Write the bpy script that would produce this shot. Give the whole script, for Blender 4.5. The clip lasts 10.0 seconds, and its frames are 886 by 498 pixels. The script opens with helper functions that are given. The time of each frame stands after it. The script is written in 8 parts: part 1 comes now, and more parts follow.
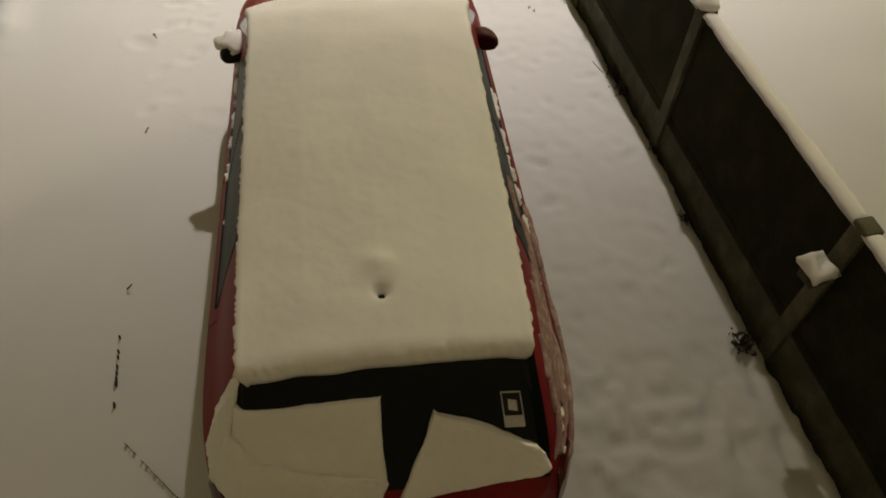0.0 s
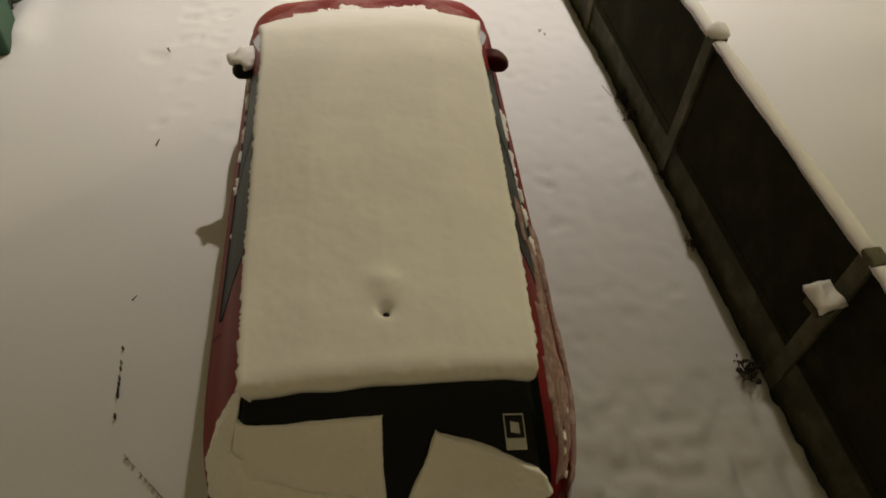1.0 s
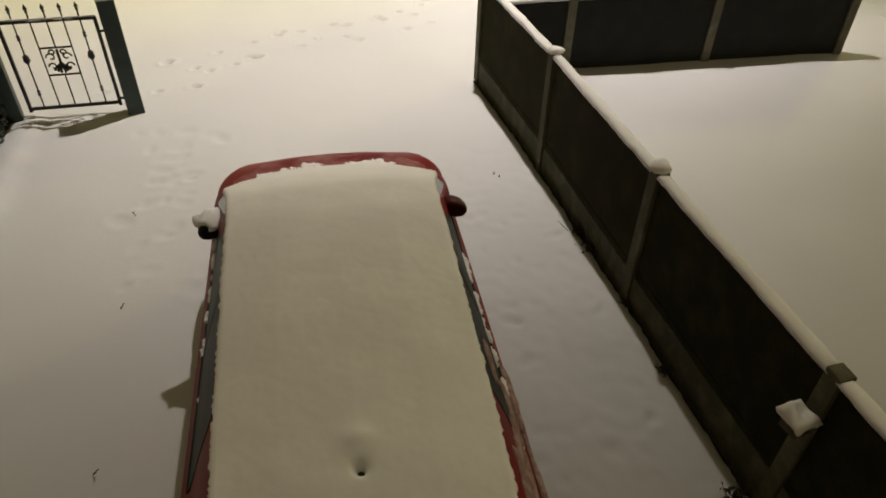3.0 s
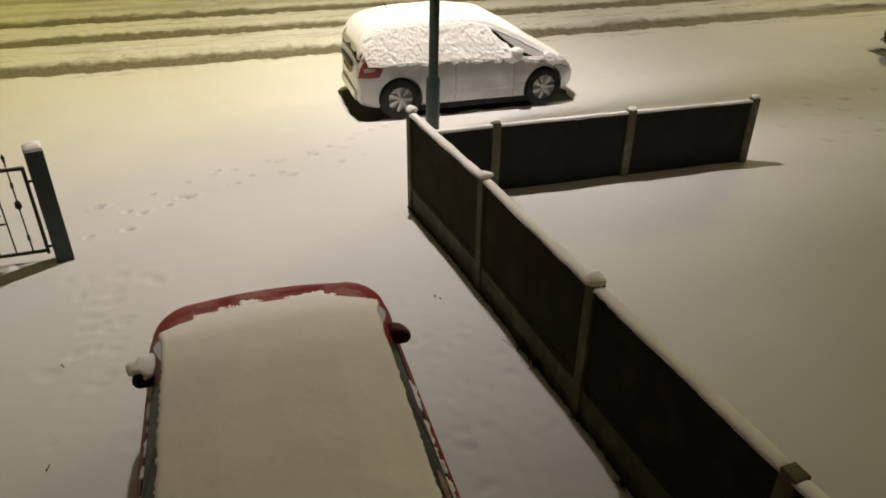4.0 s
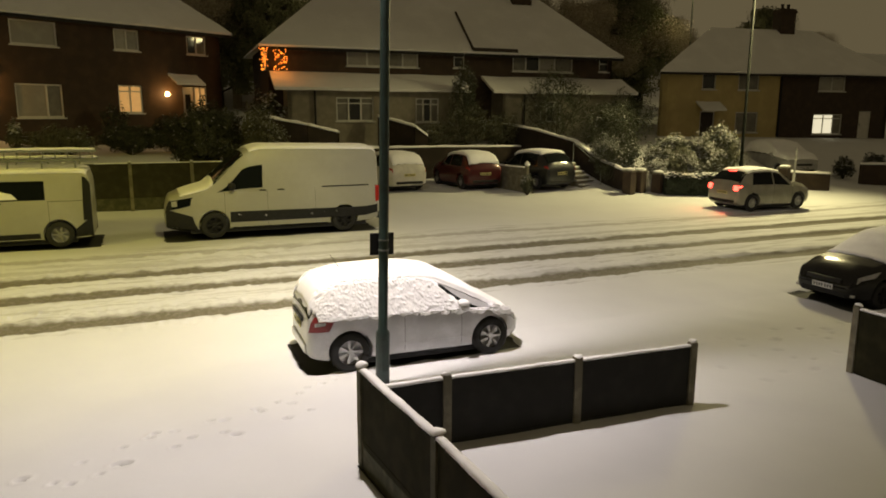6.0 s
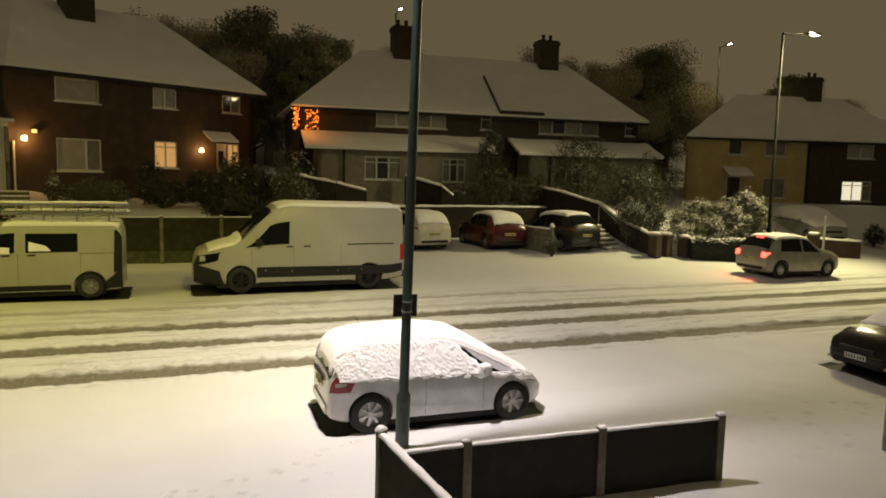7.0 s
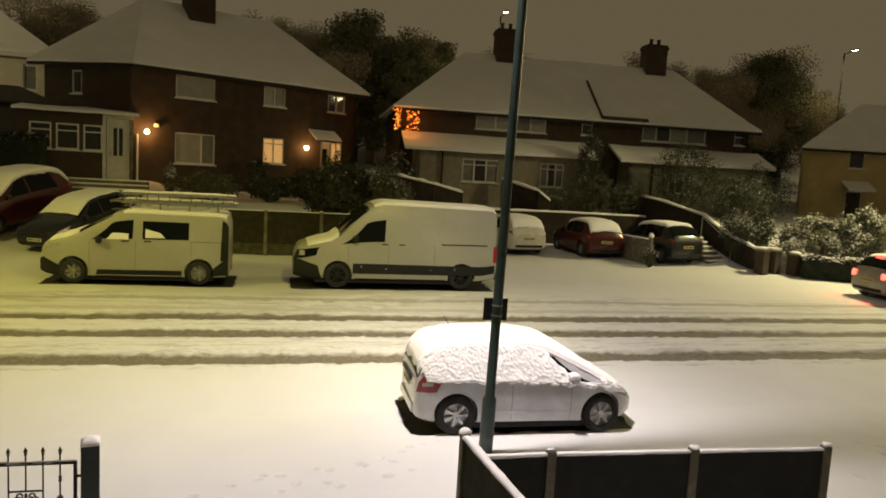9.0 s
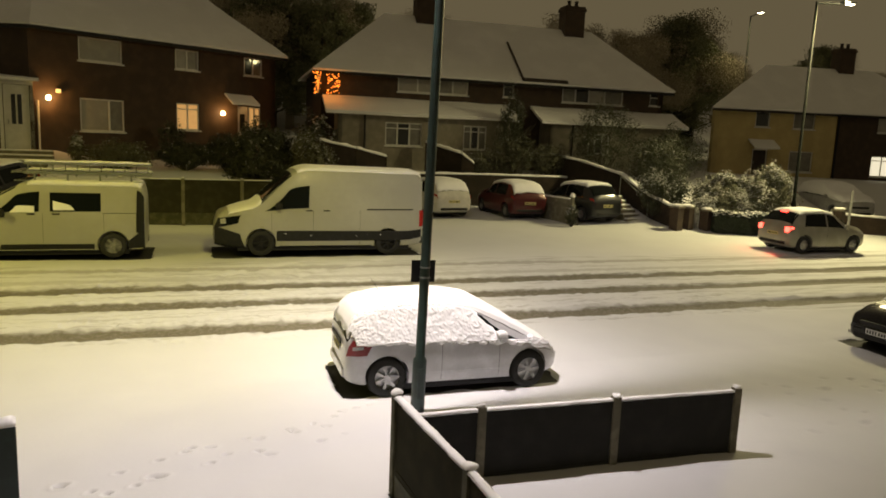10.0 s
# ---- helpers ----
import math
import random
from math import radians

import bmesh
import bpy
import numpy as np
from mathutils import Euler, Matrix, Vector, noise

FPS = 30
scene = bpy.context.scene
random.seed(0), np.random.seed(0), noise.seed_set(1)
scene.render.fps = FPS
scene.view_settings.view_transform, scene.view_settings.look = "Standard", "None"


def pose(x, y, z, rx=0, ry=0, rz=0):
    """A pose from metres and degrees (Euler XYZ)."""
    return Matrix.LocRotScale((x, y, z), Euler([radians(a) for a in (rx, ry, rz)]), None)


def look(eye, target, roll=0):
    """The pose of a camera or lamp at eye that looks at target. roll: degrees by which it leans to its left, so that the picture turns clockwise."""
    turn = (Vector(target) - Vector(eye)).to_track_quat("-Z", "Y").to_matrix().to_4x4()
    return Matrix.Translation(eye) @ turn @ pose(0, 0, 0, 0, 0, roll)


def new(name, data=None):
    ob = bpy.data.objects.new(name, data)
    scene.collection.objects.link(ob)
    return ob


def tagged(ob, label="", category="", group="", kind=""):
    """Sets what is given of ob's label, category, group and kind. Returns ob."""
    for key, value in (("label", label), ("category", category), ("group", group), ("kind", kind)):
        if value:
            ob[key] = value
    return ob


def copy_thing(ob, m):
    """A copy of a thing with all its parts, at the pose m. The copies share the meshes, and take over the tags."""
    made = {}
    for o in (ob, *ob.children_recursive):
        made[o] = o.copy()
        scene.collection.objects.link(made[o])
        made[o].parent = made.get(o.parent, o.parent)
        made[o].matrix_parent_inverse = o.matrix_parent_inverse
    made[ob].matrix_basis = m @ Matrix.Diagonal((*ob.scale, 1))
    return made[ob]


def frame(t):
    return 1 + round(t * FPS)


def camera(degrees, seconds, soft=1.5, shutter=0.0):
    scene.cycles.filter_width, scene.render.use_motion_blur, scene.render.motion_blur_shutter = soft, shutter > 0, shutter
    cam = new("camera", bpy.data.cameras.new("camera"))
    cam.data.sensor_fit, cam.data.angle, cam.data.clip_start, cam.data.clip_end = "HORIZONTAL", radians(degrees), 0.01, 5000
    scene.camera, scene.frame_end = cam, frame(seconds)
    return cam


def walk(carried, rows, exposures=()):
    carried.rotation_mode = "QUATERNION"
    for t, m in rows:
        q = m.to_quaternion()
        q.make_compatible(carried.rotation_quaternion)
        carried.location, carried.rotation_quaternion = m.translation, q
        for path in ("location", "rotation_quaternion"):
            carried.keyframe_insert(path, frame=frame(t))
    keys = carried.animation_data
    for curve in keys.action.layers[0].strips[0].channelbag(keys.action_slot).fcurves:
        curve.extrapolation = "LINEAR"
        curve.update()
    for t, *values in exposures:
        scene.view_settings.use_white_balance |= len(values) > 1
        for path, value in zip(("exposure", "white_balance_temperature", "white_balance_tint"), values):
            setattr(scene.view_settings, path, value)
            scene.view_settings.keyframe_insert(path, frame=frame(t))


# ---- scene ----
cam = camera(64.2, 10.0, soft=1.8)
# seconds, tilt from straight down, lean, turn, and the place of the eye
PATH = [
    (0, 37.44, -1.58, -9.20, -0.008, -0.073, 3.814),
    (0.5, 38.25, -1.49, -9.10, -0.010, -0.070, 3.818),
    (1, 38.90, -2.18, -7.80, -0.013, -0.070, 3.818),
    (1.2, 38.43, -2.73, -6.79, -0.014, -0.072, 3.809),
    (1.4, 35.68, -3.24, -5.05, -0.016, -0.074, 3.800),
    (1.5, 32.69, -3.29, -4.10, -0.017, -0.074, 3.795),
    (1.6, 30.19, -3.37, -3.35, -0.016, -0.076, 3.798),
    (1.8, 29.72, -2.82, -3.49, -0.015, -0.078, 3.804),
    (2, 33.61, -1.92, -5.48, -0.015, -0.081, 3.809),
    (2.2, 37.74, -1.49, -7.82, -0.007, -0.077, 3.822),
    (2.5, 43.19, -1.16, -9.85, -0.007, -0.057, 3.832),
    (2.7, 46.28, -1.07, -10.75, -0.003, -0.056, 3.853),
    (3.8, 57.49, -0.91, -17.63, -0.002, -0.035, 3.923),
    (4, 59.73, -0.44, -18.68, -0.004, -0.034, 3.918),
    (4.5, 65.36, 0.95, -20.59, -0.009, -0.044, 3.944),
    (5, 70.51, 1.42, -21.61, -0.012, -0.039, 3.971),
    (5.5, 75.19, 1.00, -22.54, -0.013, -0.038, 3.982),
    (6, 79.28, -0.23, -23.03, -0.002, -0.008, 4.035),
    (7.5, 84.96, -2.85, -18.99, -0.005, -0.011, 4.131),
    (8, 84.89, -3.30, -14.78, 0.000, -0.003, 4.123),
    (8.5, 84.62, -3.25, -12.60, 0.007, -0.001, 4.134),
    (9, 83.81, -3.20, -13.06, 0.013, 0.006, 4.123),
    (9.5, 82.62, -3.22, -15.03, 0.012, 0.013, 4.106),
    (10, 81.26, -2.33, -19.24, 0.000, 0.000, 4.090),
]
EXPOSURE = [(0, 0.65, 6600, 7), (1.1, 0.62, 6600, 7), (1.6, 0.74, 6700, 6), (2.1, 0.66, 6650, 6), (2.5, 0.46, 6500, 6), (4, -0.12, 6700, 8), (5, -0.11, 6600, 9), (6, 0.06, 6450, 11), (7.5, 0.10, 6350, 13), (10, 0.15, 6350, 13)]
walk(cam, [(t, pose(x, y, z, a, b, c)) for t, a, b, c, x, y, z in PATH], EXPOSURE)

# ---- night sky and street lamps ----
world = bpy.data.worlds.new("night_sky")
scene.world = world
world.use_nodes = True
background = world.node_tree.nodes["Background"]
background.inputs[0].default_value = (0.100, 0.079, 0.041, 1)
background.inputs[1].default_value = 1.08


def spot(name, place, aim, watts, colour, size=150, blend=0.6, radius=0.12):
    data = bpy.data.lights.new(name, "SPOT")
    data.energy, data.color, data.spot_size, data.spot_blend, data.shadow_soft_size = watts, colour, radians(size), blend, radius
    ob = new(name, data)
    ob.matrix_world = look(place, aim)
    return ob


def bulb(name, place, watts, colour, radius=0.05):
    data = bpy.data.lights.new(name, "POINT")
    data.energy, data.color, data.shadow_soft_size = watts, colour, radius
    ob = new(name, data)
    ob.location = place
    return ob


WHITE_LED, SODIUM, WARM_LED = (1.0, 0.88, 0.82), (1.0, 0.85, 0.13), (1.0, 0.86, 0.39)
# the near column's unseen head: one lamp follows from the shadows, its split into two lanterns is made up to give two
# light tones: a whiter one on a short side arm (a wide and a narrow beam), a yellow one over the road
spot("street_or_fill_light", (2.70, 9.72, 10.22), (0.9, 10.8, 0), 3650, WHITE_LED, 94, 1.0)
spot("street_or_fill_light", (2.70, 9.74, 10.21), (8.8, 14.0, 0), 2900, WHITE_LED, 96, 1.0)
spot("street_or_fill_light", (3.34, 10.6, 9.9), (0.0, 17.3, 0.0), 1850, SODIUM, 92, 1.0)
# extra dim fill added over the drive, no lamp of its own
spot("street_or_fill_light", (2.70, 9.70, 10.20), (1.4, 4.0, 0.0), 620, (1.0, 0.87, 0.70), 112, 1.0)
# unseen lamp, added as fill for the left of the road
spot("street_or_fill_light", (-13.0, 13.9, 9.9), (-7.6, 17.6, 0.0), 3300, SODIUM, 106, 1.0)
# unseen lamp, added to brighten the cream house
spot("street_or_fill_light", (-31.0, 24.4, 10.6), (-24.0, 36, 4), 7000, WARM_LED, 88, 0.9)
spot("street_or_fill_light", (26.2, 23.6, 10.42), (18.5, 21.5, 0.7), 8600, WARM_LED, 132, 1.0, 0.7)

# ---- materials ----
MATS = {}


def material(name, colour, rough=0.6, metal=0.0, second=None, scale=8.0, bump=0.0, bump_scale=40.0, coat=0.0, glow=None, power=0.0, through_light=0.0, fine=0.25, spec=0.5):
    """A surface with two scales of colour change (second: the other colour) and fine relief."""
    if name in MATS:
        return MATS[name]
    m = bpy.data.materials.new(name)
    m.use_nodes = True
    nodes, links = m.node_tree.nodes, m.node_tree.links
    p = nodes["Principled BSDF"]
    p.inputs["Roughness"].default_value, p.inputs["Metallic"].default_value = rough, metal
    p.inputs["Coat Weight"].default_value = coat
    p.inputs["Specular IOR Level"].default_value = spec
    p.inputs["Transmission Weight"].default_value = through_light
    p.inputs["Base Color"].default_value = (*colour, 1)
    coord = nodes.new("ShaderNodeTexCoord")
    if second:
        big, small, mix = nodes.new("ShaderNodeTexNoise"), nodes.new("ShaderNodeTexNoise"), nodes.new("ShaderNodeMix")
        ramp = nodes.new("ShaderNodeValToRGB")
        ramp.color_ramp.elements[0].position, ramp.color_ramp.elements[1].position = 0.35, 0.68
        big.inputs["Scale"].default_value, big.inputs["Detail"].default_value = scale, 5
        small.inputs["Scale"].default_value, small.inputs["Detail"].default_value = scale * 9, 4
        add = nodes.new("ShaderNodeMath")
        add.operation = "MULTIPLY_ADD"
        add.inputs[1].default_value = fine
        links.new(coord.outputs["Object"], big.inputs["Vector"]), links.new(coord.outputs["Object"], small.inputs["Vector"])
        links.new(small.outputs[0], add.inputs[0]), links.new(big.outputs[0], add.inputs[2])
        links.new(add.outputs[0], ramp.inputs[0])
        mix.data_type = "RGBA"
        mix.inputs[6].default_value, mix.inputs[7].default_value = (*colour, 1), (*second, 1)
        links.new(ramp.outputs[0], mix.inputs[0]), links.new(mix.outputs[2], p.inputs["Base Color"])
    if bump:
        n, b = nodes.new("ShaderNodeTexNoise"), nodes.new("ShaderNodeBump")
        n.inputs["Scale"].default_value, n.inputs["Detail"].default_value = bump_scale, 5
        b.inputs["Strength"].default_value, b.inputs["Distance"].default_value = bump, 0.02
        links.new(coord.outputs["Object"], n.inputs["Vector"])
        links.new(n.outputs[0], b.inputs["Height"]), links.new(b.outputs[0], p.inputs["Normal"])
    if glow:
        p.inputs["Emission Color"].default_value, p.inputs["Emission Strength"].default_value = (*glow, 1), power
    MATS[name] = m
    return m


SNOW = material("snow", (0.89, 0.89, 0.90), 0.75, second=(0.83, 0.83, 0.85), scale=3, bump=0.045, bump_scale=38, spec=0.2)
SNOW_ROOF = material("roof_snow", (0.78, 0.78, 0.79), 0.8, second=(0.70, 0.70, 0.71), scale=0.8, bump=0.2, bump_scale=12, spec=0.2)
FROST = material("frosted_snow", (0.54, 0.43, 0.43), 0.8, second=(0.30, 0.19, 0.19), scale=20, bump=0.5, bump_scale=90, spec=0.2)
CONCRETE = material("concrete", (0.24, 0.22, 0.16), 0.9, second=(0.13, 0.12, 0.085), scale=5, bump=0.5, bump_scale=60)
MOSSY = material("mossy_concrete", (0.12, 0.115, 0.07), 0.9, second=(0.05, 0.05, 0.03), scale=6, bump=0.5, bump_scale=60)
MOSSY_POST = material("mossy_post", (0.165, 0.155, 0.10), 0.9, second=(0.075, 0.072, 0.045), scale=5, bump=0.5, bump_scale=60)
PANEL = material("dark_fence_panel", (0.037, 0.035, 0.017), 0.9, second=(0.019, 0.018, 0.009), scale=4, bump=0.5, bump_scale=70, spec=0.12)
PANEL_FAR = material("weathered_fence_panel", (0.060, 0.056, 0.036), 0.9, second=(0.036, 0.034, 0.022), scale=4, bump=0.5, bump_scale=50, spec=0.1)
PANEL_DARK = material("black_fence_panel", (0.018, 0.019, 0.016), 0.85, second=(0.010, 0.010, 0.009), scale=4, bump=0.4, bump_scale=70)
GREEN_STEEL = material("dark_green_steel", (0.020, 0.045, 0.038), 0.45, second=(0.012, 0.026, 0.022), scale=6, bump=0.15, bump_scale=30)
IRON = material("black_iron", (0.020, 0.020, 0.022), 0.5, 0.5, bump=0.2)
GALVANISED = material("galvanised_steel", (0.30, 0.31, 0.30), 0.5, 0.7, second=(0.22, 0.23, 0.22), scale=10)
BLACK_PLASTIC = material("black_plastic", (0.018, 0.018, 0.019), 0.6, second=(0.012, 0.012, 0.013), scale=12, bump=0.2, spec=0.25)
RUBBER = material("tyre_rubber", (0.014, 0.014, 0.014), 0.85, bump=0.3, bump_scale=80)
ALLOY = material("alloy_rim", (0.55, 0.55, 0.56), 0.35, 0.8, second=(0.40, 0.40, 0.41), scale=12)
STEEL_RIM = material("grey_wheel_trim", (0.40, 0.40, 0.38), 0.5, 0.3, second=(0.24, 0.24, 0.22), scale=12)
DARK_GLASS = material("tinted_glass", (0.006, 0.008, 0.008), 0.08, spec=0.15)
FROSTED_GLASS = material("misted_side_glass", (0.026, 0.038, 0.034), 0.45, second=(0.014, 0.022, 0.019), scale=4, spec=0.08)
LAMP_GLASS = material("clear_lamp_lens", (0.55, 0.55, 0.52), 0.12, coat=0.6, second=(0.30, 0.30, 0.30), scale=25)
RED_LENS = material("red_lamp_lens", (0.42, 0.030, 0.022), 0.2, coat=0.6, second=(0.30, 0.018, 0.015), scale=20)
RED_LIT = material("lit_red_lamp", (0.5, 0.02, 0.01), 0.3, glow=(1.0, 0.05, 0.03), power=8.0)
PLATE = material("number_plate", (0.62, 0.55, 0.22), 0.5, second=(0.5, 0.45, 0.18), scale=20)
PLATE_WHITE = material("front_number_plate", (0.66, 0.66, 0.64), 0.5, second=(0.5, 0.5, 0.5), scale=20)
INK = material("black_lettering", (0.012, 0.012, 0.012), 0.6, spec=0.2)
TAIL_LENS = material("tail_lamp_lens", (0.26, 0.026, 0.026), 0.3, coat=0.5, second=(0.17, 0.014, 0.014), scale=26)
DARK_LENS = material("unlit_dark_red_lens", (0.10, 0.010, 0.010), 0.25, second=(0.06, 0.006, 0.006), scale=15, coat=0.3)
PAPER = material("white_sticker", (0.62, 0.62, 0.60), 0.6, second=(0.5, 0.5, 0.5), scale=30)


def paint(name, colour, metal=0.3, coat=0.5):
    dull = tuple(c * 0.75 for c in colour)
    return material(name, colour, 0.36, metal, second=dull, scale=2.5, coat=coat, spec=0.35, bump=0.04, bump_scale=12)


# ---- mesh tools ----
def thing(name, label, category, place=(0, 0, 0), turn=0.0, group="", kind=""):
    ob = new(name)
    ob.empty_display_size = 0.2
    ob.matrix_world = pose(*place, 0, 0, turn)
    return tagged(ob, label, category, group, kind)


def part(name, bm, mat, parent=None, label="", smooth=False):
    """Links a bmesh as one mesh object under a thing or a part. Its points are in the parent's space."""
    data = bpy.data.meshes.new(name)
    bmesh.ops.recalc_face_normals(bm, faces=bm.faces)
    if smooth:
        for f in bm.faces:
            f.smooth = True
    bm.to_mesh(data)
    bm.free()
    data.materials.append(mat)
    ob = new(name, data)
    if parent:
        ob.parent = parent
    return tagged(ob, label)


def box(bm, x0, y0, z0, x1, y1, z1, bevel=0.0):
    made = bmesh.ops.create_cube(bm, size=1)["verts"]
    for v in made:
        v.co = ((x0 + x1) / 2 + v.co.x * (x1 - x0), (y0 + y1) / 2 + v.co.y * (y1 - y0), (z0 + z1) / 2 + v.co.z * (z1 - z0))
    if bevel:
        edges = {e for v in made for e in v.link_edges}
        bmesh.ops.bevel(bm, geom=list(edges), offset=bevel, segments=2, affect="EDGES", profile=0.5)
    return bm


def boxed(*args, bevel=0.0):
    return box(bmesh.new(), *args, bevel=bevel)


def rod(bm, a, b, r0, r1=None, n=10):
    """A round bar from a to b, with closed ends."""
    a, b, r1 = Vector(a), Vector(b), r0 if r1 is None else r1
    turn = (b - a).to_track_quat("Z", "Y").to_matrix()
    rings = []
    for c, r in ((a, r0), (b, r1)):
        rings.append([bm.verts.new(c + turn @ Vector((r * math.cos(k * 2 * math.pi / n), r * math.sin(k * 2 * math.pi / n), 0))) for k in range(n)])
    for k in range(n):
        bm.faces.new((rings[0][k], rings[0][(k + 1) % n], rings[1][(k + 1) % n], rings[1][k]))
    bm.faces.new(rings[0][::-1]), bm.faces.new(rings[1])
    return bm


def lathe(bm, profile, axis="z", centre=(0, 0, 0), n=24):
    """Turns (radius, height) points about an axis; closed where the radius is 0."""
    rings = []
    for r, h in profile:
        ring = []
        for k in range(n if r > 1e-6 else 1):
            a = k * 2 * math.pi / n
            u, v = r * math.cos(a), r * math.sin(a)
            co = (u, v, h) if axis == "z" else (u, h, v) if axis == "y" else (h, u, v)
            ring.append(bm.verts.new(Vector(co) + Vector(centre)))
        rings.append(ring)
    for p, q in zip(rings, rings[1:]):
        for k in range(n):
            four = [p[k % len(p)], p[(k + 1) % len(p)], q[(k + 1) % len(q)], q[k % len(q)]]
            four = list(dict.fromkeys(four))
            if len(four) > 2:
                bm.faces.new(four)
    return bm


def grid_mesh(bm, rows):
    """Quads over rows of points; returns the vertices."""
    verts = [[bm.verts.new(p) for p in row] for row in rows]
    for a, b in zip(verts, verts[1:]):
        for k in range(len(a) - 1):
            bm.faces.new((a[k], a[k + 1], b[k + 1], b[k]))
    return verts


def slab(bm, top, under):
    """A closed shell between two grids of points of one size."""
    t, u = grid_mesh(bm, top), grid_mesh(bm, [r for r in under])
    def rim(g):
        return g[0] + [r[-1] for r in g[1:]] + g[-1][-2::-1] + [r[0] for r in g[-2:0:-1]]
    a, b = rim(t), rim(u)
    for k in range(len(a)):
        bm.faces.new((a[k], a[(k + 1) % len(a)], b[(k + 1) % len(a)], b[k]))
    return bm


_hash = np.random.RandomState(7).rand(64, 64)


def rough_field(x, y, scale):
    """Smooth value noise from 0 to 1, for arrays."""
    x, y = np.asarray(x, float) / scale, np.asarray(y, float) / scale
    i, j = np.floor(x).astype(int), np.floor(y).astype(int)
    u, v = x - i, y - j
    u, v = u * u * (3 - 2 * u), v * v * (3 - 2 * v)
    g = lambda a, b: _hash[a % 64, b % 64]  # noqa: E731
    return (g(i, j) * (1 - u) + g(i + 1, j) * u) * (1 - v) + (g(i, j + 1) * (1 - u) + g(i + 1, j + 1) * u) * v


# ---- ground: one snow sheet, road, banks and the hill behind ----
def lie(x, y):
    """Height of the land, without small relief."""
    x, y = np.asarray(x, float), np.asarray(y, float)
    right = np.interp(y, [-60, 11.5, 19.5, 23, 25.5, 27, 31, 36, 45, 70, 160, 400], [0, 0, 0.68, 0.72, 1.0, 1.5, 2.55, 2.9, 4.0, 7.5, 24, 40])
    left = np.interp(y, [-60, 11.5, 19.5, 23, 25.5, 27, 30, 36, 45, 70, 160, 400], [0, 0, 0.68, 0.85, 1.5, 2.1, 3.05, 3.2, 4.0, 7.5, 24, 40])
    k = np.clip((-3.2 - x) / 2.0, 0, 1)
    # level hard standing cut into the bank, for parked cars
    bay = np.interp(y, [-60, 11.5, 19.5, 23, 25.5, 31.0, 31.2, 32, 36, 45, 70, 160, 400], [0, 0, 0.68, 0.72, 0.93, 1.08, 2.4, 2.55, 2.9, 4.0, 7.5, 24, 40])
    b = np.clip((x - 7.6) / 0.5, 0, 1) * np.clip((17.5 - x) / 0.4, 0, 1)
    z = right + (left - right) * k
    z = z + (bay - z) * b
    # sloping drive of the house with the porch
    drive = np.interp(y, [-60, 11.5, 19.5, 23, 25.5, 28.8, 29.5, 30, 36, 45, 70, 160, 400], [0, 0, 0.68, 0.74, 1.0, 1.6, 2.6, 3.05, 3.2, 4.0, 7.5, 24, 40])
    d = np.clip((x + 11.0) / 0.5, 0, 1) * np.clip((-4.9 - x) / 0.5, 0, 1)
    return z + (drive - z) * d


RUTS = [(17.12, 0.20, 0.07), (15.9, 0.21, 0.07), (14.30, 0.26, 0.09), (18.75, 0.12, 0.03), (17.75, 0.10, 0.02)]
random.seed(4)
PRINTS = []
for k in range(70):
    PRINTS.append((random.uniform(1.05, 2.15), random.uniform(0.6, 5.2), random.uniform(0.028, 0.055), random.uniform(0.006, 0.018), random.uniform(0, 3)))
for k in range(36):
    PRINTS.append((random.gauss(-1.25, 0.22), random.uniform(4.3, 6.9), random.uniform(0.035, 0.075), random.uniform(0.006, 0.016), random.uniform(0, 3)))
for k in range(34):
    f = k / 33
    PRINTS.append((-2.2 + 4.6 * f + random.gauss(0, 0.12), 7.9 + 2.1 * f + random.gauss(0, 0.24), random.uniform(0.032, 0.05), random.uniform(0.06, 0.09), random.uniform(-0.2, 0.5)))
for k in range(30):
    PRINTS.append((random.uniform(8.5, 13.0), random.uniform(7.6, 9.6), random.uniform(0.045, 0.075), random.uniform(0.015, 0.03), random.uniform(0, 3)))


# bare tarmac under vehicles that stood here before the snow: middle and half sizes
BARE = [(4.12, 11.32, 1.95, 0.78), (-3.55, 21.05, 2.45, 0.98), (3.45, 21.0, 3.0, 1.0), (15.9, 10.7, 2.25, 0.9), (0.12, 2.9, 0.76, 1.8)]


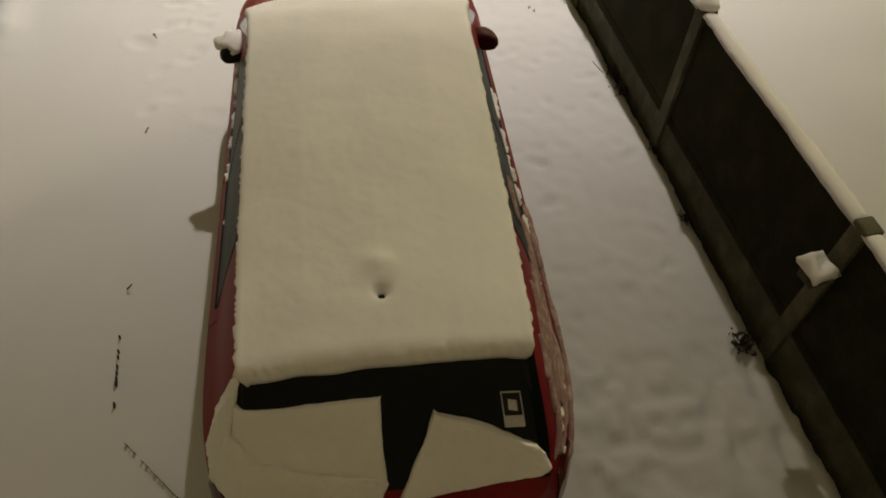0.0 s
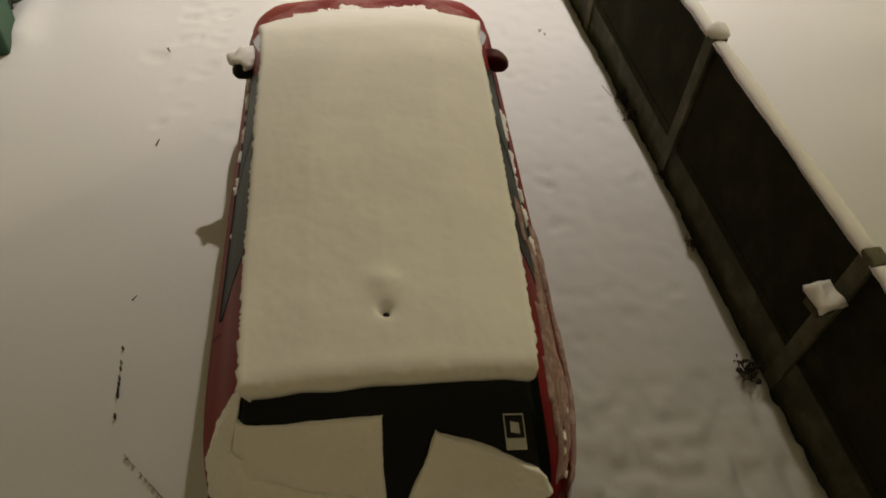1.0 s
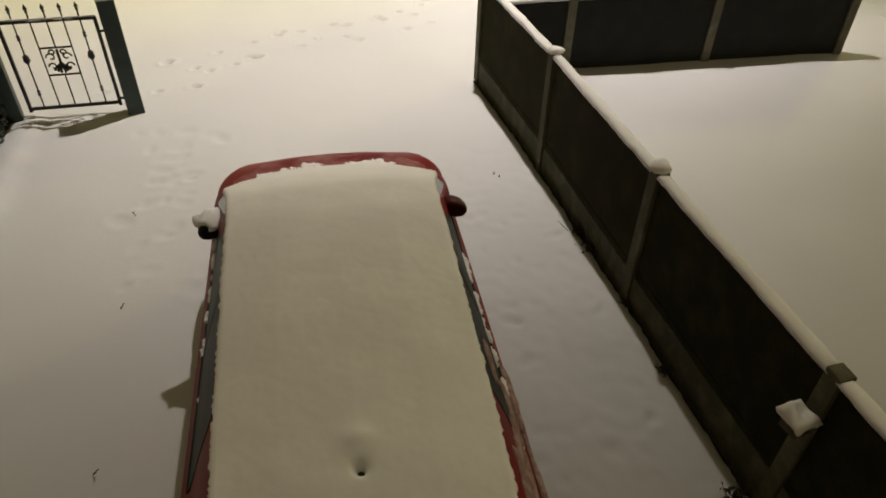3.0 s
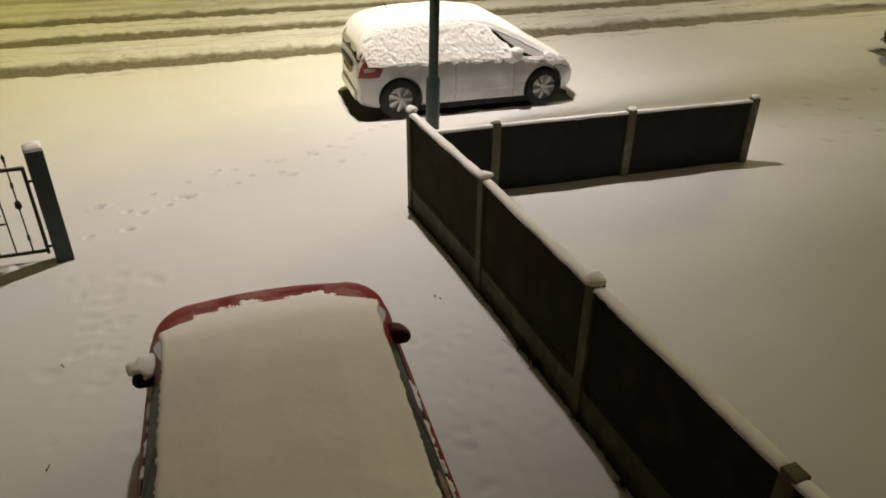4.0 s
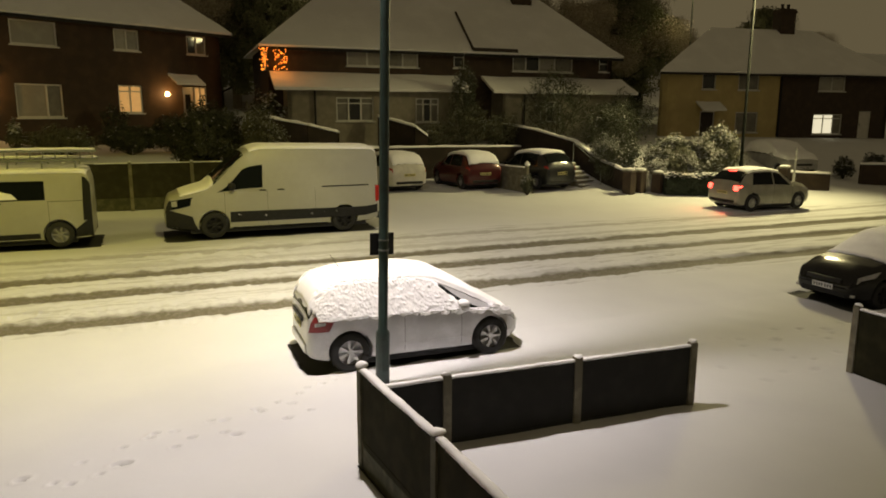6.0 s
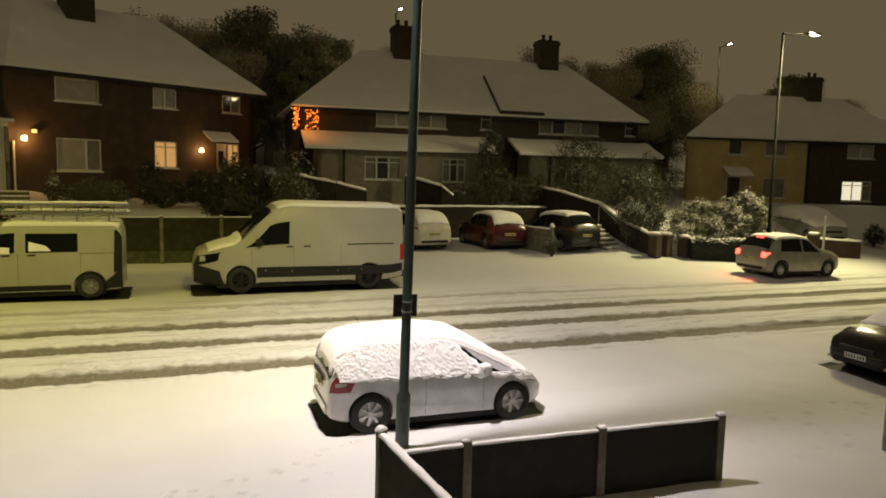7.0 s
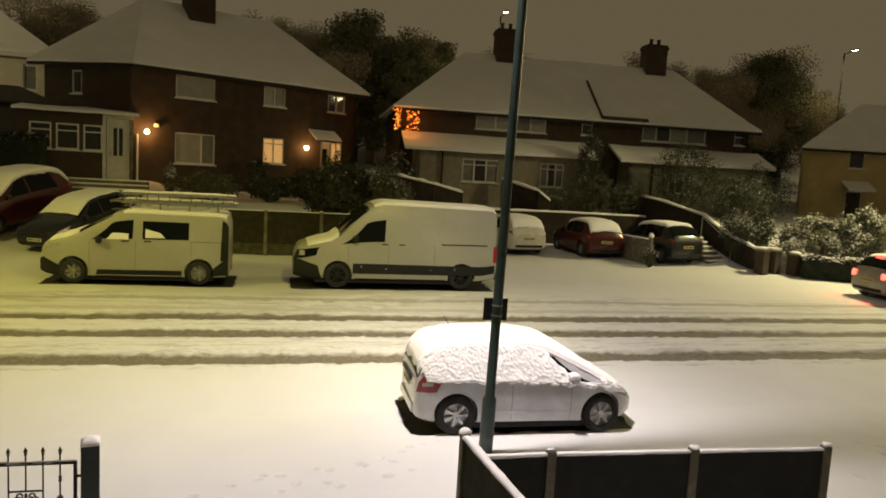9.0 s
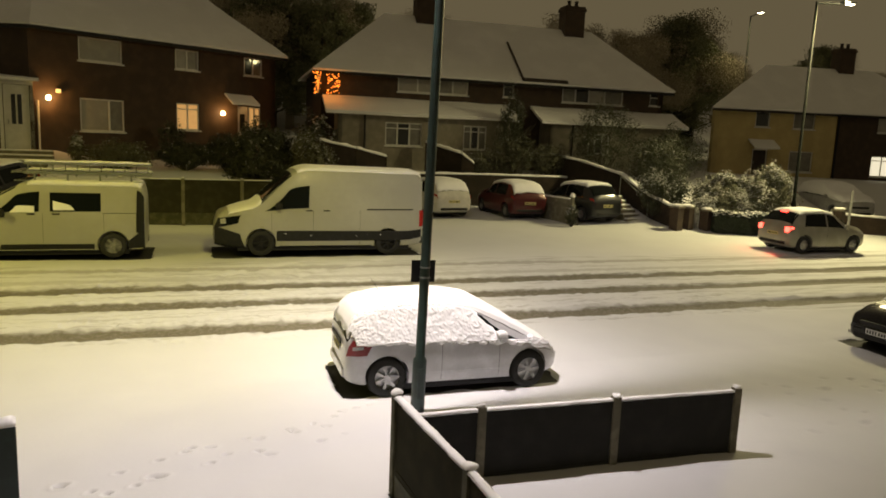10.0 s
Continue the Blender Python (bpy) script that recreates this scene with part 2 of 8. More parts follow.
def relief(x, y):
    z = 0.05 * (rough_field(x, y, 1.9) - 0.5) + 0.022 * (rough_field(x + 9, y, 0.55) - 0.5)
    near = np.clip((x - 0.9) / 0.3, 0, 1) * np.clip((2.6 - x) / 0.3, 0, 1) * np.clip((6.4 - y) / 1.0, 0, 1)
    z = z + near * (0.011 * (rough_field(x, y + 5, 0.26) - 0.6) + (0.020 + 0.075 * np.clip((2.8 - y) / 1.5, 0, 1)) * (rough_field(x + 3, y, 0.085) - 0.5) * rough_field(x, y + 1, 0.6))
    road = np.clip((y - 13.3) / 0.4, 0, 1) * np.clip((19.2 - y) / 0.6, 0, 1)
    z = z * (1 - 0.5 * road) - 0.03 * np.clip((y - 13.5) / 0.2, 0, 1)
    z = z + road * (0.035 * (rough_field(x, y, 0.15) - 0.5) * (0.4 + 0.9 * rough_field(x + 2, y, 0.8)) + 0.022 * (rough_field(x * 0.8, y + 7, 0.07) - 0.5))
    wob = 0.16 * (rough_field(x, 0 * y + 3, 5.0) - 0.5) + 0.05 * (rough_field(x, y, 0.9) - 0.5)
    # wheel tracks of the vans turning in to the kerb
    for x0, y0, x1, y1 in ((0.2, 17.8, 3.3, 19.5), (2.3, 17.8, 5.4, 19.5), (-7.2, 17.9, -4.4, 19.4)):
        u = np.clip(((x - x0) * (x1 - x0) + (y - y0) * (y1 - y0)) / ((x1 - x0) ** 2 + (y1 - y0) ** 2), 0, 1)
        far = np.hypot(x - x0 - u * (x1 - x0), y - y0 - u * (y1 - y0) - 0.12 * np.sin(u * 3.1))
        z = z - 0.045 * np.exp(-((far / 0.10) ** 4))
    churn = np.exp(-(((y - 14.95) / 0.42) ** 4)) + 0.6 * np.exp(-(((y - 13.75) / 0.2) ** 4))
    z = z + churn * 0.075 * np.clip(rough_field(x * 0.9, y, 0.09) - 0.45, 0, 1) * (0.4 + rough_field(x, y, 0.7))
    for yc, w, d in RUTS:
        z = z - 0.7 * d * np.exp(-(((y + wob - yc) / w) ** 4))
        side = np.exp(-(((np.abs(y + wob - yc) - w * 1.7) / 0.16) ** 2))
        z = z + side * d * (0.12 * rough_field(x, y + 2, 0.28) + 0.6 * np.clip(rough_field(x + 5, y, 0.10) - 0.4, 0, 1))
    # a low bank of shaken-off snow along the hedge
    z = z + ((y > 5.3) & (y < 7.6)) * (0.03 + 0.09 * rough_field(x, y, 0.22)) * np.exp(-(((x + 2.84) / 0.13) ** 2)) * np.clip((y - 5.3) / 0.4, 0, 1) * np.clip((7.6 - y) / 0.3, 0, 1)
    # the snow stops short of the garden fence in a narrow crumbling gap
    foot = np.minimum(2.30 - 0.0458 * (y - 5.5), 2.30 - 0.0729 * (y - 5.5)) - x
    z = z - 0.05 * ((y > -0.3) & (y < 7.4)) * np.clip(1 - np.abs(foot - 0.03) / 0.07, 0, 1)
    for bx, by, hx, hy in BARE:
        out = np.maximum(np.abs(x - bx) - hx, np.abs(y - by) - hy) + 0.10 * (rough_field(x, y, 0.22) - 0.5)
        z = z - 0.05 * np.clip(0.5 - out / 0.10, 0, 1) - z * 0.8 * np.clip(0.5 - out / 0.10, 0, 1)
    for px, py, r, d, a in PRINTS:
        k = (np.abs(x - px) < 0.5) & (np.abs(y - py) < 0.5)
        if k.any():
            dx, dy = x[k] - px, y[k] - py
            u, v = dx * math.cos(a) + dy * math.sin(a), dy * math.cos(a) - dx * math.sin(a)
            e = (u / (r * 1.5)) ** 2 + (v / r) ** 2
            z[k] += -d * np.exp(-e * e) + 0.15 * d * np.exp(-((np.sqrt(e) - 1.5) / 0.4) ** 2)
    return z


def height(x, y):
    return float(lie(x, y))


def steps_axis(fine0, fine1, fine, low, high, growth=1.12):
    line = list(np.arange(fine0, fine1 + 1e-6, fine))
    s = fine
    while line[-1] < high:
        s = min(s * growth, 8.0)
        line.append(line[-1] + s)
    s = fine
    while line[0] > low:
        s = min(s * growth, 8.0)
        line.insert(0, line[0] - s)
    return np.array(line)


def build_ground():
    xs, ys = steps_axis(-4.0, 13.0, 0.06, -160, 220), steps_axis(0.2, 19.6, 0.06, -30, 400)
    xs, ys = np.union1d(xs, np.arange(0.83, 2.7, 0.06)), np.union1d(ys, np.arange(0.23, 6.5, 0.06))
    xs, ys = np.union1d(xs, np.arange(-2.53, 0.8, 0.06)), np.union1d(ys, np.arange(7.43, 10.4, 0.06))
    ys = np.union1d(ys, np.arange(13.43, 17.6, 0.06))
    X, Y = np.meshgrid(xs, ys)
    Z = lie(X, Y)
    shape = X.shape
    flat = relief(X.ravel(), Y.ravel()).reshape(shape)
    Z = Z + flat * np.clip((60 - Y) / 30, 0.2, 1)
    n, m = len(xs), len(ys)
    ids = np.arange(n * m).reshape(m, n)
    faces = np.stack([ids[:-1, :-1], ids[:-1, 1:], ids[1:, 1:], ids[1:, :-1]], -1).reshape(-1, 4)
    data = bpy.data.meshes.new("ground")
    data.from_pydata(np.stack([X.ravel(), Y.ravel(), Z.ravel()], 1).tolist(), [], faces.tolist())
    data.polygons.foreach_set("use_smooth", np.ones(len(faces), bool))
    ob = new("ground", data)
    data.materials.append(ground_material())
    return tagged(ob, "snow-covered ground with a rutted slushy road", "ground", kind="structure")


def ground_material():
    m = bpy.data.materials.new("ground_snow")
    m.use_nodes = True
    nodes, links = m.node_tree.nodes, m.node_tree.links
    p = nodes["Principled BSDF"]
    p.inputs["Roughness"].default_value, p.inputs["Specular IOR Level"].default_value = 0.75, 0.2
    coord = nodes.new("ShaderNodeTexCoord")
    split = nodes.new("ShaderNodeSeparateXYZ")
    links.new(coord.outputs["Object"], split.inputs[0])

    def op(kind, a, b=None, c=None):
        n = nodes.new("ShaderNodeMath")
        n.operation = kind
        for k, v in enumerate((a, b, c)):
            if v is None:
                continue
            if isinstance(v, (int, float)):
                n.inputs[k].default_value = v
            else:
                links.new(v, n.inputs[k])
        return n.outputs[0]

    def noise_out(scale, detail=4, stretch=None):
        n = nodes.new("ShaderNodeTexNoise")
        n.inputs["Scale"].default_value, n.inputs["Detail"].default_value = scale, detail
        if stretch:
            mp = nodes.new("ShaderNodeMapping")
            mp.inputs["Scale"].default_value = stretch
            links.new(coord.outputs["Object"], mp.inputs["Vector"]), links.new(mp.outputs[0], n.inputs["Vector"])
        else:
            links.new(coord.outputs["Object"], n.inputs["Vector"])
        return n.outputs[0]

    broken = noise_out(5.0, 6, (0.45, 1.6, 1))
    long = noise_out(1.0, 3, (0.25, 1.5, 1))
    y = op("ADD", split.outputs[1], op("MULTIPLY", op("SUBTRACT", broken, 0.5), 0.20))
    y = op("ADD", y, op("MULTIPLY", op("SUBTRACT", long, 0.5), 0.18))
    slush = None
    for yc, w, depth in ((17.12, 0.26, 1.0), (15.9, 0.27, 1.0), (14.30, 0.31, 1.0), (18.75, 0.16, 0.45), (17.85, 0.12, 0.3)):
        d = op("ABSOLUTE", op("SUBTRACT", y, yc))
        band = nodes.new("ShaderNodeMapRange")
        band.interpolation_type = "SMOOTHSTEP"
        links.new(d, band.inputs[0])
        band.inputs[1].default_value, band.inputs[2].default_value, band.inputs[3].default_value, band.inputs[4].default_value = w * 1.25, w * 0.6, 0, depth
        slush = band.outputs[0] if slush is None else op("MAXIMUM", slush, band.outputs[0])
    grit = op("MULTIPLY", slush, op("ADD", 0.72, op("MULTIPLY", noise_out(14, 5), 0.5)))
    # trodden carriageway between the ruts is a little greyer
    mix0 = nodes.new("ShaderNodeMix")
    mix0.data_type = "RGBA"
    mix0.inputs[6].default_value, mix0.inputs[7].default_value = (0.65, 0.655, 0.665, 1), (0.58, 0.585, 0.60, 1)
    links.new(noise_out(0.9, 6), mix0.inputs[0])
    # tyre-drawn streaks of brown slush along the carriageway
    lane = op("MULTIPLY", op("GREATER_THAN", split.outputs[1], 13.7), op("LESS_THAN", split.outputs[1], 19.4))
    streak = nodes.new("ShaderNodeMapRange")
    links.new(noise_out(1.0, 6, (0.7, 9.0, 1)), streak.inputs[0])
    streak.inputs[1].default_value, streak.inputs[2].default_value, streak.inputs[3].default_value, streak.inputs[4].default_value = 0.5, 0.72, 0, 0.45
    grit = op("MAXIMUM", grit, op("MULTIPLY", lane, streak.outputs[0]))
    fray = op("MULTIPLY", op("SUBTRACT", noise_out(4.5, 4), 0.5), 0.22)
    bare = None
    for bx, by, hx, hy in BARE:
        out = op("MAXIMUM", op("SUBTRACT", op("ABSOLUTE", op("SUBTRACT", split.outputs[0], bx)), hx), op("SUBTRACT", op("ABSOLUTE", op("SUBTRACT", split.outputs[1], by)), hy))
        spot_in = op("LESS_THAN", op("ADD", out, fray), 0.0)
        bare = spot_in if bare is None else op("MAXIMUM", bare, spot_in)
    # dark earth in the gap along the foot of the garden fence
    line = op("MINIMUM", op("MULTIPLY_ADD", split.outputs[1], -0.0458, 2.5519), op("MULTIPLY_ADD", split.outputs[1], -0.0729, 2.70095))
    gap = op("ADD", op("SUBTRACT", line, split.outputs[0]), op("MULTIPLY", op("SUBTRACT", noise_out(9, 5), 0.5), 0.09))
    earth = op("MULTIPLY", op("MULTIPLY", op("LESS_THAN", gap, 0.062), op("GREATER_THAN", gap, -0.06)), op("MULTIPLY", op("LESS_THAN", split.outputs[1], 7.42), op("GREATER_THAN", split.outputs[1], -0.3)))
    bare = op("MAXIMUM", bare, earth)
    grit = op("MAXIMUM", grit, bare)
    tar = nodes.new("ShaderNodeMix")
    tar.data_type = "RGBA"
    tar.inputs[6].default_value, tar.inputs[7].default_value = (0.15, 0.135, 0.10, 1), (0.035, 0.035, 0.035, 1)
    links.new(bare, tar.inputs[0])
    mix = nodes.new("ShaderNodeMix")
    mix.data_type, mix.clamp_factor = "RGBA", True
    links.new(tar.outputs[2], mix.inputs[7])
    links.new(mix0.outputs[2], mix.inputs[6]), links.new(grit, mix.inputs[0])
    links.new(mix.outputs[2], p.inputs["Base Color"])
    b = nodes.new("ShaderNodeBump")
    b.inputs["Strength"].default_value, b.inputs["Distance"].default_value = 0.14, 0.02
    links.new(op("ADD", op("MULTIPLY", noise_out(34, 6), 0.45), op("MULTIPLY", noise_out(3, 3), 1.6)), b.inputs["Height"])
    links.new(b.outputs[0], p.inputs["Normal"])
    return m


build_ground()
# ---- fences ----
def snow_ridge(bm, a, b, z, half, high, seed=0):
    """A rounded ridge of snow along the top from a to b (x, y), with an uneven crest."""
    a, b = np.array(a), np.array(b)
    n = max(4, int(np.linalg.norm(b - a) / 0.05))
    along = (b - a) / np.linalg.norm(b - a)
    side = np.array([-along[1], along[0]])
    rows, under = [], []
    for k in range(n + 1):
        p = a + (b - a) * k / n
        end = min(1, min(k, n - k) / 1.5 + 0.35)
        h = high * (0.75 + 0.5 * rough_field(k * 0.05 + seed * 3.1, seed, 0.35)) * end
        w = half * (0.9 + 0.25 * rough_field(k * 0.05, seed * 5 + 1, 0.2))
        row = []
        for q in range(7):
            t = math.pi * q / 6
            o = p + side * (-w * math.cos(t))
            row.append((o[0], o[1], z + h * math.sin(t) ** 0.7 - (0.012 if q in (0, 6) else 0)))
        rows.append(row)
        under.append([(*(p + side * w * (q / 3 - 1) * 0.9)[:2], z - 0.004) for q in range(7)])
    before = len(bm.verts)
    slab(bm, rows, under)
    bm.verts.ensure_lookup_table()
    for v in bm.verts[before:]:
        v.co += noise.noise_vector(v.co * 24 + Vector((seed, 0, 0))) * min(0.007, high * 0.2)
    return bm


def snow_cap(bm, x, y, z, r, h, seed=0):
    profile = [(0, -0.004), (r * 0.85, -0.004), (r * 1.05, h * 0.25), (r * 1.0, h * 0.6), (r * 0.7, h * 0.9), (r * 0.3, h), (0, h * 1.01)]
    before = len(bm.verts)
    lathe(bm, profile, "z", (x, y, z), 14)
    bm.verts.ensure_lookup_table()
    for v in bm.verts[before:]:
        v.co += noise.noise_vector(v.co * 9 + Vector((seed, 0, 0))) * 0.03
    return bm


def fence(name, label, posts, top, panel_mat, board, panel_top, thick=0.04, caps=True, low=False, seed=1):
    """Slotted concrete posts with a gravel board and a boarded panel in each bay. posts: (x, y) in the world."""
    ob = thing(name, label, "fence", (*posts[0], height(*posts[0])))
    base = np.array(posts[0])
    for k, p in enumerate(posts):
        x, y = np.array(p) - base
        a = np.array(posts[min(k + 1, len(posts) - 1)]) - np.array(posts[max(k - 1, 0)])
        turn = math.atan2(a[1], a[0])
        bm = boxed(-0.055, -0.05, -0.3, 0.055, 0.05, top, bevel=0.008)
        bmesh.ops.rotate(bm, cent=(0, 0, 0), matrix=Matrix.Rotation(turn, 3, "Z"), verts=bm.verts)
        bmesh.ops.translate(bm, vec=(x, y, 0), verts=bm.verts)
        part("post", bm, CONCRETE if low else MOSSY_POST, ob, "weathered concrete post")
        if caps and not (k == 3 and not low):
            part("snow_cap", snow_cap(bmesh.new(), x, y, top, 0.065 if not low else 0.055, 0.06 if not low else 0.04, k + seed), SNOW, ob, "snow on the post", True)
    for k in range(len(posts) - 1):
        p, q = np.array(posts[k]) - base, np.array(posts[k + 1]) - base
        length = np.linalg.norm(q - p)
        turn = Matrix.Translation((*p, 0)) @ Matrix.Rotation(math.atan2(*(q - p)[::-1]), 4, "Z")

        def laid(bm, name, mat, text="", smooth=False):
            bmesh.ops.transform(bm, matrix=turn, verts=bm.verts)
            return part(name, bm, mat, ob, text, smooth)

        if board:
            laid(boxed(0.05, -0.025, -0.25, length - 0.05, 0.025, board, bevel=0.006), "gravel_board", MOSSY, "mossy concrete gravel board")
        panel = laid(boxed(0.045, -thick / 2, board + 0.003, length - 0.045, thick / 2, panel_top, bevel=0.004), "panel", panel_mat)
        # rails on the panel's faces
        for z in (board + 0.05, panel_top - 0.05):
            bm = boxed(0.06, -thick / 2 - 0.006, z - 0.022, length - 0.06, thick / 2 + 0.006, z + 0.022, bevel=0.004)
            bmesh.ops.transform(bm, matrix=turn, verts=bm.verts)
            part("rail", bm, panel_mat, panel)
        bm = snow_ridge(bmesh.new(), (0.03, 0.0 if low else -0.008), (length - 0.03, 0.0 if low else -0.008), panel_top, 0.045 if not low else 0.036, 0.028 if not low else 0.024, k + seed)
        laid(bm, "snow_ridge", SNOW, "snow along the panel's top", True)
    return ob


SIDE = [(2.16, 7.42), (2.30, 5.50), (2.38, 3.58), (2.47, 1.74), (2.56, -0.18)]
FRONT = [(2.26, 7.50), (3.25, 7.50), (5.09, 7.42), (6.93, 7.33)]
fence("garden_fence", "dark boarded fence between concrete posts, topped with snow", SIDE, 1.21, PANEL, 0.26, 1.185)
fence("front_fence", "low black boarded fence between concrete posts, snow along its top", FRONT, 0.93, PANEL_DARK, 0.0, 0.89, caps=True, low=True, seed=9)
fence("neighbour_fence", "dark brown boarded fence running back from the pavement", [(10.27, 7.35), (10.22, 5.45), (10.17, 3.55)], 1.10, PANEL, 0.0, 1.06, low=True, seed=20)
fence("far_fence", "dark boarded fence between concrete posts behind the vans", [(-4.15, 25.2), (-2.25, 25.18), (-0.35, 25.16), (1.55, 25.14), (3.45, 25.12)], 1.32, PANEL_FAR, 0.15, 1.28, low=True, seed=30)


# ---- gate ----
def iron_gate():
    ob = thing("iron_gate", "black wrought iron gate with spear tops and scroll panel", "gate", (-2.79, 7.43, 0.03))
    w, h = 0.93, 1.02
    frame_ob = part("gate_frame", boxed(0, -0.015, 0.03, 0.03, 0.015, h), IRON, ob)
    part("stile", boxed(w - 0.03, -0.015, 0.03, w, 0.015, h), IRON, ob)
    part("bottom_rail", boxed(0.032, -0.012, 0.05, w - 0.032, 0.012, 0.08), IRON, ob)
    part("top_rail", boxed(0.032, -0.012, h - 0.03, w - 0.032, 0.012, h), IRON, ob)
    for k, x in enumerate((0.155, 0.31, 0.465, 0.62, 0.775)):
        bm = bmesh.new()
        top = h + 0.09
        if k == 2:
            part("lower_bar", rod(bmesh.new(), (x, 0, 0.08), (x, 0, 0.42), 0.008, n=6), IRON, ob)
            rod(bm, (x, 0, 0.72), (x, 0, top), 0.008, n=6)
        else:
            rod(bm, (x, 0, 0.08), (x, 0, top), 0.008, n=6)
        lathe(bm, [(0, top + 0.07), (0.022, top + 0.02), (0.008, top + 0.005), (0.018, top - 0.005), (0.008, top - 0.02), (0, top - 0.03)], "z", (x, 0, 0), 8)
        for z in ((0.24,) if k in (0, 4) else ()):
            lathe(bm, [(0, z - 0.045), (0.02, z - 0.02), (0.012, z), (0.02, z + 0.02), (0, z + 0.045)], "z", (x, 0, 0), 8)
        if k in (0, 4):
            lathe(bm, [(0, 0.55), (0.035, 0.6), (0.028, 0.65), (0, 0.68)], "z", (x, 0, 0), 10)
            lathe(bm, [(0, 0.80), (0.02, 0.82), (0.012, 0.84), (0.02, 0.86), (0, 0.88)], "z", (x, 0, 0), 8)
        part("bar", bm, IRON, ob)
    # cast scroll panel in the middle
    bm = bmesh.new()
    box(bm, 0.31, -0.008, 0.42, 0.62, 0.008, 0.436), box(bm, 0.31, -0.008, 0.715, 0.62, 0.008, 0.73)
    for s in (-1, 1):
        for r, cx, cz in ((0.05, 0.075, 0.62), (0.045, 0.08, 0.52), (0.035, 0.05, 0.67)):
            last = None
            for q in range(12):
                a = q * 0.5
                rr = r * (1 - q / 15)
                pnt = (0.465 + s * (cx + rr * math.cos(a)), 0, cz + rr * math.sin(a))
                if last:
                    rod(bm, last, pnt, 0.009, n=5)
                last = pnt
        for q in range(3):
            rod(bm, (0.465, 0, 0.56), (0.465 + s * (0.02 + 0.03 * q), 0, 0.45 + 0.015 * q), 0.010, 0.014, n=5)
    rod(bm, (0.465, 0, 0.5), (0.465, 0, 0.70), 0.014, n=6)
    part("scroll_panel", bm, IRON, ob, "cast iron leaf scrolls")
    part("latch", boxed(w - 0.02, -0.03, 0.86, w + 0.09, -0.018, 0.885), IRON, ob)
    part("hinge", boxed(w - 0.02, -0.03, 0.11, w + 0.09, -0.018, 0.135), IRON, ob)
    part("snow_ridge", snow_ridge(bmesh.new(), (0.0, 0), (w, 0), h, 0.012, 0.018, 3), SNOW, ob, "thin snow on the top rail", True)


iron_gate()


def gate_post(x, y, seed):
    ob = thing("gate_post", "square dark green steel gate post with a snow cap", "gate post", (x, y, 0), 12, group="gate posts")
    part("shaft", boxed(-0.085, -0.085, -0.2, 0.085, 0.085, 1.24, bevel=0.01), GREEN_STEEL, ob)
    bm = bmesh.new()
    rows = [[((q / 5 - 0.5) * 0.175, (r / 5 - 0.5) * 0.175, 1.24 + (0.075 - 0.02 * (0.5 - q / 5)) * min(1, 2.2 * min(q, r, 5 - q, 5 - r) / 5 + 0.35)) for q in range(6)] for r in range(6)]
    slab(bm, rows, [[(a, b, 1.236) for a, b, c in row] for row in rows])
    part("snow_cap", bm, SNOW, ob, "snow on the post", True)


gate_post(-1.73, 7.40, 1)
gate_post(-2.95, 7.40, 2)


# ---- street lamps ----
GREY_COLUMN = material("dull_grey_column", (0.016, 0.018, 0.015), 0.85, second=(0.010, 0.012, 0.010), scale=6, spec=0.1)


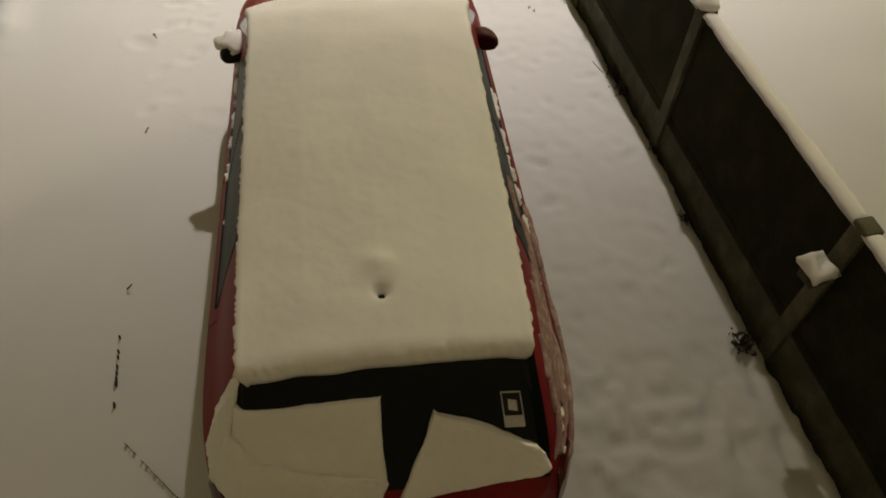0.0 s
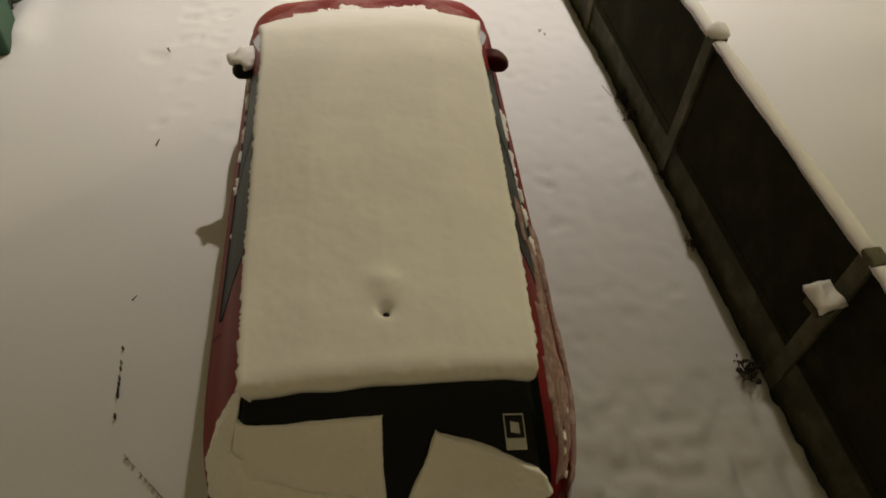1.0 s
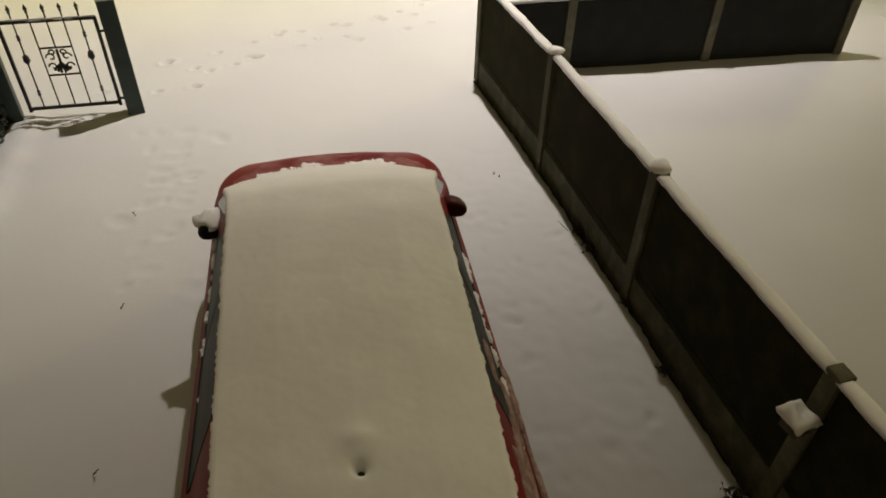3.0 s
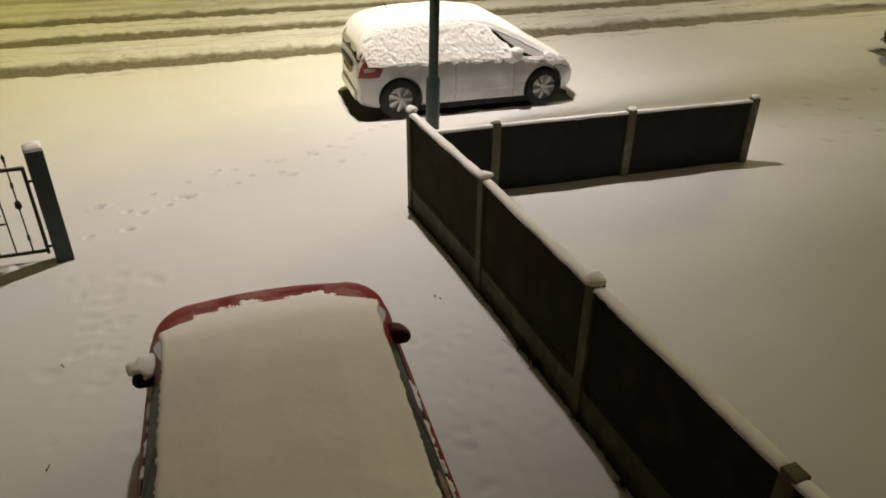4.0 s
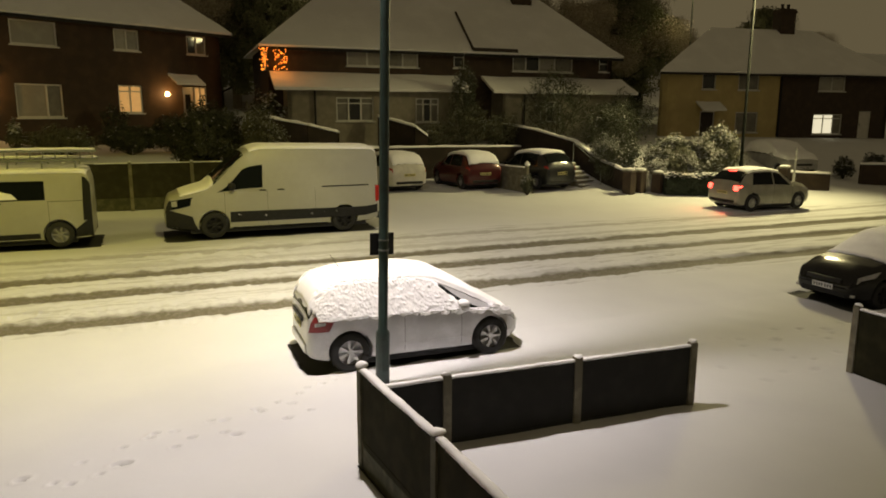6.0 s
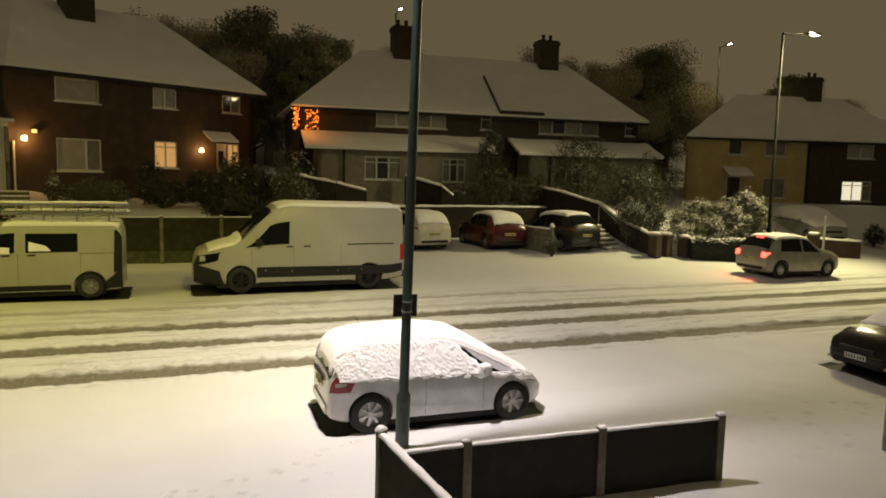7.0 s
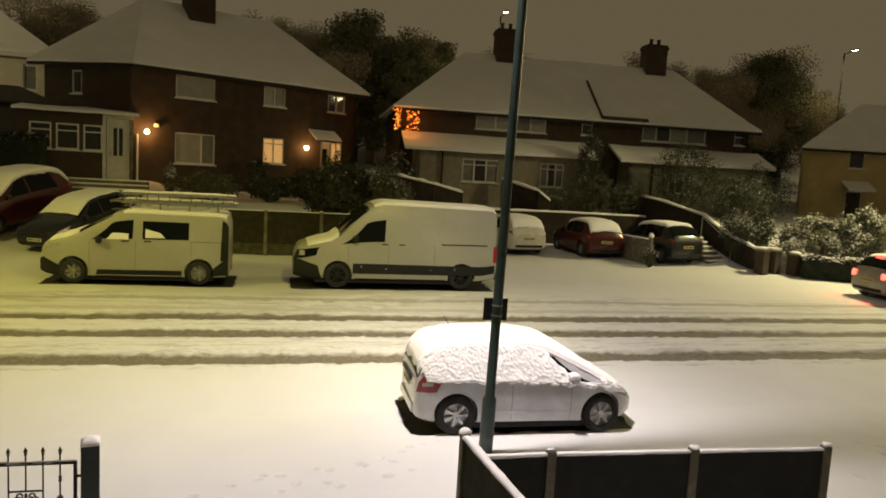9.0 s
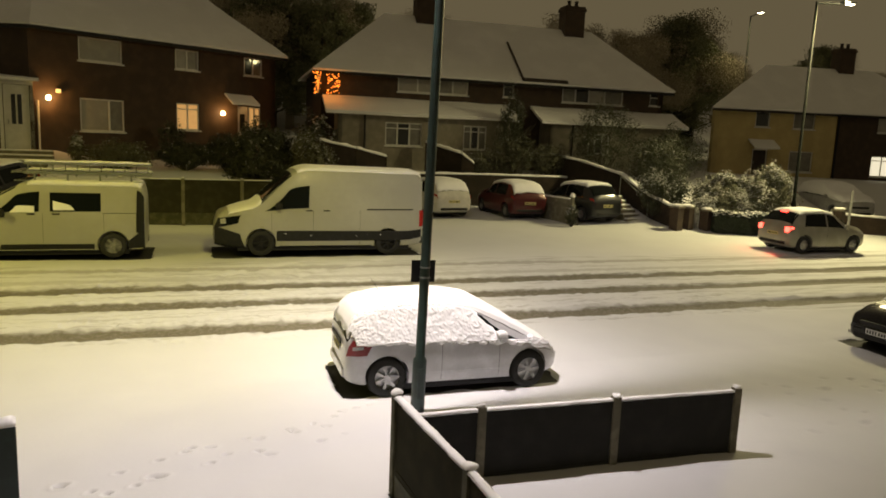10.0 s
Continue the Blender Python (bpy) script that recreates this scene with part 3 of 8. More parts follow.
def street_lamp(place, tall, arm, turn, label, lit, head_glow=30.0, sleeve=True, sign=True, mat=GREEN_STEEL, twin=False):
    ob = thing("street_lamp", label, "street lamp", place, turn)
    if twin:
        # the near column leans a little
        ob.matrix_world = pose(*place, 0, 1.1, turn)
    bm = bmesh.new()
    if sleeve:
        lathe(bm, [(0, -0.3), (0.105, -0.3), (0.105, 0.80), (0.10, 0.84), (0.072, 0.88), (0.072, 3.0), (0.06, tall - 0.15), (0.055, tall), (0, tall)], "z", n=20)
    else:
        lathe(bm, [(0, -0.3), (0.10, -0.3), (0.10, 1.2), (0.07, 1.3), (0.05, tall), (0, tall)], "z", n=14)
    part("column", bm, mat, ob, smooth=True)
    bm = bmesh.new()
    rod(bm, (0, 0, tall - 0.05), (0, arm, tall + 0.06), 0.035, 0.03, 10)
    part("bracket_arm", bm, mat, ob)
    # the twin lantern on its side arm is added, the column's top is unseen
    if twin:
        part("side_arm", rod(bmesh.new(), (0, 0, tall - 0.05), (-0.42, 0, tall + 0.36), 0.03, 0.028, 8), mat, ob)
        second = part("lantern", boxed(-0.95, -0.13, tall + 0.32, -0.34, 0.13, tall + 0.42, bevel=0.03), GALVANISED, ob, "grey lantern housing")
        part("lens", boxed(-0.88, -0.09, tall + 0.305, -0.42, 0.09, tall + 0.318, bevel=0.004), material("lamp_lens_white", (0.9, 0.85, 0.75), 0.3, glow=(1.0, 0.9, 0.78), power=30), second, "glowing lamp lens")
    head = part("lantern", boxed(-0.13, arm - 0.25, tall + 0.06, 0.13, arm + 0.45, tall + 0.16, bevel=0.03), GALVANISED, ob, "grey lantern housing")
    glow = material("lamp_lens_" + lit, (0.9, 0.85, 0.75), 0.3, glow={"white": (1.0, 0.9, 0.78), "warm": (1.0, 0.82, 0.52)}[lit], power=head_glow)
    part("lens", boxed(-0.09, arm - 0.1, tall + 0.045, 0.09, arm + 0.38, tall + 0.058, bevel=0.004), glow, head, "glowing lamp lens")
    if sleeve:
        part("service_door", boxed(-0.05, -0.112, 0.25, 0.05, -0.10, 0.72, bevel=0.004), mat, ob)
    if sign:
        s = part("sign_plate", boxed(-0.185, 0.075, 2.0, 0.185, 0.082, 2.33, bevel=0.003), BLACK_PLASTIC, ob, "back of a small road sign, dark grey")
        for z in (2.09, 2.24):
            bm = bmesh.new()
            lathe(bm, [(0.066, z - 0.012), (0.078, z - 0.012), (0.078, z + 0.012), (0.066, z + 0.012)], "z", n=18)
            part("clamp", bm, GALVANISED, s)
    return ob


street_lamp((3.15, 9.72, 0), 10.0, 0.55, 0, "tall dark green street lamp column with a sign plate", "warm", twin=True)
# added column to carry the left road's fill, never in view
street_lamp((-13.0, 11.9, 0.03), 10.0, 1.9, 0, "tall dark green street lamp column added out of view to light the left road", "warm", sign=False)
# added column for the cream house's extra light, out of view
street_lamp((-31.0, 23.6, 1.0), 10.0, 0.6, 0, "tall dark green street lamp column added out of view to light the cream house", "warm", sign=False)
street_lamp((24.45, 23.75, 0.8), 9.6, 1.6, -90, "tall grey street lamp column beyond the road, lit", "warm", sleeve=False, sign=False, mat=GREY_COLUMN, head_glow=60)


# ---- the stand-off box on the garden fence ----
def post_box():
    ob = thing("bird_box", "small wooden box on the fence post under a cap of snow", "bird box", (2.34, 1.70, 0.82), 10)
    wood = material("weathered_box_wood", (0.10, 0.085, 0.05), 0.85, second=(0.05, 0.045, 0.03), scale=12, bump=0.4)
    body = part("body", boxed(-0.09, -0.055, 0.03, 0.02, 0.055, 0.12, bevel=0.006), wood, ob)
    part("bracket", boxed(0.0, -0.03, 0.03, 0.075, 0.03, 0.09, bevel=0.004), wood, ob)
    n = 9
    rows, under = [], []
    for r in range(n):
        v = r / (n - 1)
        row, low = [], []
        for q in range(n):
            u = q / (n - 1)
            x, y = -0.130 + 0.165 * u, -0.082 + 0.165 * v
            e = min(u, v, 1 - u, 1 - v) * 2
            z = 0.12 + 0.060 * min(1, e * 2.2 + 0.25) + 0.05 * (float(rough_field(u * 3, v * 3, 0.8)) - 0.5) - 0.06 * math.exp(-((u - 0.6) ** 2 + (v - 0.6) ** 2) / 0.02)
            k = 0.90 + 0.16 * float(rough_field(u * 6, v * 6 + 2, 0.8))
            row.append((x * k, y * k, z)), low.append((x * 0.9, y * 0.9, 0.118))
        rows.append(row), under.append(low)
    part("snow_cap", slab(bmesh.new(), rows, under), SNOW, ob, "lumpy snow cap", True)


post_box()


# ---- cars ----
class Shape:
    """A car's skin: top line, belt line and plan, from the rear (-) to the front (+)."""

    def __init__(self, length, width, top, belt, tumble=0.34, clearance=0.17, front=0.20, rear=0.12, crown=0.03, smooth=0.10, cabin=0.0, nose=3.2, tail=None, shoulder=0.03):
        self.shoulder = shoulder
        self.nose, self.tail = nose, -length / 2 if tail is None else tail
        self.cabin = cabin
        self.l, self.w, self.tumble, self.clear, self.front, self.rear, self.crown = length, width, tumble, clearance, front, rear, crown
        self.xs = np.linspace(-length / 2, length / 2, 241)
        def soft(points):
            z = np.interp(self.xs, *zip(*points))
            k = max(1, int(smooth / (length / 240)))
            pad = np.r_[[z[0]] * k, z, [z[-1]] * k]
            return np.convolve(pad, np.ones(2 * k + 1) / (2 * k + 1), "valid")
        self.top, self.belt = soft(top), soft(belt)

    def ring(self, x):
        h = self.l / 2
        zt, zb = float(np.interp(x, self.xs, self.top)), float(np.interp(x, self.xs, self.belt))
        f, r = max(0, (x / h - 0.5) / 0.5), max(0, (-x / h - 0.5) / 0.5)
        w = self.w / 2 * (1 - self.front * f**self.nose - self.rear * r**4)
        zl = self.clear + 0.10 * f**6 + 0.12 * r**6
        zb = min(zb, zt - 0.03)
        we = w - 0.035 - self.tumble * (zt - zb) - self.cabin * max(0, -x / h)
        edge = max(0.012, min(self.shoulder, w - we - 0.012))
        ze = max(zb + 0.2 * (zt - zb), zt - 0.075)
        return [(0, zl), (0.8 * w, zl), (0.955 * w, zl + 0.06), (0.995 * w, zl + 0.22), (w, (zl + zb) / 2 + 0.06), (w - 0.4 * edge, zb - 0.07), (w - edge, zb),
                ((w - edge + we) / 2 + 0.006, (zb + ze) / 2), (we, ze), (we - 0.055, (ze + zt) / 2 + (zt - ze) * 0.35), (we * 0.5, zt + self.crown * 0.7), (0, zt + self.crown)]

    def at(self, x, a, side=1):
        r = self.ring(x)
        k = min(int(a), 10)
        f = a - k
        return Vector((x, side * (r[k][0] * (1 - f) + r[k + 1][0] * f), r[k][1] * (1 - f) + r[k + 1][1] * f))

    def normal(self, x, a, side=1):
        e = 0.03
        dx = self.at(min(x + e, self.l / 2), a, side) - self.at(max(x - e, -self.l / 2), a, side)
        da = self.at(x, min(a + 0.15, 11), side) - self.at(x, max(a - 0.15, 0), side)
        n = da.cross(dx) * side
        return n.normalized() if n.length > 1e-9 else Vector((0, 0, 1))

    def over(self, x, s):
        """A point on the top and its normal; s from -1 (right window foot) over 0 to 1 (left window foot)."""
        a, side = 11 - 5 * abs(s), 1 if s >= 0 else -1
        n = self.normal(x, a, side)
        if abs(s) < 0.02:
            n = Vector((n.x, 0, n.z)).normalized()
        return self.at(x, a, side), n

    def shell(self, cuts=()):
        h = self.l / 2
        b = self.tail
        xs = [b, b + 0.015, b + 0.05, b + 0.1, *np.linspace(b + 0.16, h - 0.16, 44), h - 0.1, h - 0.05, h - 0.015, h]
        bm = bmesh.new()
        rings = []
        for k, x in enumerate(xs):
            end = {0: 0.86, 1: 0.95, len(xs) - 1: 0.86, len(xs) - 2: 0.95}.get(k, 1)
            r = self.ring(x)
            mid = (r[0][1] + r[11][1]) / 2
            pts = [(x, y * end, mid + (z - mid) * end) for y, z in r]
            pts += [(x, -y, z) for _, y, z in pts[-2:0:-1]]
            rings.append([bm.verts.new(p) for p in pts])
        n = len(rings[0])
        for a, b in zip(rings, rings[1:]):
            for k in range(n):
                bm.faces.new((a[k], a[(k + 1) % n], b[(k + 1) % n], b[k]))
        bm.faces.new(rings[0]), bm.faces.new(rings[-1][::-1])
        return bm

    def patch(self, corners, side, off, n=(8, 5), depth=0.012):
        """A plate on the side: corners (x, a), in order round it, laid off metres proud."""
        rows, under = [], []
        c = [np.array(p, float) for p in corners]
        for i in range(n[0] + 1):
            u = i / n[0]
            row, low = [], []
            for j in range(n[1] + 1):
                v = j / n[1]
                x, a = (c[0] * (1 - u) + c[1] * u) * (1 - v) + (c[3] * (1 - u) + c[2] * u) * v
                p, nn = self.at(x, a, side), self.normal(x, a, side)
                row.append(p + nn * off), low.append(p + nn * (off - depth))
            rows.append(row), under.append(low)
        return slab(bmesh.new(), rows, under)

    def lid(self, corners, off, n=(10, 10), lump=0.0, seed=0.0, depth=None, round_edge=True, ragged=0.0, wide=0.12, bow=0.0, fine=1.0, clots=0.0, lip=0.30, feather=False):
        """A plate or a layer of snow over the top: corners (x, s) in order round it."""
        rows, under = [], []
        c = [np.array(p, float) for p in corners]
        for i in range(n[0] + 1):
            u = i / n[0]
            row, low = [], []
            for j in range(n[1] + 1):
                v = j / n[1]
                uu, vv = u, v
                x, s = (c[0] * (1 - uu) + c[1] * uu) * (1 - vv) + (c[3] * (1 - uu) + c[2] * uu) * vv
                x -= bow * abs(2 * v - 1) ** 2.6 * u
                edge = min(u, 1 - u, v, 1 - v)
                if ragged and edge < 1e-6:
                    s += ragged * (float(rough_field(x * 1.0 + seed, s + seed, 0.09 * fine)) - 0.5)
                    x += ragged * 0.8 * (float(rough_field(x + seed + 4, s * 1.2 + seed, 0.11)) - 0.5)
                s = max(-1.9, min(1.9, s))
                p, nn = self.over(x, s)
                t = off
                if round_edge:
                    e = min(1, edge / wide)
                    t = off * (lip + (1 - lip) * (e * e * (3 - 2 * e) if feather else math.sqrt(max(0, 1 - (1 - e) ** 2))))
                if clots:
                    q = Vector((x * 19, s * 23, seed))
                    t += clots * (0.75 - 1.15 * noise.voronoi(q)[0][0] + 0.5 * (0.6 - noise.voronoi(q * 2.1)[0][0]))
                if lump:
                    t += lump * (float(rough_field(x + seed, s * 0.8 + seed, 0.10 * fine)) + 0.9 * float(rough_field(x + seed, s * 0.8 + 3, 0.042 * fine)) - 0.62)
                row.append(p + nn * t), low.append(p + nn * (-0.006 if depth is None else t - depth))
            rows.append(row), under.append(low)
        return slab(bmesh.new(), rows, under)


    def top_at(self, x, y):
        """Height of the skin's upper side over a point of the plan."""
        r = self.ring(max(-self.l / 2 + 0.01, min(self.l / 2 - 0.01, x)))
        upper = r[4:][::-1]
        return float(np.interp(abs(y), [p[0] for p in upper], [p[1] for p in upper]))

    def drape(self, outer, inner, thick, lump=0.012, seed=0.0, n=(40, 9), ragged=0.012):
        """A rounded bank of snow between two lines of plan points (x, y)."""
        rows, under = [], []
        def along(line, u):
            k = u * (len(line) - 1)
            a = min(int(k), len(line) - 2)
            return np.array(line[a]) * (1 - k + a) + np.array(line[a + 1]) * (k - a)
        for i in range(n[0] + 1):
            u = i / n[0]
            o, q = along(outer, u), along(inner, u)
            wob = ragged * (rough_field(u * 3 + seed, seed, 0.10) - 0.5) * 2
            d = (o - q) / (np.linalg.norm(o - q) + 1e-6)
            row, low = [], []
            for j in range(n[1] + 1):
                v = j / n[1]
                x, y = q * (1 - v) + (o + d * wob) * v
                t = thick * (0.15 + 0.85 * math.sqrt(max(0, math.sin(math.pi * min(max(v, 0.02), 0.98))))) * min(1, 0.25 + 5 * min(u, 1 - u))
                t += lump * (float(rough_field(x + seed, y, 0.08)) - 0.5)
                z = self.top_at(x, y)
                row.append((x, y, z + max(0.004, t))), low.append((x, y, z - 0.012))
            rows.append(row), under.append(low)
        return slab(bmesh.new(), rows, under)


def lump_of_snow(place, size, seed, fine=2):
    """An uneven crumb of snow."""
    bm = bmesh.new()
    bmesh.ops.create_icosphere(bm, subdivisions=fine, radius=1)
    for v in bm.verts:
        k = 1 + 0.5 * noise.noise(v.co * 1.6 + Vector((seed * 3.7, seed, 0)))
        v.co = Vector(place) + Vector((v.co.x * size[0], v.co.y * size[1], v.co.z * size[2])) * k
    return bm


def crumble(bm, amount):
    """Small knobs and ragged edges of settled snow."""
    for v in bm.verts:
        v.co += noise.noise_vector(v.co * 50) * amount + noise.noise_vector(v.co * 17) * amount * 0.6
    return bm


def wheel(parent, x, y, r, side, rim_mat, width=0.19, spokes=7):
    hub = new("wheel")
    hub.empty_display_size = 0.1
    hub.parent = parent
    hub.location = (x, y, r)
    o = side
    bm = bmesh.new()
    lathe(bm, [(r * 0.62, 0), (r * 0.9, 0), (r * 0.985, -0.03 * o), (r, -0.06 * o), (r, -(width - 0.05) * o), (r * 0.97, -(width - 0.02) * o), (r * 0.88, -width * o), (r * 0.62, -width * o), (r * 0.62, 0)], "y", n=28)
    part("tyre", bm, RUBBER, hub, "black tyre", True)
    bm = bmesh.new()
    lathe(bm, [(r * 0.63, -0.002 * o), (r * 0.665, -0.002 * o), (r * 0.665, -0.03 * o), (r * 0.60, -0.04 * o), (r * 0.60, -0.1 * o), (0, -0.1 * o)], "y", n=28)
    lathe(bm, [(0, -0.012 * o), (r * 0.13, -0.014 * o), (r * 0.16, -0.03 * o), (r * 0.16, -0.1 * o)], "y", n=16)
    for k in range(spokes):
        a = k * 2 * math.pi / spokes
        d, e = Vector((math.cos(a), 0, math.sin(a))), Vector((-math.sin(a), 0, math.cos(a)))
        w0, w1 = r * 0.05, r * 0.085
        q = [d * r * 0.12 + e * w0, d * r * 0.62 + e * w1, d * r * 0.62 - e * w1, d * r * 0.12 - e * w0]
        f = [bm.verts.new(p + Vector((0, -0.014 * o - (0.012 * o if n_ in (1, 2) else 0), 0))) for n_, p in enumerate(q)]
        g = [bm.verts.new(p + Vector((0, -0.05 * o, 0))) for p in q]
        bm.faces.new(f), bm.faces.new(g[::-1])
        for n_ in range(4):
            bm.faces.new((f[n_], f[(n_ + 1) % 4], g[(n_ + 1) % 4], g[n_]))
    part("rim", bm, rim_mat, hub, "spoked wheel rim")


def cut_arches(ob, places, radius, half, deep=0.26):
    """Takes the wheel arches out of a body mesh."""
    bm = bmesh.new()
    for x in places:
        for s in (1, -1):
            rod(bm, (x, s * (half + 0.2), radius * 0.93), (x, s * (half - deep), radius * 0.93), radius, n=28)
    bmesh.ops.recalc_face_normals(bm, faces=bm.faces)
    data = bpy.data.meshes.new("cutter")
    bm.to_mesh(data)
    bm.free()
    cutter = bpy.data.objects.new("cutter", data)
    cutter.parent = ob.parent
    scene.collection.objects.link(cutter)
    mod = ob.modifiers.new("arches", "BOOLEAN")
    mod.operation, mod.object, mod.solver = "DIFFERENCE", cutter, "EXACT"
    bpy.context.view_layer.update()
    done = bpy.data.meshes.new_from_object(ob.evaluated_get(bpy.context.evaluated_depsgraph_get()))
    ob.modifiers.clear()
    old = ob.data
    ob.data = done
    done.name = old.name
    bpy.data.objects.remove(cutter)
    bpy.data.meshes.remove(data)
    for f in done.polygons:
        f.use_smooth = True
    done.set_sharp_from_angle(angle=radians(42))


def plate_bars(parent, x, y0, y1, z0, z1, face):
    """A number plate with plain bars in place of its characters."""
    plate = part("number_plate", boxed(x - 0.008, y0, z0, x + 0.008, y1, z1, bevel=0.003), PLATE if face < 0 else PLATE_WHITE, parent)
    n, w = 7, (y1 - y0) / 8.5
    for k in range(n):
        c = y0 + (y1 - y0) * (k + 0.75 + (0.25 if k > 3 else 0)) / 7.75
        part("bar", boxed(x + face * 0.0085, c - w * 0.32, z0 + 0.02, x + face * 0.0105, c + w * 0.32, z1 - 0.02), INK, plate)
    return plate


def car_body(name, label, place, turn, shape, wheels, r, colour, rim_mat=ALLOY, category="car", arch=0.05, group=""):
    ob = thing(name, label, category, place, turn, group)
    body = part("body", shape.shell(), colour, ob)
    cut_arches(body, wheels, r + arch, shape.w / 2)
    liner = bmesh.new()
    box(liner, shape.tail + 0.40, -shape.w / 2 + 0.12, shape.clear - 0.07, shape.l / 2 - 0.60, shape.w / 2 - 0.12, shape.clear + 0.1)
    part("underbody", liner, BLACK_PLASTIC, ob)
    for x in wheels:
        for s in (1, -1):
            wheel(ob, x, s * (shape.w / 2 - 0.018), r, s, rim_mat)
    return ob


def wing_mirror(ob, shape, x, side, mat, snow=False, z=None, size=1.0):
    p = shape.at(x, 6.3, side)
    z = z or p.z
    m = new("wing_mirror")
    m.empty_display_size = 0.05
    m.parent = ob
    bm = bmesh.new()
    box(bm, x - 0.075 * size, 0, z - 0.03, x + 0.055 * size, 0.165 * size, z + 0.13 * size, bevel=0.045 * size)
    for v in bm.verts:
        v.co.y = side * (abs(p.y) + 0.015 + v.co.y * 0.85)
        v.co.x -= 0.25 * (abs(v.co.y) - abs(p.y))
    part("housing", bm, mat, m, smooth=True)
    bm = bmesh.new()
    rod(bm, (x, side * (abs(p.y) - 0.03), z + 0.0), (x - 0.02, side * (abs(p.y) + 0.09), z + 0.03), 0.022, n=8)
    part("stalk", bm, BLACK_PLASTIC, m)
    if snow:
        bm = bmesh.new()
        rows = [[(x - 0.125 + 0.15 * i / 5 - 0.02, side * (abs(p.y) + 0.01 + 0.15 * size * j / 5), z + 0.10 * size + 0.06 * math.sin(math.pi * (0.12 + 0.76 * i / 5)) ** 0.6 * math.sin(math.pi * (0.1 + 0.8 * j / 5)) ** 0.5) for j in range(6)] for i in range(6)]
        part("snow_cap", slab(bm, rows, [[(a, b, z + 0.07) for a, b, c in row] for row in rows]), SNOW, m, "snow on the mirror", True)


def handle(ob, shape, x, side, a=5.4, mat=BLACK_PLASTIC):
    p, n = shape.at(x, a, side), shape.normal(x, a, side)
    bm = boxed(x - 0.09, -0.012, p.z - 0.014, x + 0.09, 0.03, p.z + 0.014, bevel=0.008)
    for v in bm.verts:
        v.co.y = p.y + side * v.co.y
    part("door_handle", bm, mat, ob)


def seam(ob, shape, x, side, a0=2.2, a1=6.0):
    part("door_seam", shape.patch([(x - 0.003, a0), (x + 0.003, a0), (x + 0.003, a1), (x - 0.003, a1)], side, 0.0015, (1, 8), 0.006), BLACK_PLASTIC, ob)


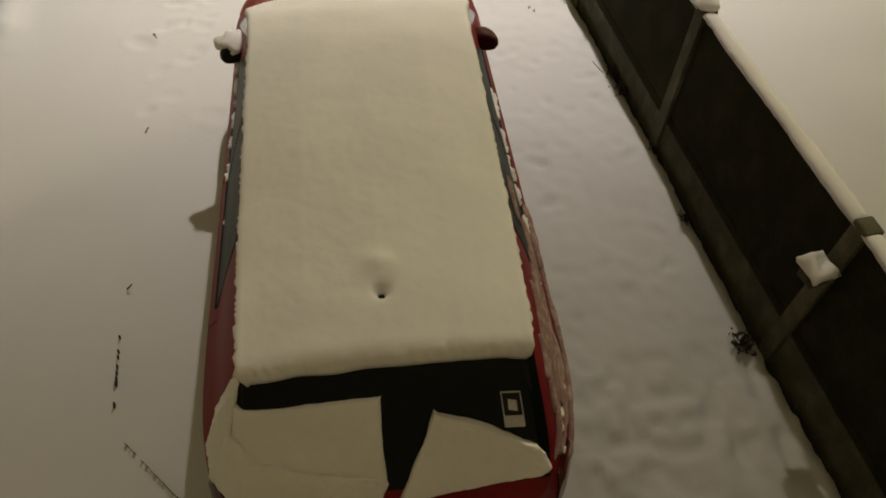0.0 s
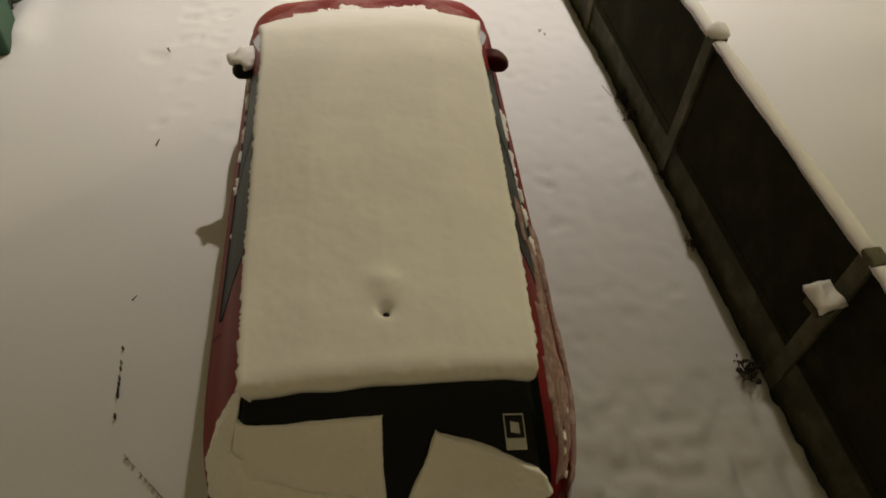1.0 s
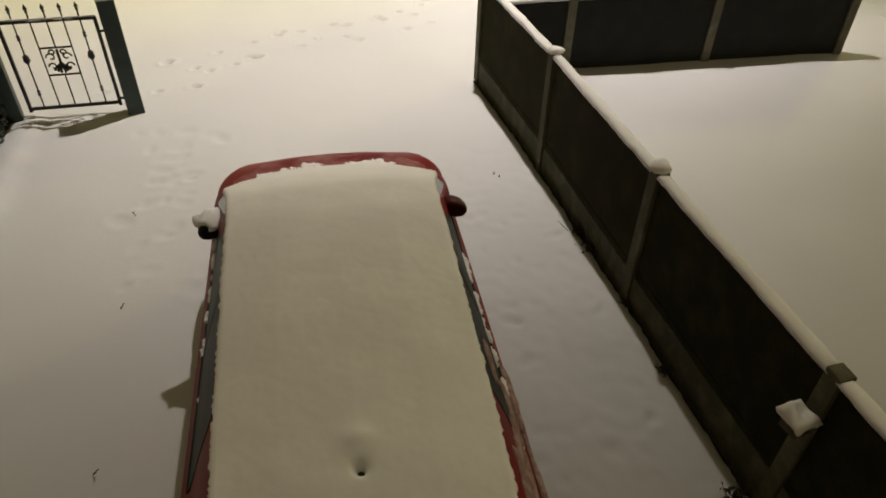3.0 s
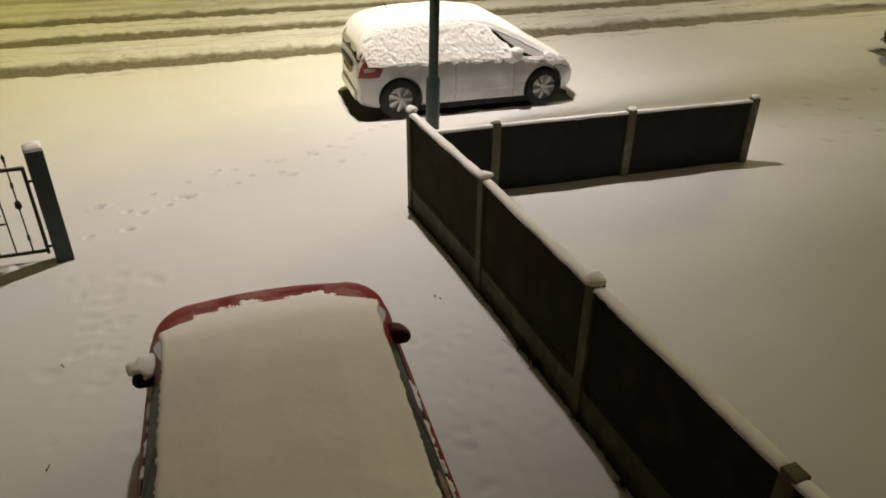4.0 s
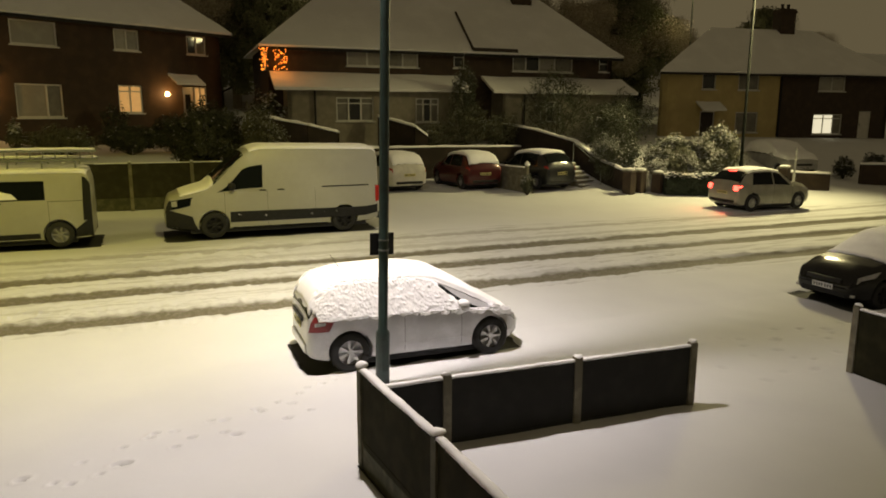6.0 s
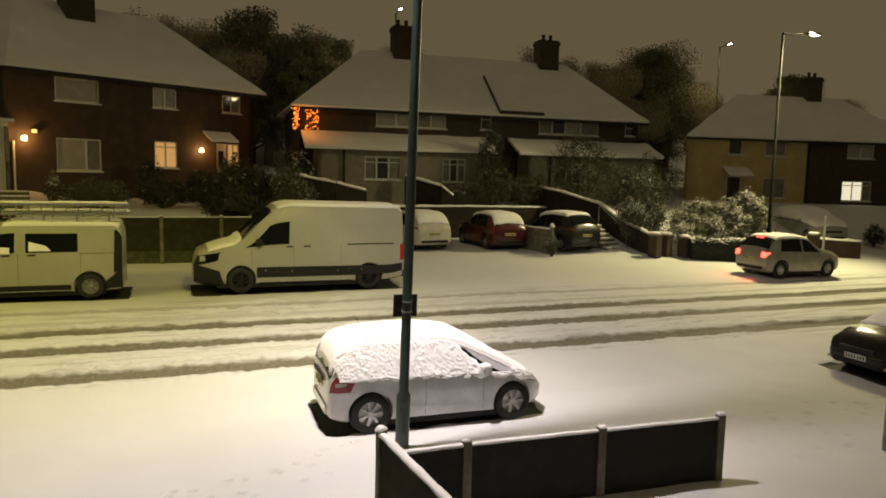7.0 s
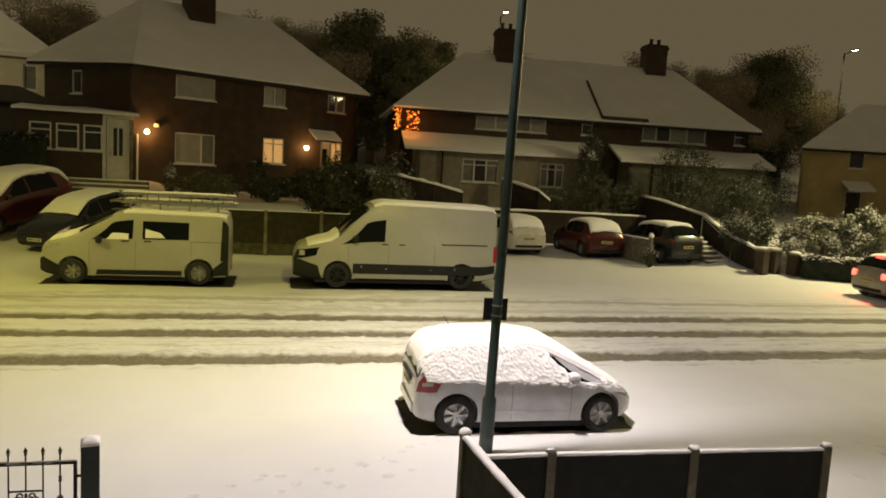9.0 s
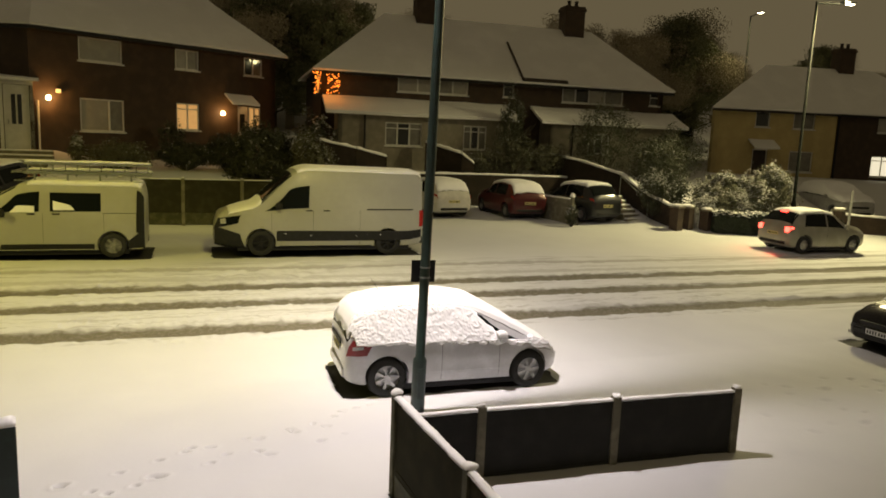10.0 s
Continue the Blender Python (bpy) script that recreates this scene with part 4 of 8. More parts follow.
# silver supermini by the kerb, thick snow on all its glass
def silver_car():
    noise.seed_set(5)
    s = Shape(3.82, 1.69, [(-1.91, 0.78), (-1.88, 0.99), (-1.80, 1.20), (-1.62, 1.37), (-1.2, 1.45), (-0.3, 1.46), (0.25, 1.39), (0.75, 1.16), (1.20, 0.93), (1.50, 0.80), (1.74, 0.66), (1.91, 0.46)],
              [(-1.91, 0.91), (-1.0, 0.92), (0.4, 0.86), (1.2, 0.80), (1.91, 0.62)], smooth=0.09, rear=0.14, front=0.50, nose=2.8, clearance=0.16)
    colour = paint("silver_paint", (0.62, 0.62, 0.64), 0.15)
    ob = car_body("silver_car", "silver supermini with thick snow over roof and windows", (4.13, 11.20, 0.0), -1.6, s, (-1.25, 1.20), 0.325, colour, arch=0.035)
    for side in (1, -1):
        part("side_window", s.patch([(-1.35, 6.15), (1.12, 6.12), (0.36, 7.9), (-1.25, 7.9)], side, 0.012), DARK_GLASS, ob)
        part("tail_lamp", s.patch([(-1.895, 4.30), (-1.58, 4.45), (-1.42, 5.85), (-1.80, 6.25)], side, 0.018, (8, 8), 0.03), TAIL_LENS, ob, "red and clear tail lamp")
        part("clear_lens", s.patch([(-1.80, 4.75), (-1.64, 4.85), (-1.63, 5.15), (-1.80, 5.05)], side, 0.020, (3, 2), 0.01), LAMP_GLASS, ob)
        part("headlamp", s.patch([(1.45, 5.0), (1.78, 4.7), (1.75, 6.0), (1.3, 6.0)], side, 0.008, (5, 4), 0.03), LAMP_GLASS, ob)
        for x in (-1.0, -0.15):
            handle(ob, s, x + 0.15, side, 5.45, colour)
            p = s.at(x + 0.15, 5.5, side)
            part("snow_lump", crumble(lump_of_snow((x + 0.15, p.y + side * 0.03, p.z + 0.016), (0.09, 0.03, 0.028), x, 3), 0.01), SNOW, ob, "", True)
        for x in (-0.35, 0.65):
            seam(ob, s, x, side)
        part("sill_line", s.patch([(-0.9, 2.9), (0.75, 2.9), (0.75, 3.05), (-0.9, 3.05)], side, 0.006, (6, 1)), colour, ob)
        wing_mirror(ob, s, 0.72, side, colour, snow=True, size=1.1)
    part("rear_window", s.lid([(-1.885, -0.72), (-1.74, -0.60), (-1.74, 0.60), (-1.885, 0.72)], 0.006, (8, 14), round_edge=False, depth=0.012), DARK_GLASS, ob)
    part("rear_bumper_trim", boxed(-1.945, -0.58, 0.30, -1.88, 0.58, 0.46, bevel=0.03), colour, ob)
    plate_bars(ob, -1.938, -0.25, 0.25, 0.66, 0.77, -1)
    part("tailgate_shade", boxed(-1.945, -0.42, 0.80, -1.92, 0.42, 0.88, bevel=0.01), BLACK_PLASTIC, ob)
    part("aerial", rod(bmesh.new(), (-1.22, 0.05, 1.54), (-1.36, 0.05, 1.76), 0.006, 0.004, 6), BLACK_PLASTIC, ob)
    part("roof_snow", s.lid([(-1.86, -0.60), (1.66, -0.58), (1.66, 0.58), (-1.86, 0.60)], 0.095, (90, 44), 0.008, 2.0, ragged=0.05, wide=0.38, bow=0.26, lip=0.12, feather=True), SNOW, ob, "smooth thick snow on the roof and bonnet", True)
    # clotted snow on the side glass, clear in a wedge along the windscreen pillar
    for side, seed in ((1, 11), (-1, 17)):
        part("window_snow", s.lid([(-1.86, side * 0.36), (-0.10, side * 0.43), (0.90, side * 1.00), (-1.74, side * 1.15)], 0.048, (250, 80), 0.012, seed, ragged=0.13, wide=0.05, fine=0.6, clots=0.013), SNOW, ob, "clotted snow stuck to the windows", True)
        for k in range(22):
            x = -1.72 + 2.75 * (k + noise.random()) / 22
            p = s.at(x, 5.55 + 0.35 * noise.random(), side)
            g = 0.6 + 0.8 * noise.random()
            part("snow_lump", lump_of_snow(p, (0.065 * g, 0.035 * g, 0.040 * g), seed + k), SNOW, ob, "", True)
        part("sill_snow", s.lid([(0.80, side * 0.96), (1.25, side * 0.86), (1.30, side * 1.05), (0.80, side * 1.08)], 0.03, (40, 16), 0.03, seed + 4, ragged=0.06, fine=0.7), SNOW, ob, "snow on the wing", True)
        part("wing_snow", s.lid([(1.16, side * 0.50), (1.60, side * 0.50), (1.62, side * 1.16), (1.22, side * 1.18)], 0.06, (30, 30), 0.03, seed + 5, ragged=0.08, fine=0.7), SNOW, ob, "snow heaped on the front wing", True)
    return ob


silver_car()


# red hatchback on the drive
def round_mirror(ob, s, x, side, mat, snow):
    y = side * 0.80
    m = new("wing_mirror")
    m.empty_display_size, m.parent = 0.05, ob
    bm = bmesh.new()
    bmesh.ops.create_uvsphere(bm, u_segments=18, v_segments=12, radius=1)
    for v in bm.verts:
        flat = -0.045 if v.co.x < -0.5 else v.co.x * 0.085
        v.co = (x + flat * 1.15 - 0.30 * side * v.co.y * 0.11, y + side * 0.05 + v.co.y * 0.092, 0.99 + v.co.z * 0.072)
    part("housing", bm, mat, m, smooth=True)
    part("stalk", rod(bmesh.new(), (x + 0.02, y - side * 0.03, 0.95), (x, y + side * 0.06, 0.97), 0.026, n=8), BLACK_PLASTIC, m)
    if snow:
        bm = crumble(lump_of_snow((x + 0.02, y + side * 0.055, 1.05), (0.095, 0.095, 0.05), 8, 3), 0.005)
        part("snow_cap", bm, SNOW, m, "snow on the mirror", True)


def red_car():
    s = Shape(4.20, 1.84, [(-2.10, 0.70), (-2.06, 0.86), (-1.98, 0.98), (-1.80, 1.26), (-1.66, 1.40), (-1.4, 1.45), (-0.5, 1.49), (0.25, 1.48), (0.6, 1.40), (1.25, 1.05), (1.45, 0.99), (1.80, 0.92), (2.02, 0.80), (2.10, 0.60)],
              [(-2.10, 0.92), (-1.1, 0.95), (0.6, 0.92), (1.4, 0.91), (1.85, 0.86), (2.10, 0.7)], smooth=0.07, front=0.68, rear=0.22, tumble=0.42, cabin=0.06, nose=5.0, shoulder=0.10)
    colour = material("red_paint", (0.26, 0.014, 0.020), 0.45, 0.1, second=(0.19, 0.010, 0.014), scale=2.5, spec=0.15, bump=0.03, bump_scale=12)
    ob = car_body("red_hatchback", "dark red hatchback on the drive, roof deep in snow", (0.123, 2.905, 0.0), 87.6, s, (-1.22, 1.36), 0.31, colour)
    for side in (1, -1):
        part("front_window", s.patch([(-0.08, 5.85), (1.12, 5.85), (0.42, 7.9), (-0.05, 7.95)], side, 0.004), FROSTED_GLASS, ob, "misted side window")
        part("rear_side_window", s.patch([(-1.02, 5.85), (-0.16, 5.85), (-0.13, 7.95), (-0.92, 7.9)], side, 0.004), FROSTED_GLASS, ob, "misted side window")
        part("door_pillar", s.patch([(-0.17, 5.84), (-0.09, 5.84), (-0.06, 7.95), (-0.14, 7.95)], side, 0.006, (1, 6)), BLACK_PLASTIC, ob)
        part("window_seal", s.patch([(-1.02, 5.72), (1.10, 5.72), (1.10, 5.85), (-1.02, 5.85)], side, 0.008, (14, 1)), BLACK_PLASTIC, ob)
        part("tail_lamp", s.patch([(-2.07, 4.3), (-1.88, 4.4), (-1.84, 5.5), (-1.99, 5.7)], side, 0.012, (5, 4), 0.03), DARK_LENS, ob, "dark red tail lamp")
        part("headlamp", s.patch([(1.60, 4.9), (1.95, 4.7), (1.92, 5.9), (1.5, 5.9)], side, 0.008, (5, 4), 0.03), LAMP_GLASS, ob)
        for x in (-0.65, 0.4):
            handle(ob, s, x, side, 3.6, colour)
        for x in (-0.12, 1.05, -1.1):
            seam(ob, s, x, side)
        round_mirror(ob, s, 0.95, side, material("dark_red_mirror_paint", (0.085, 0.010, 0.012), 0.5, second=(0.05, 0.008, 0.009), scale=9, spec=0.2) if side < 0 else BLACK_PLASTIC, side > 0)
    part("windscreen", s.lid([(0.65, -0.56), (1.26, -0.62), (1.26, 0.62), (0.65, 0.56)], 0.005, (8, 14), round_edge=False, depth=0.01), DARK_GLASS, ob)
    part("rear_window", s.lid([(-2.01, -0.66), (-1.60, -0.60), (-1.60, 0.60), (-2.01, 0.66)], 0.006, (12, 22), round_edge=False, depth=0.012), DARK_GLASS, ob, "black tinted rear window")
    part("number_plate_recess", boxed(-2.125, -0.30, 0.62, -2.05, 0.30, 0.86, bevel=0.02), BLACK_PLASTIC, ob)
    plate_bars(ob, -2.128, -0.24, 0.24, 0.64, 0.75, -1)
    bm = boxed(-2.15, -0.62, 0.30, -1.85, 0.62, 0.58, bevel=0.08)
    for v in bm.verts:
        v.co.x += 0.25 * abs(v.co.y) ** 2.2
    part("rear_bumper", bm, colour, ob, smooth=True)
    part("plate_ledge_snow", snow_ridge(bmesh.new(), (-2.135, -0.22), (-2.135, 0.22), 0.585, 0.03, 0.03, 4), SNOW, ob, "snow on the plate's ledge", True)
    part("bumper_snow", lump_of_snow((-2.06, -0.30, 0.595), (0.03, 0.06, 0.02), 6), SNOW, ob, "crumb of snow on the bumper", True)
    part("aerial", rod(bmesh.new(), (-1.40, 0.0, 1.46), (-1.415, 0.0, 1.535), 0.026, 0.016, 8), BLACK_PLASTIC, ob, "stub of a roof aerial sunk in the snow")
    # snow slab with a hole round the aerial and a small mound before it
    bm = s.lid([(-1.665, -0.42), (1.41, -0.415), (1.41, 0.415), (-1.675, 0.41)], 0.100, (200, 90), 0.003, 5.0, ragged=0.02, wide=0.025, bow=0.44, fine=2.2)
    bm.normal_update()
    for v in bm.verts:
        # the slab keeps level where the roof falls away to the rear window
        if v.co.x < -1.25 and v.co.z > s.top_at(v.co.x, v.co.y) + 0.035:
            v.co.z += 0.45 * (s.top_at(-1.25, v.co.y) - s.top_at(v.co.x, v.co.y))
        v.co += noise.noise_vector(v.co * 26) * 0.0012
        if abs(v.normal.z) < 0.75:
            v.co += noise.noise_vector(v.co * 55) * 0.012
        v.co.z += 0.004 * noise.noise(v.co * 4.0) + 0.0016 * noise.noise(v.co * 11)
        if v.co.z > 1.5:
            d = math.hypot(v.co.x + 1.405, v.co.y)
            v.co.z -= 0.075 * math.exp(-((d / 0.024) ** 2)) + 0.007 * math.exp(-((d / 0.06) ** 2))
            v.co.z += 0.020 * math.exp(-(((v.co.x + 1.27) / 0.06) ** 2 + (v.co.y / 0.07) ** 2))
    part("roof_snow", bm, SNOW, ob, "deep even snow slab on the roof", True)
    part("rear_window_snow", crumble(s.lid([(-1.985, 0.02), (-1.77, 0.02), (-1.73, 0.56), (-1.95, 0.66)], 0.020, (60, 80), 0.004, 8.0, ragged=0.012, wide=0.03, bow=-0.02), 0.0025), SNOW, ob, "sheet of snow on the rear window", True)
    part("rear_window_snow", crumble(s.lid([(-2.04, 0.0), (-1.80, -0.11), (-1.81, -0.12), (-1.98, -0.58)], 0.036, (60, 60), 0.010, 9.0, ragged=0.015, wide=0.06), 0.004), SNOW, ob, "wedge of slid snow on the rear window", True)
    part("corner_snow", crumble(s.drape([(-1.60, 0.77), (-1.72, 0.83), (-1.86, 0.80), (-2.00, 0.68), (-2.07, 0.42), (-2.08, 0.24), (-2.075, 0.10)], [(-1.62, 0.60), (-1.70, 0.62), (-1.80, 0.66), (-1.90, 0.56), (-1.955, 0.34), (-1.975, 0.16), (-1.985, 0.02)], 0.105, 0.03, 2.0, (150, 26)), 0.006), SNOW, ob, "snow heaped round the rear corner", True)
    rng = random.Random(12)
    # crumbs on the window ledges
    for side in (1, -1):
        spans = [(0.88, 0.62), (0.55, 0.50), (0.42, 0.28), (0.20, 0.10), (-0.02, -0.16), (-0.44, -0.52)] if side > 0 else [(0.50, 0.36), (0.34, 0.20), (0.14, -0.10), (-0.12, -0.30), (-0.34, -0.52), (-0.60, -0.70)]
        for a, b in spans:
            k = max(1, int((a - b) / 0.06))
            for q in range(k):
                x = a + (b - a) * (q + 0.5) / k
                p = s.at(x, 5.95 if side > 0 else 6.05, side)
                g = rng.uniform(0.45, 1.2)
                part("snow_lump", crumble(lump_of_snow((x, p.y + side * 0.002 + rng.uniform(-0.012, 0.010), p.z + 0.002), (0.062 * g, 0.022 * g, 0.018 * g), rng.random() * 9, 3), 0.012), SNOW, ob, "", True)
    # streaks frozen to the rear wing
    for k in range(46):
        x0, a = rng.uniform(-1.95, -0.75), rng.uniform(0.76, 1.34)
        long, w = rng.uniform(0.15, 0.55), rng.uniform(0.03, 0.10)
        part("frost_streak", s.lid([(x0, -a), (min(x0 + long, -0.45), -a + 0.03), (min(x0 + long, -0.45), -a - w + 0.03), (x0, -a - w)], 0.014, (14, 3), 0.010, k * 1.3, ragged=0.04), FROST, ob, "", True)
    for k in range(9):
        x = rng.uniform(-1.9, -0.9)
        p = s.at(x, rng.uniform(5.5, 6.2), -1)
        part("snow_lump", lump_of_snow(p, (0.03, 0.016, 0.014), k), SNOW, ob, "", True)
    film = material("frosted_red_paint", (0.36, 0.17, 0.17), 0.7, second=(0.16, 0.020, 0.025), scale=5, spec=0.2, fine=0.06)
    # thin frozen film and ragged remains on the bonnet's rim
    for k in range(15):
        y = -0.60 + 1.20 * (k + rng.random()) / 15
        x = 1.58 - 0.46 * (abs(y) / 0.75) ** 2.6 + rng.uniform(-0.02, 0.03)
        w = rng.uniform(0.05, 0.13)
        big = k in (2, 3, 4, 5, 9, 11, 12, 13)
        d = rng.uniform(0.05, 0.10) if big else rng.uniform(0.02, 0.06)
        slope = -1.0 * y
        part("bonnet_snow", s.drape([(x + d + slope * w * 0.4, y - w), (x + d, y), (x + d - slope * w * 0.4, y + w)], [(x - 0.05 + slope * w * 0.4, y - w), (x - 0.05, y), (x - 0.05 - slope * w * 0.4, y + w)], 0.012, 0.014, k * 2.1, (14, 5), 0.03), SNOW if big else film, ob, "ragged snow left on the bonnet" if big else "film of frost on the bonnet", True)
    across = [-0.74 + 1.48 * k / 24 for k in range(25)]
    part("frost_film", s.drape([(1.90 - 0.46 * (abs(y) / 0.80) ** 2.4, y) for y in across], [(1.36 - 0.32 * (abs(y) / 0.75) ** 2.6, y) for y in across], 0.003, 0.003, 3.0, (96, 12), 0.015), film, ob, "film of frost over the red bonnet", True)
    # square sticker with a plain mark in the rear window
    sticker = part("window_sticker", s.lid([(-1.865, -0.37), (-1.765, -0.37), (-1.765, -0.305), (-1.865, -0.305)], 0.011, (3, 3), round_edge=False, depth=0.003), PAPER, ob, "white square sticker with a dark picture panel")
    part("picture_panel", s.lid([(-1.832, -0.366), (-1.769, -0.366), (-1.769, -0.309), (-1.832, -0.309)], 0.0135, (3, 3), round_edge=False, depth=0.002), INK, sticker)
    part("mark", s.lid([(-1.82, -0.352), (-1.790, -0.352), (-1.785, -0.325), (-1.815, -0.323)], 0.016, (3, 3), round_edge=False, depth=0.002), PAPER, sticker)
    ob.scale = (0.99, 0.965, 0.935)
    return ob


red_car()


# ---- vans and the other cars ----
VAN_WHITE = material("van_white_paint", (0.37, 0.37, 0.33), 0.4, second=(0.32, 0.32, 0.28), scale=0.7, coat=0.1, spec=0.3, bump=0.03, bump_scale=6)


def crew_van():
    s = Shape(5.0, 1.96, [(-2.26, 1.60), (-2.23, 1.86), (-2.1, 1.93), (0.35, 1.95), (0.62, 1.91), (1.55, 1.40), (1.75, 1.30), (2.32, 1.12), (2.46, 0.96), (2.5, 0.70)],
              [(-2.5, 1.20), (1.0, 1.18), (1.6, 1.12), (2.5, 0.95)], tumble=0.12, clearance=0.17, front=0.30, rear=0.03, smooth=0.07, tail=-2.26)
    ob = car_body("crew_van", "white crew van with a ladder rack, snow on its roof", (-3.50, 21.02, 0.685), 180, s, (-1.49, 1.66), 0.33, VAN_WHITE, STEEL_RIM, "van")
    for side in (1, -1):
        part("front_window", s.patch([(0.20, 6.1), (1.22, 6.1), (0.72, 7.45), (0.18, 7.55)], side, 0.005), DARK_GLASS, ob)
        part("mid_window", s.patch([(-1.22, 6.1), (-0.05, 6.1), (-0.05, 7.5), (-1.22, 7.5)], side, 0.005), DARK_GLASS, ob)
        part("window_snow", s.patch([(0.30, 6.05), (0.85, 6.05), (0.70, 6.6), (0.30, 6.5)], side, 0.02, (6, 4), 0.03), SNOW, ob, "snow stuck on the window")
        part("window_snow", s.patch([(-0.62, 6.2), (-0.12, 6.2), (-0.12, 6.9), (-0.5, 6.6)], side, 0.016, (6, 4), 0.03), SNOW, ob, "snow stuck on the window")
        part("sliding_rail", s.patch([(-2.1, 5.75), (-1.25, 5.75), (-1.25, 5.90), (-2.1, 5.90)], side, 0.006, (4, 1)), BLACK_PLASTIC, ob)
        part("sill_cladding", s.patch([(-1.05, 1.3), (1.15, 1.3), (1.05, 3.0), (-1.05, 3.0)], side, 0.012, (6, 3), 0.03), BLACK_PLASTIC, ob)
        part("rear_cladding", s.patch([(-2.255, 1.2), (-1.85, 1.2), (-1.86, 3.2), (-2.255, 4.1)], side, 0.012, (4, 4), 0.03), BLACK_PLASTIC, ob)
        part("tail_lamp", s.patch([(-2.255, 3.8), (-2.05, 3.8), (-2.08, 7.8), (-2.255, 7.8)], side, 0.014, (3, 8), 0.03), INK, ob)
        part("front_bumper", s.patch([(1.98, 1.4), (2.49, 1.4), (2.49, 4.2), (2.0, 3.3)], side, 0.016, (6, 5), 0.04), BLACK_PLASTIC, ob)
        part("headlamp", s.patch([(2.0, 5.2), (2.44, 4.7), (2.36, 6.4), (1.95, 6.2)], side, 0.012, (5, 4), 0.03), LAMP_GLASS, ob)
        for x in (0.38, -0.18):
            handle(ob, s, x, side, 5.65)
        for x in (0.12, 1.25, -1.28):
            seam(ob, s, x, side)
        wing_mirror(ob, s, 1.05, side, BLACK_PLASTIC, size=1.25, z=1.12)
    part("windscreen", s.lid([(0.70, -0.55), (1.56, -0.62), (1.56, 0.62), (0.70, 0.55)], 0.006, (8, 12), round_edge=False, depth=0.012), DARK_GLASS, ob)
    part("bonnet_snow", s.lid([(1.5, -0.62), (2.25, -0.55), (2.25, 0.55), (1.5, 0.62)], 0.035, (12, 12), 0.01, 3, ragged=0.03), SNOW, ob, "thin snow on the bonnet", True)
    part("roof_snow", s.lid([(-2.18, -0.55), (0.45, -0.55), (0.45, 0.55), (-2.18, 0.55)], 0.06, (40, 14), 0.01, 4, ragged=0.02), SNOW, ob, "snow on the roof", True)
    rack = new("roof_rack")
    rack.empty_display_size, rack.parent = 0.2, ob
    for x in (-1.95, -1.2, -0.45, 0.3):
        bm = bmesh.new()
        rod(bm, (x, -0.72, 2.14), (x, 0.72, 2.14), 0.02, n=6)
        for y in (-0.7, 0.7):
            rod(bm, (x, y, 1.88), (x, y, 2.18), 0.022, n=6)
        part("crossbar", bm, GALVANISED, rack)
    for y in (-0.72, 0.72):
        part("side_rail", rod(bmesh.new(), (-2.3, y, 2.2), (0.75, y, 2.2), 0.02, n=6), GALVANISED, rack)
    for y in (-0.74, 0.74):
        part("lower_rail", rod(bmesh.new(), (-2.3, y, 1.99), (0.75, y, 1.99), 0.014, n=6), GALVANISED, rack)
    part("rack_roller", rod(bmesh.new(), (0.78, -0.72, 2.2), (0.78, 0.72, 2.2), 0.03, n=8), GALVANISED, rack)
    # one ladder lies flat, the near one stands on its edge
    for y, upright in ((0.20, False), (0.62, True)):
        lad = thing("ladder", "aluminium ladder on the van's rack, dusted with snow", "ladder", (-3.50, 21.02, 0.685), 180, group="ladders")
        for k in (-1, 1):
            yy, zz = (y, 2.30 + k * 0.12) if upright else (y + k * 0.14, 2.20)
            part("stile", boxed(-2.45, yy - 0.014, zz - 0.035, 0.55, yy + 0.014, zz + 0.035), GALVANISED, lad)
            if k > 0 or not upright:
                part("snow_ridge", snow_ridge(bmesh.new(), (-2.42, yy), (0.52, yy), zz + 0.035, 0.03, 0.05, y + k), SNOW, lad, "", True)
        for k in range(11):
            x = -2.35 + k * 0.28
            ends = ((x, y, 2.19), (x, y, 2.41)) if upright else ((x, y - 0.13, 2.20), (x, y + 0.13, 2.20))
            part("rung", rod(bmesh.new(), *ends, 0.014, n=6), GALVANISED, lad)
    return ob


crew_van()


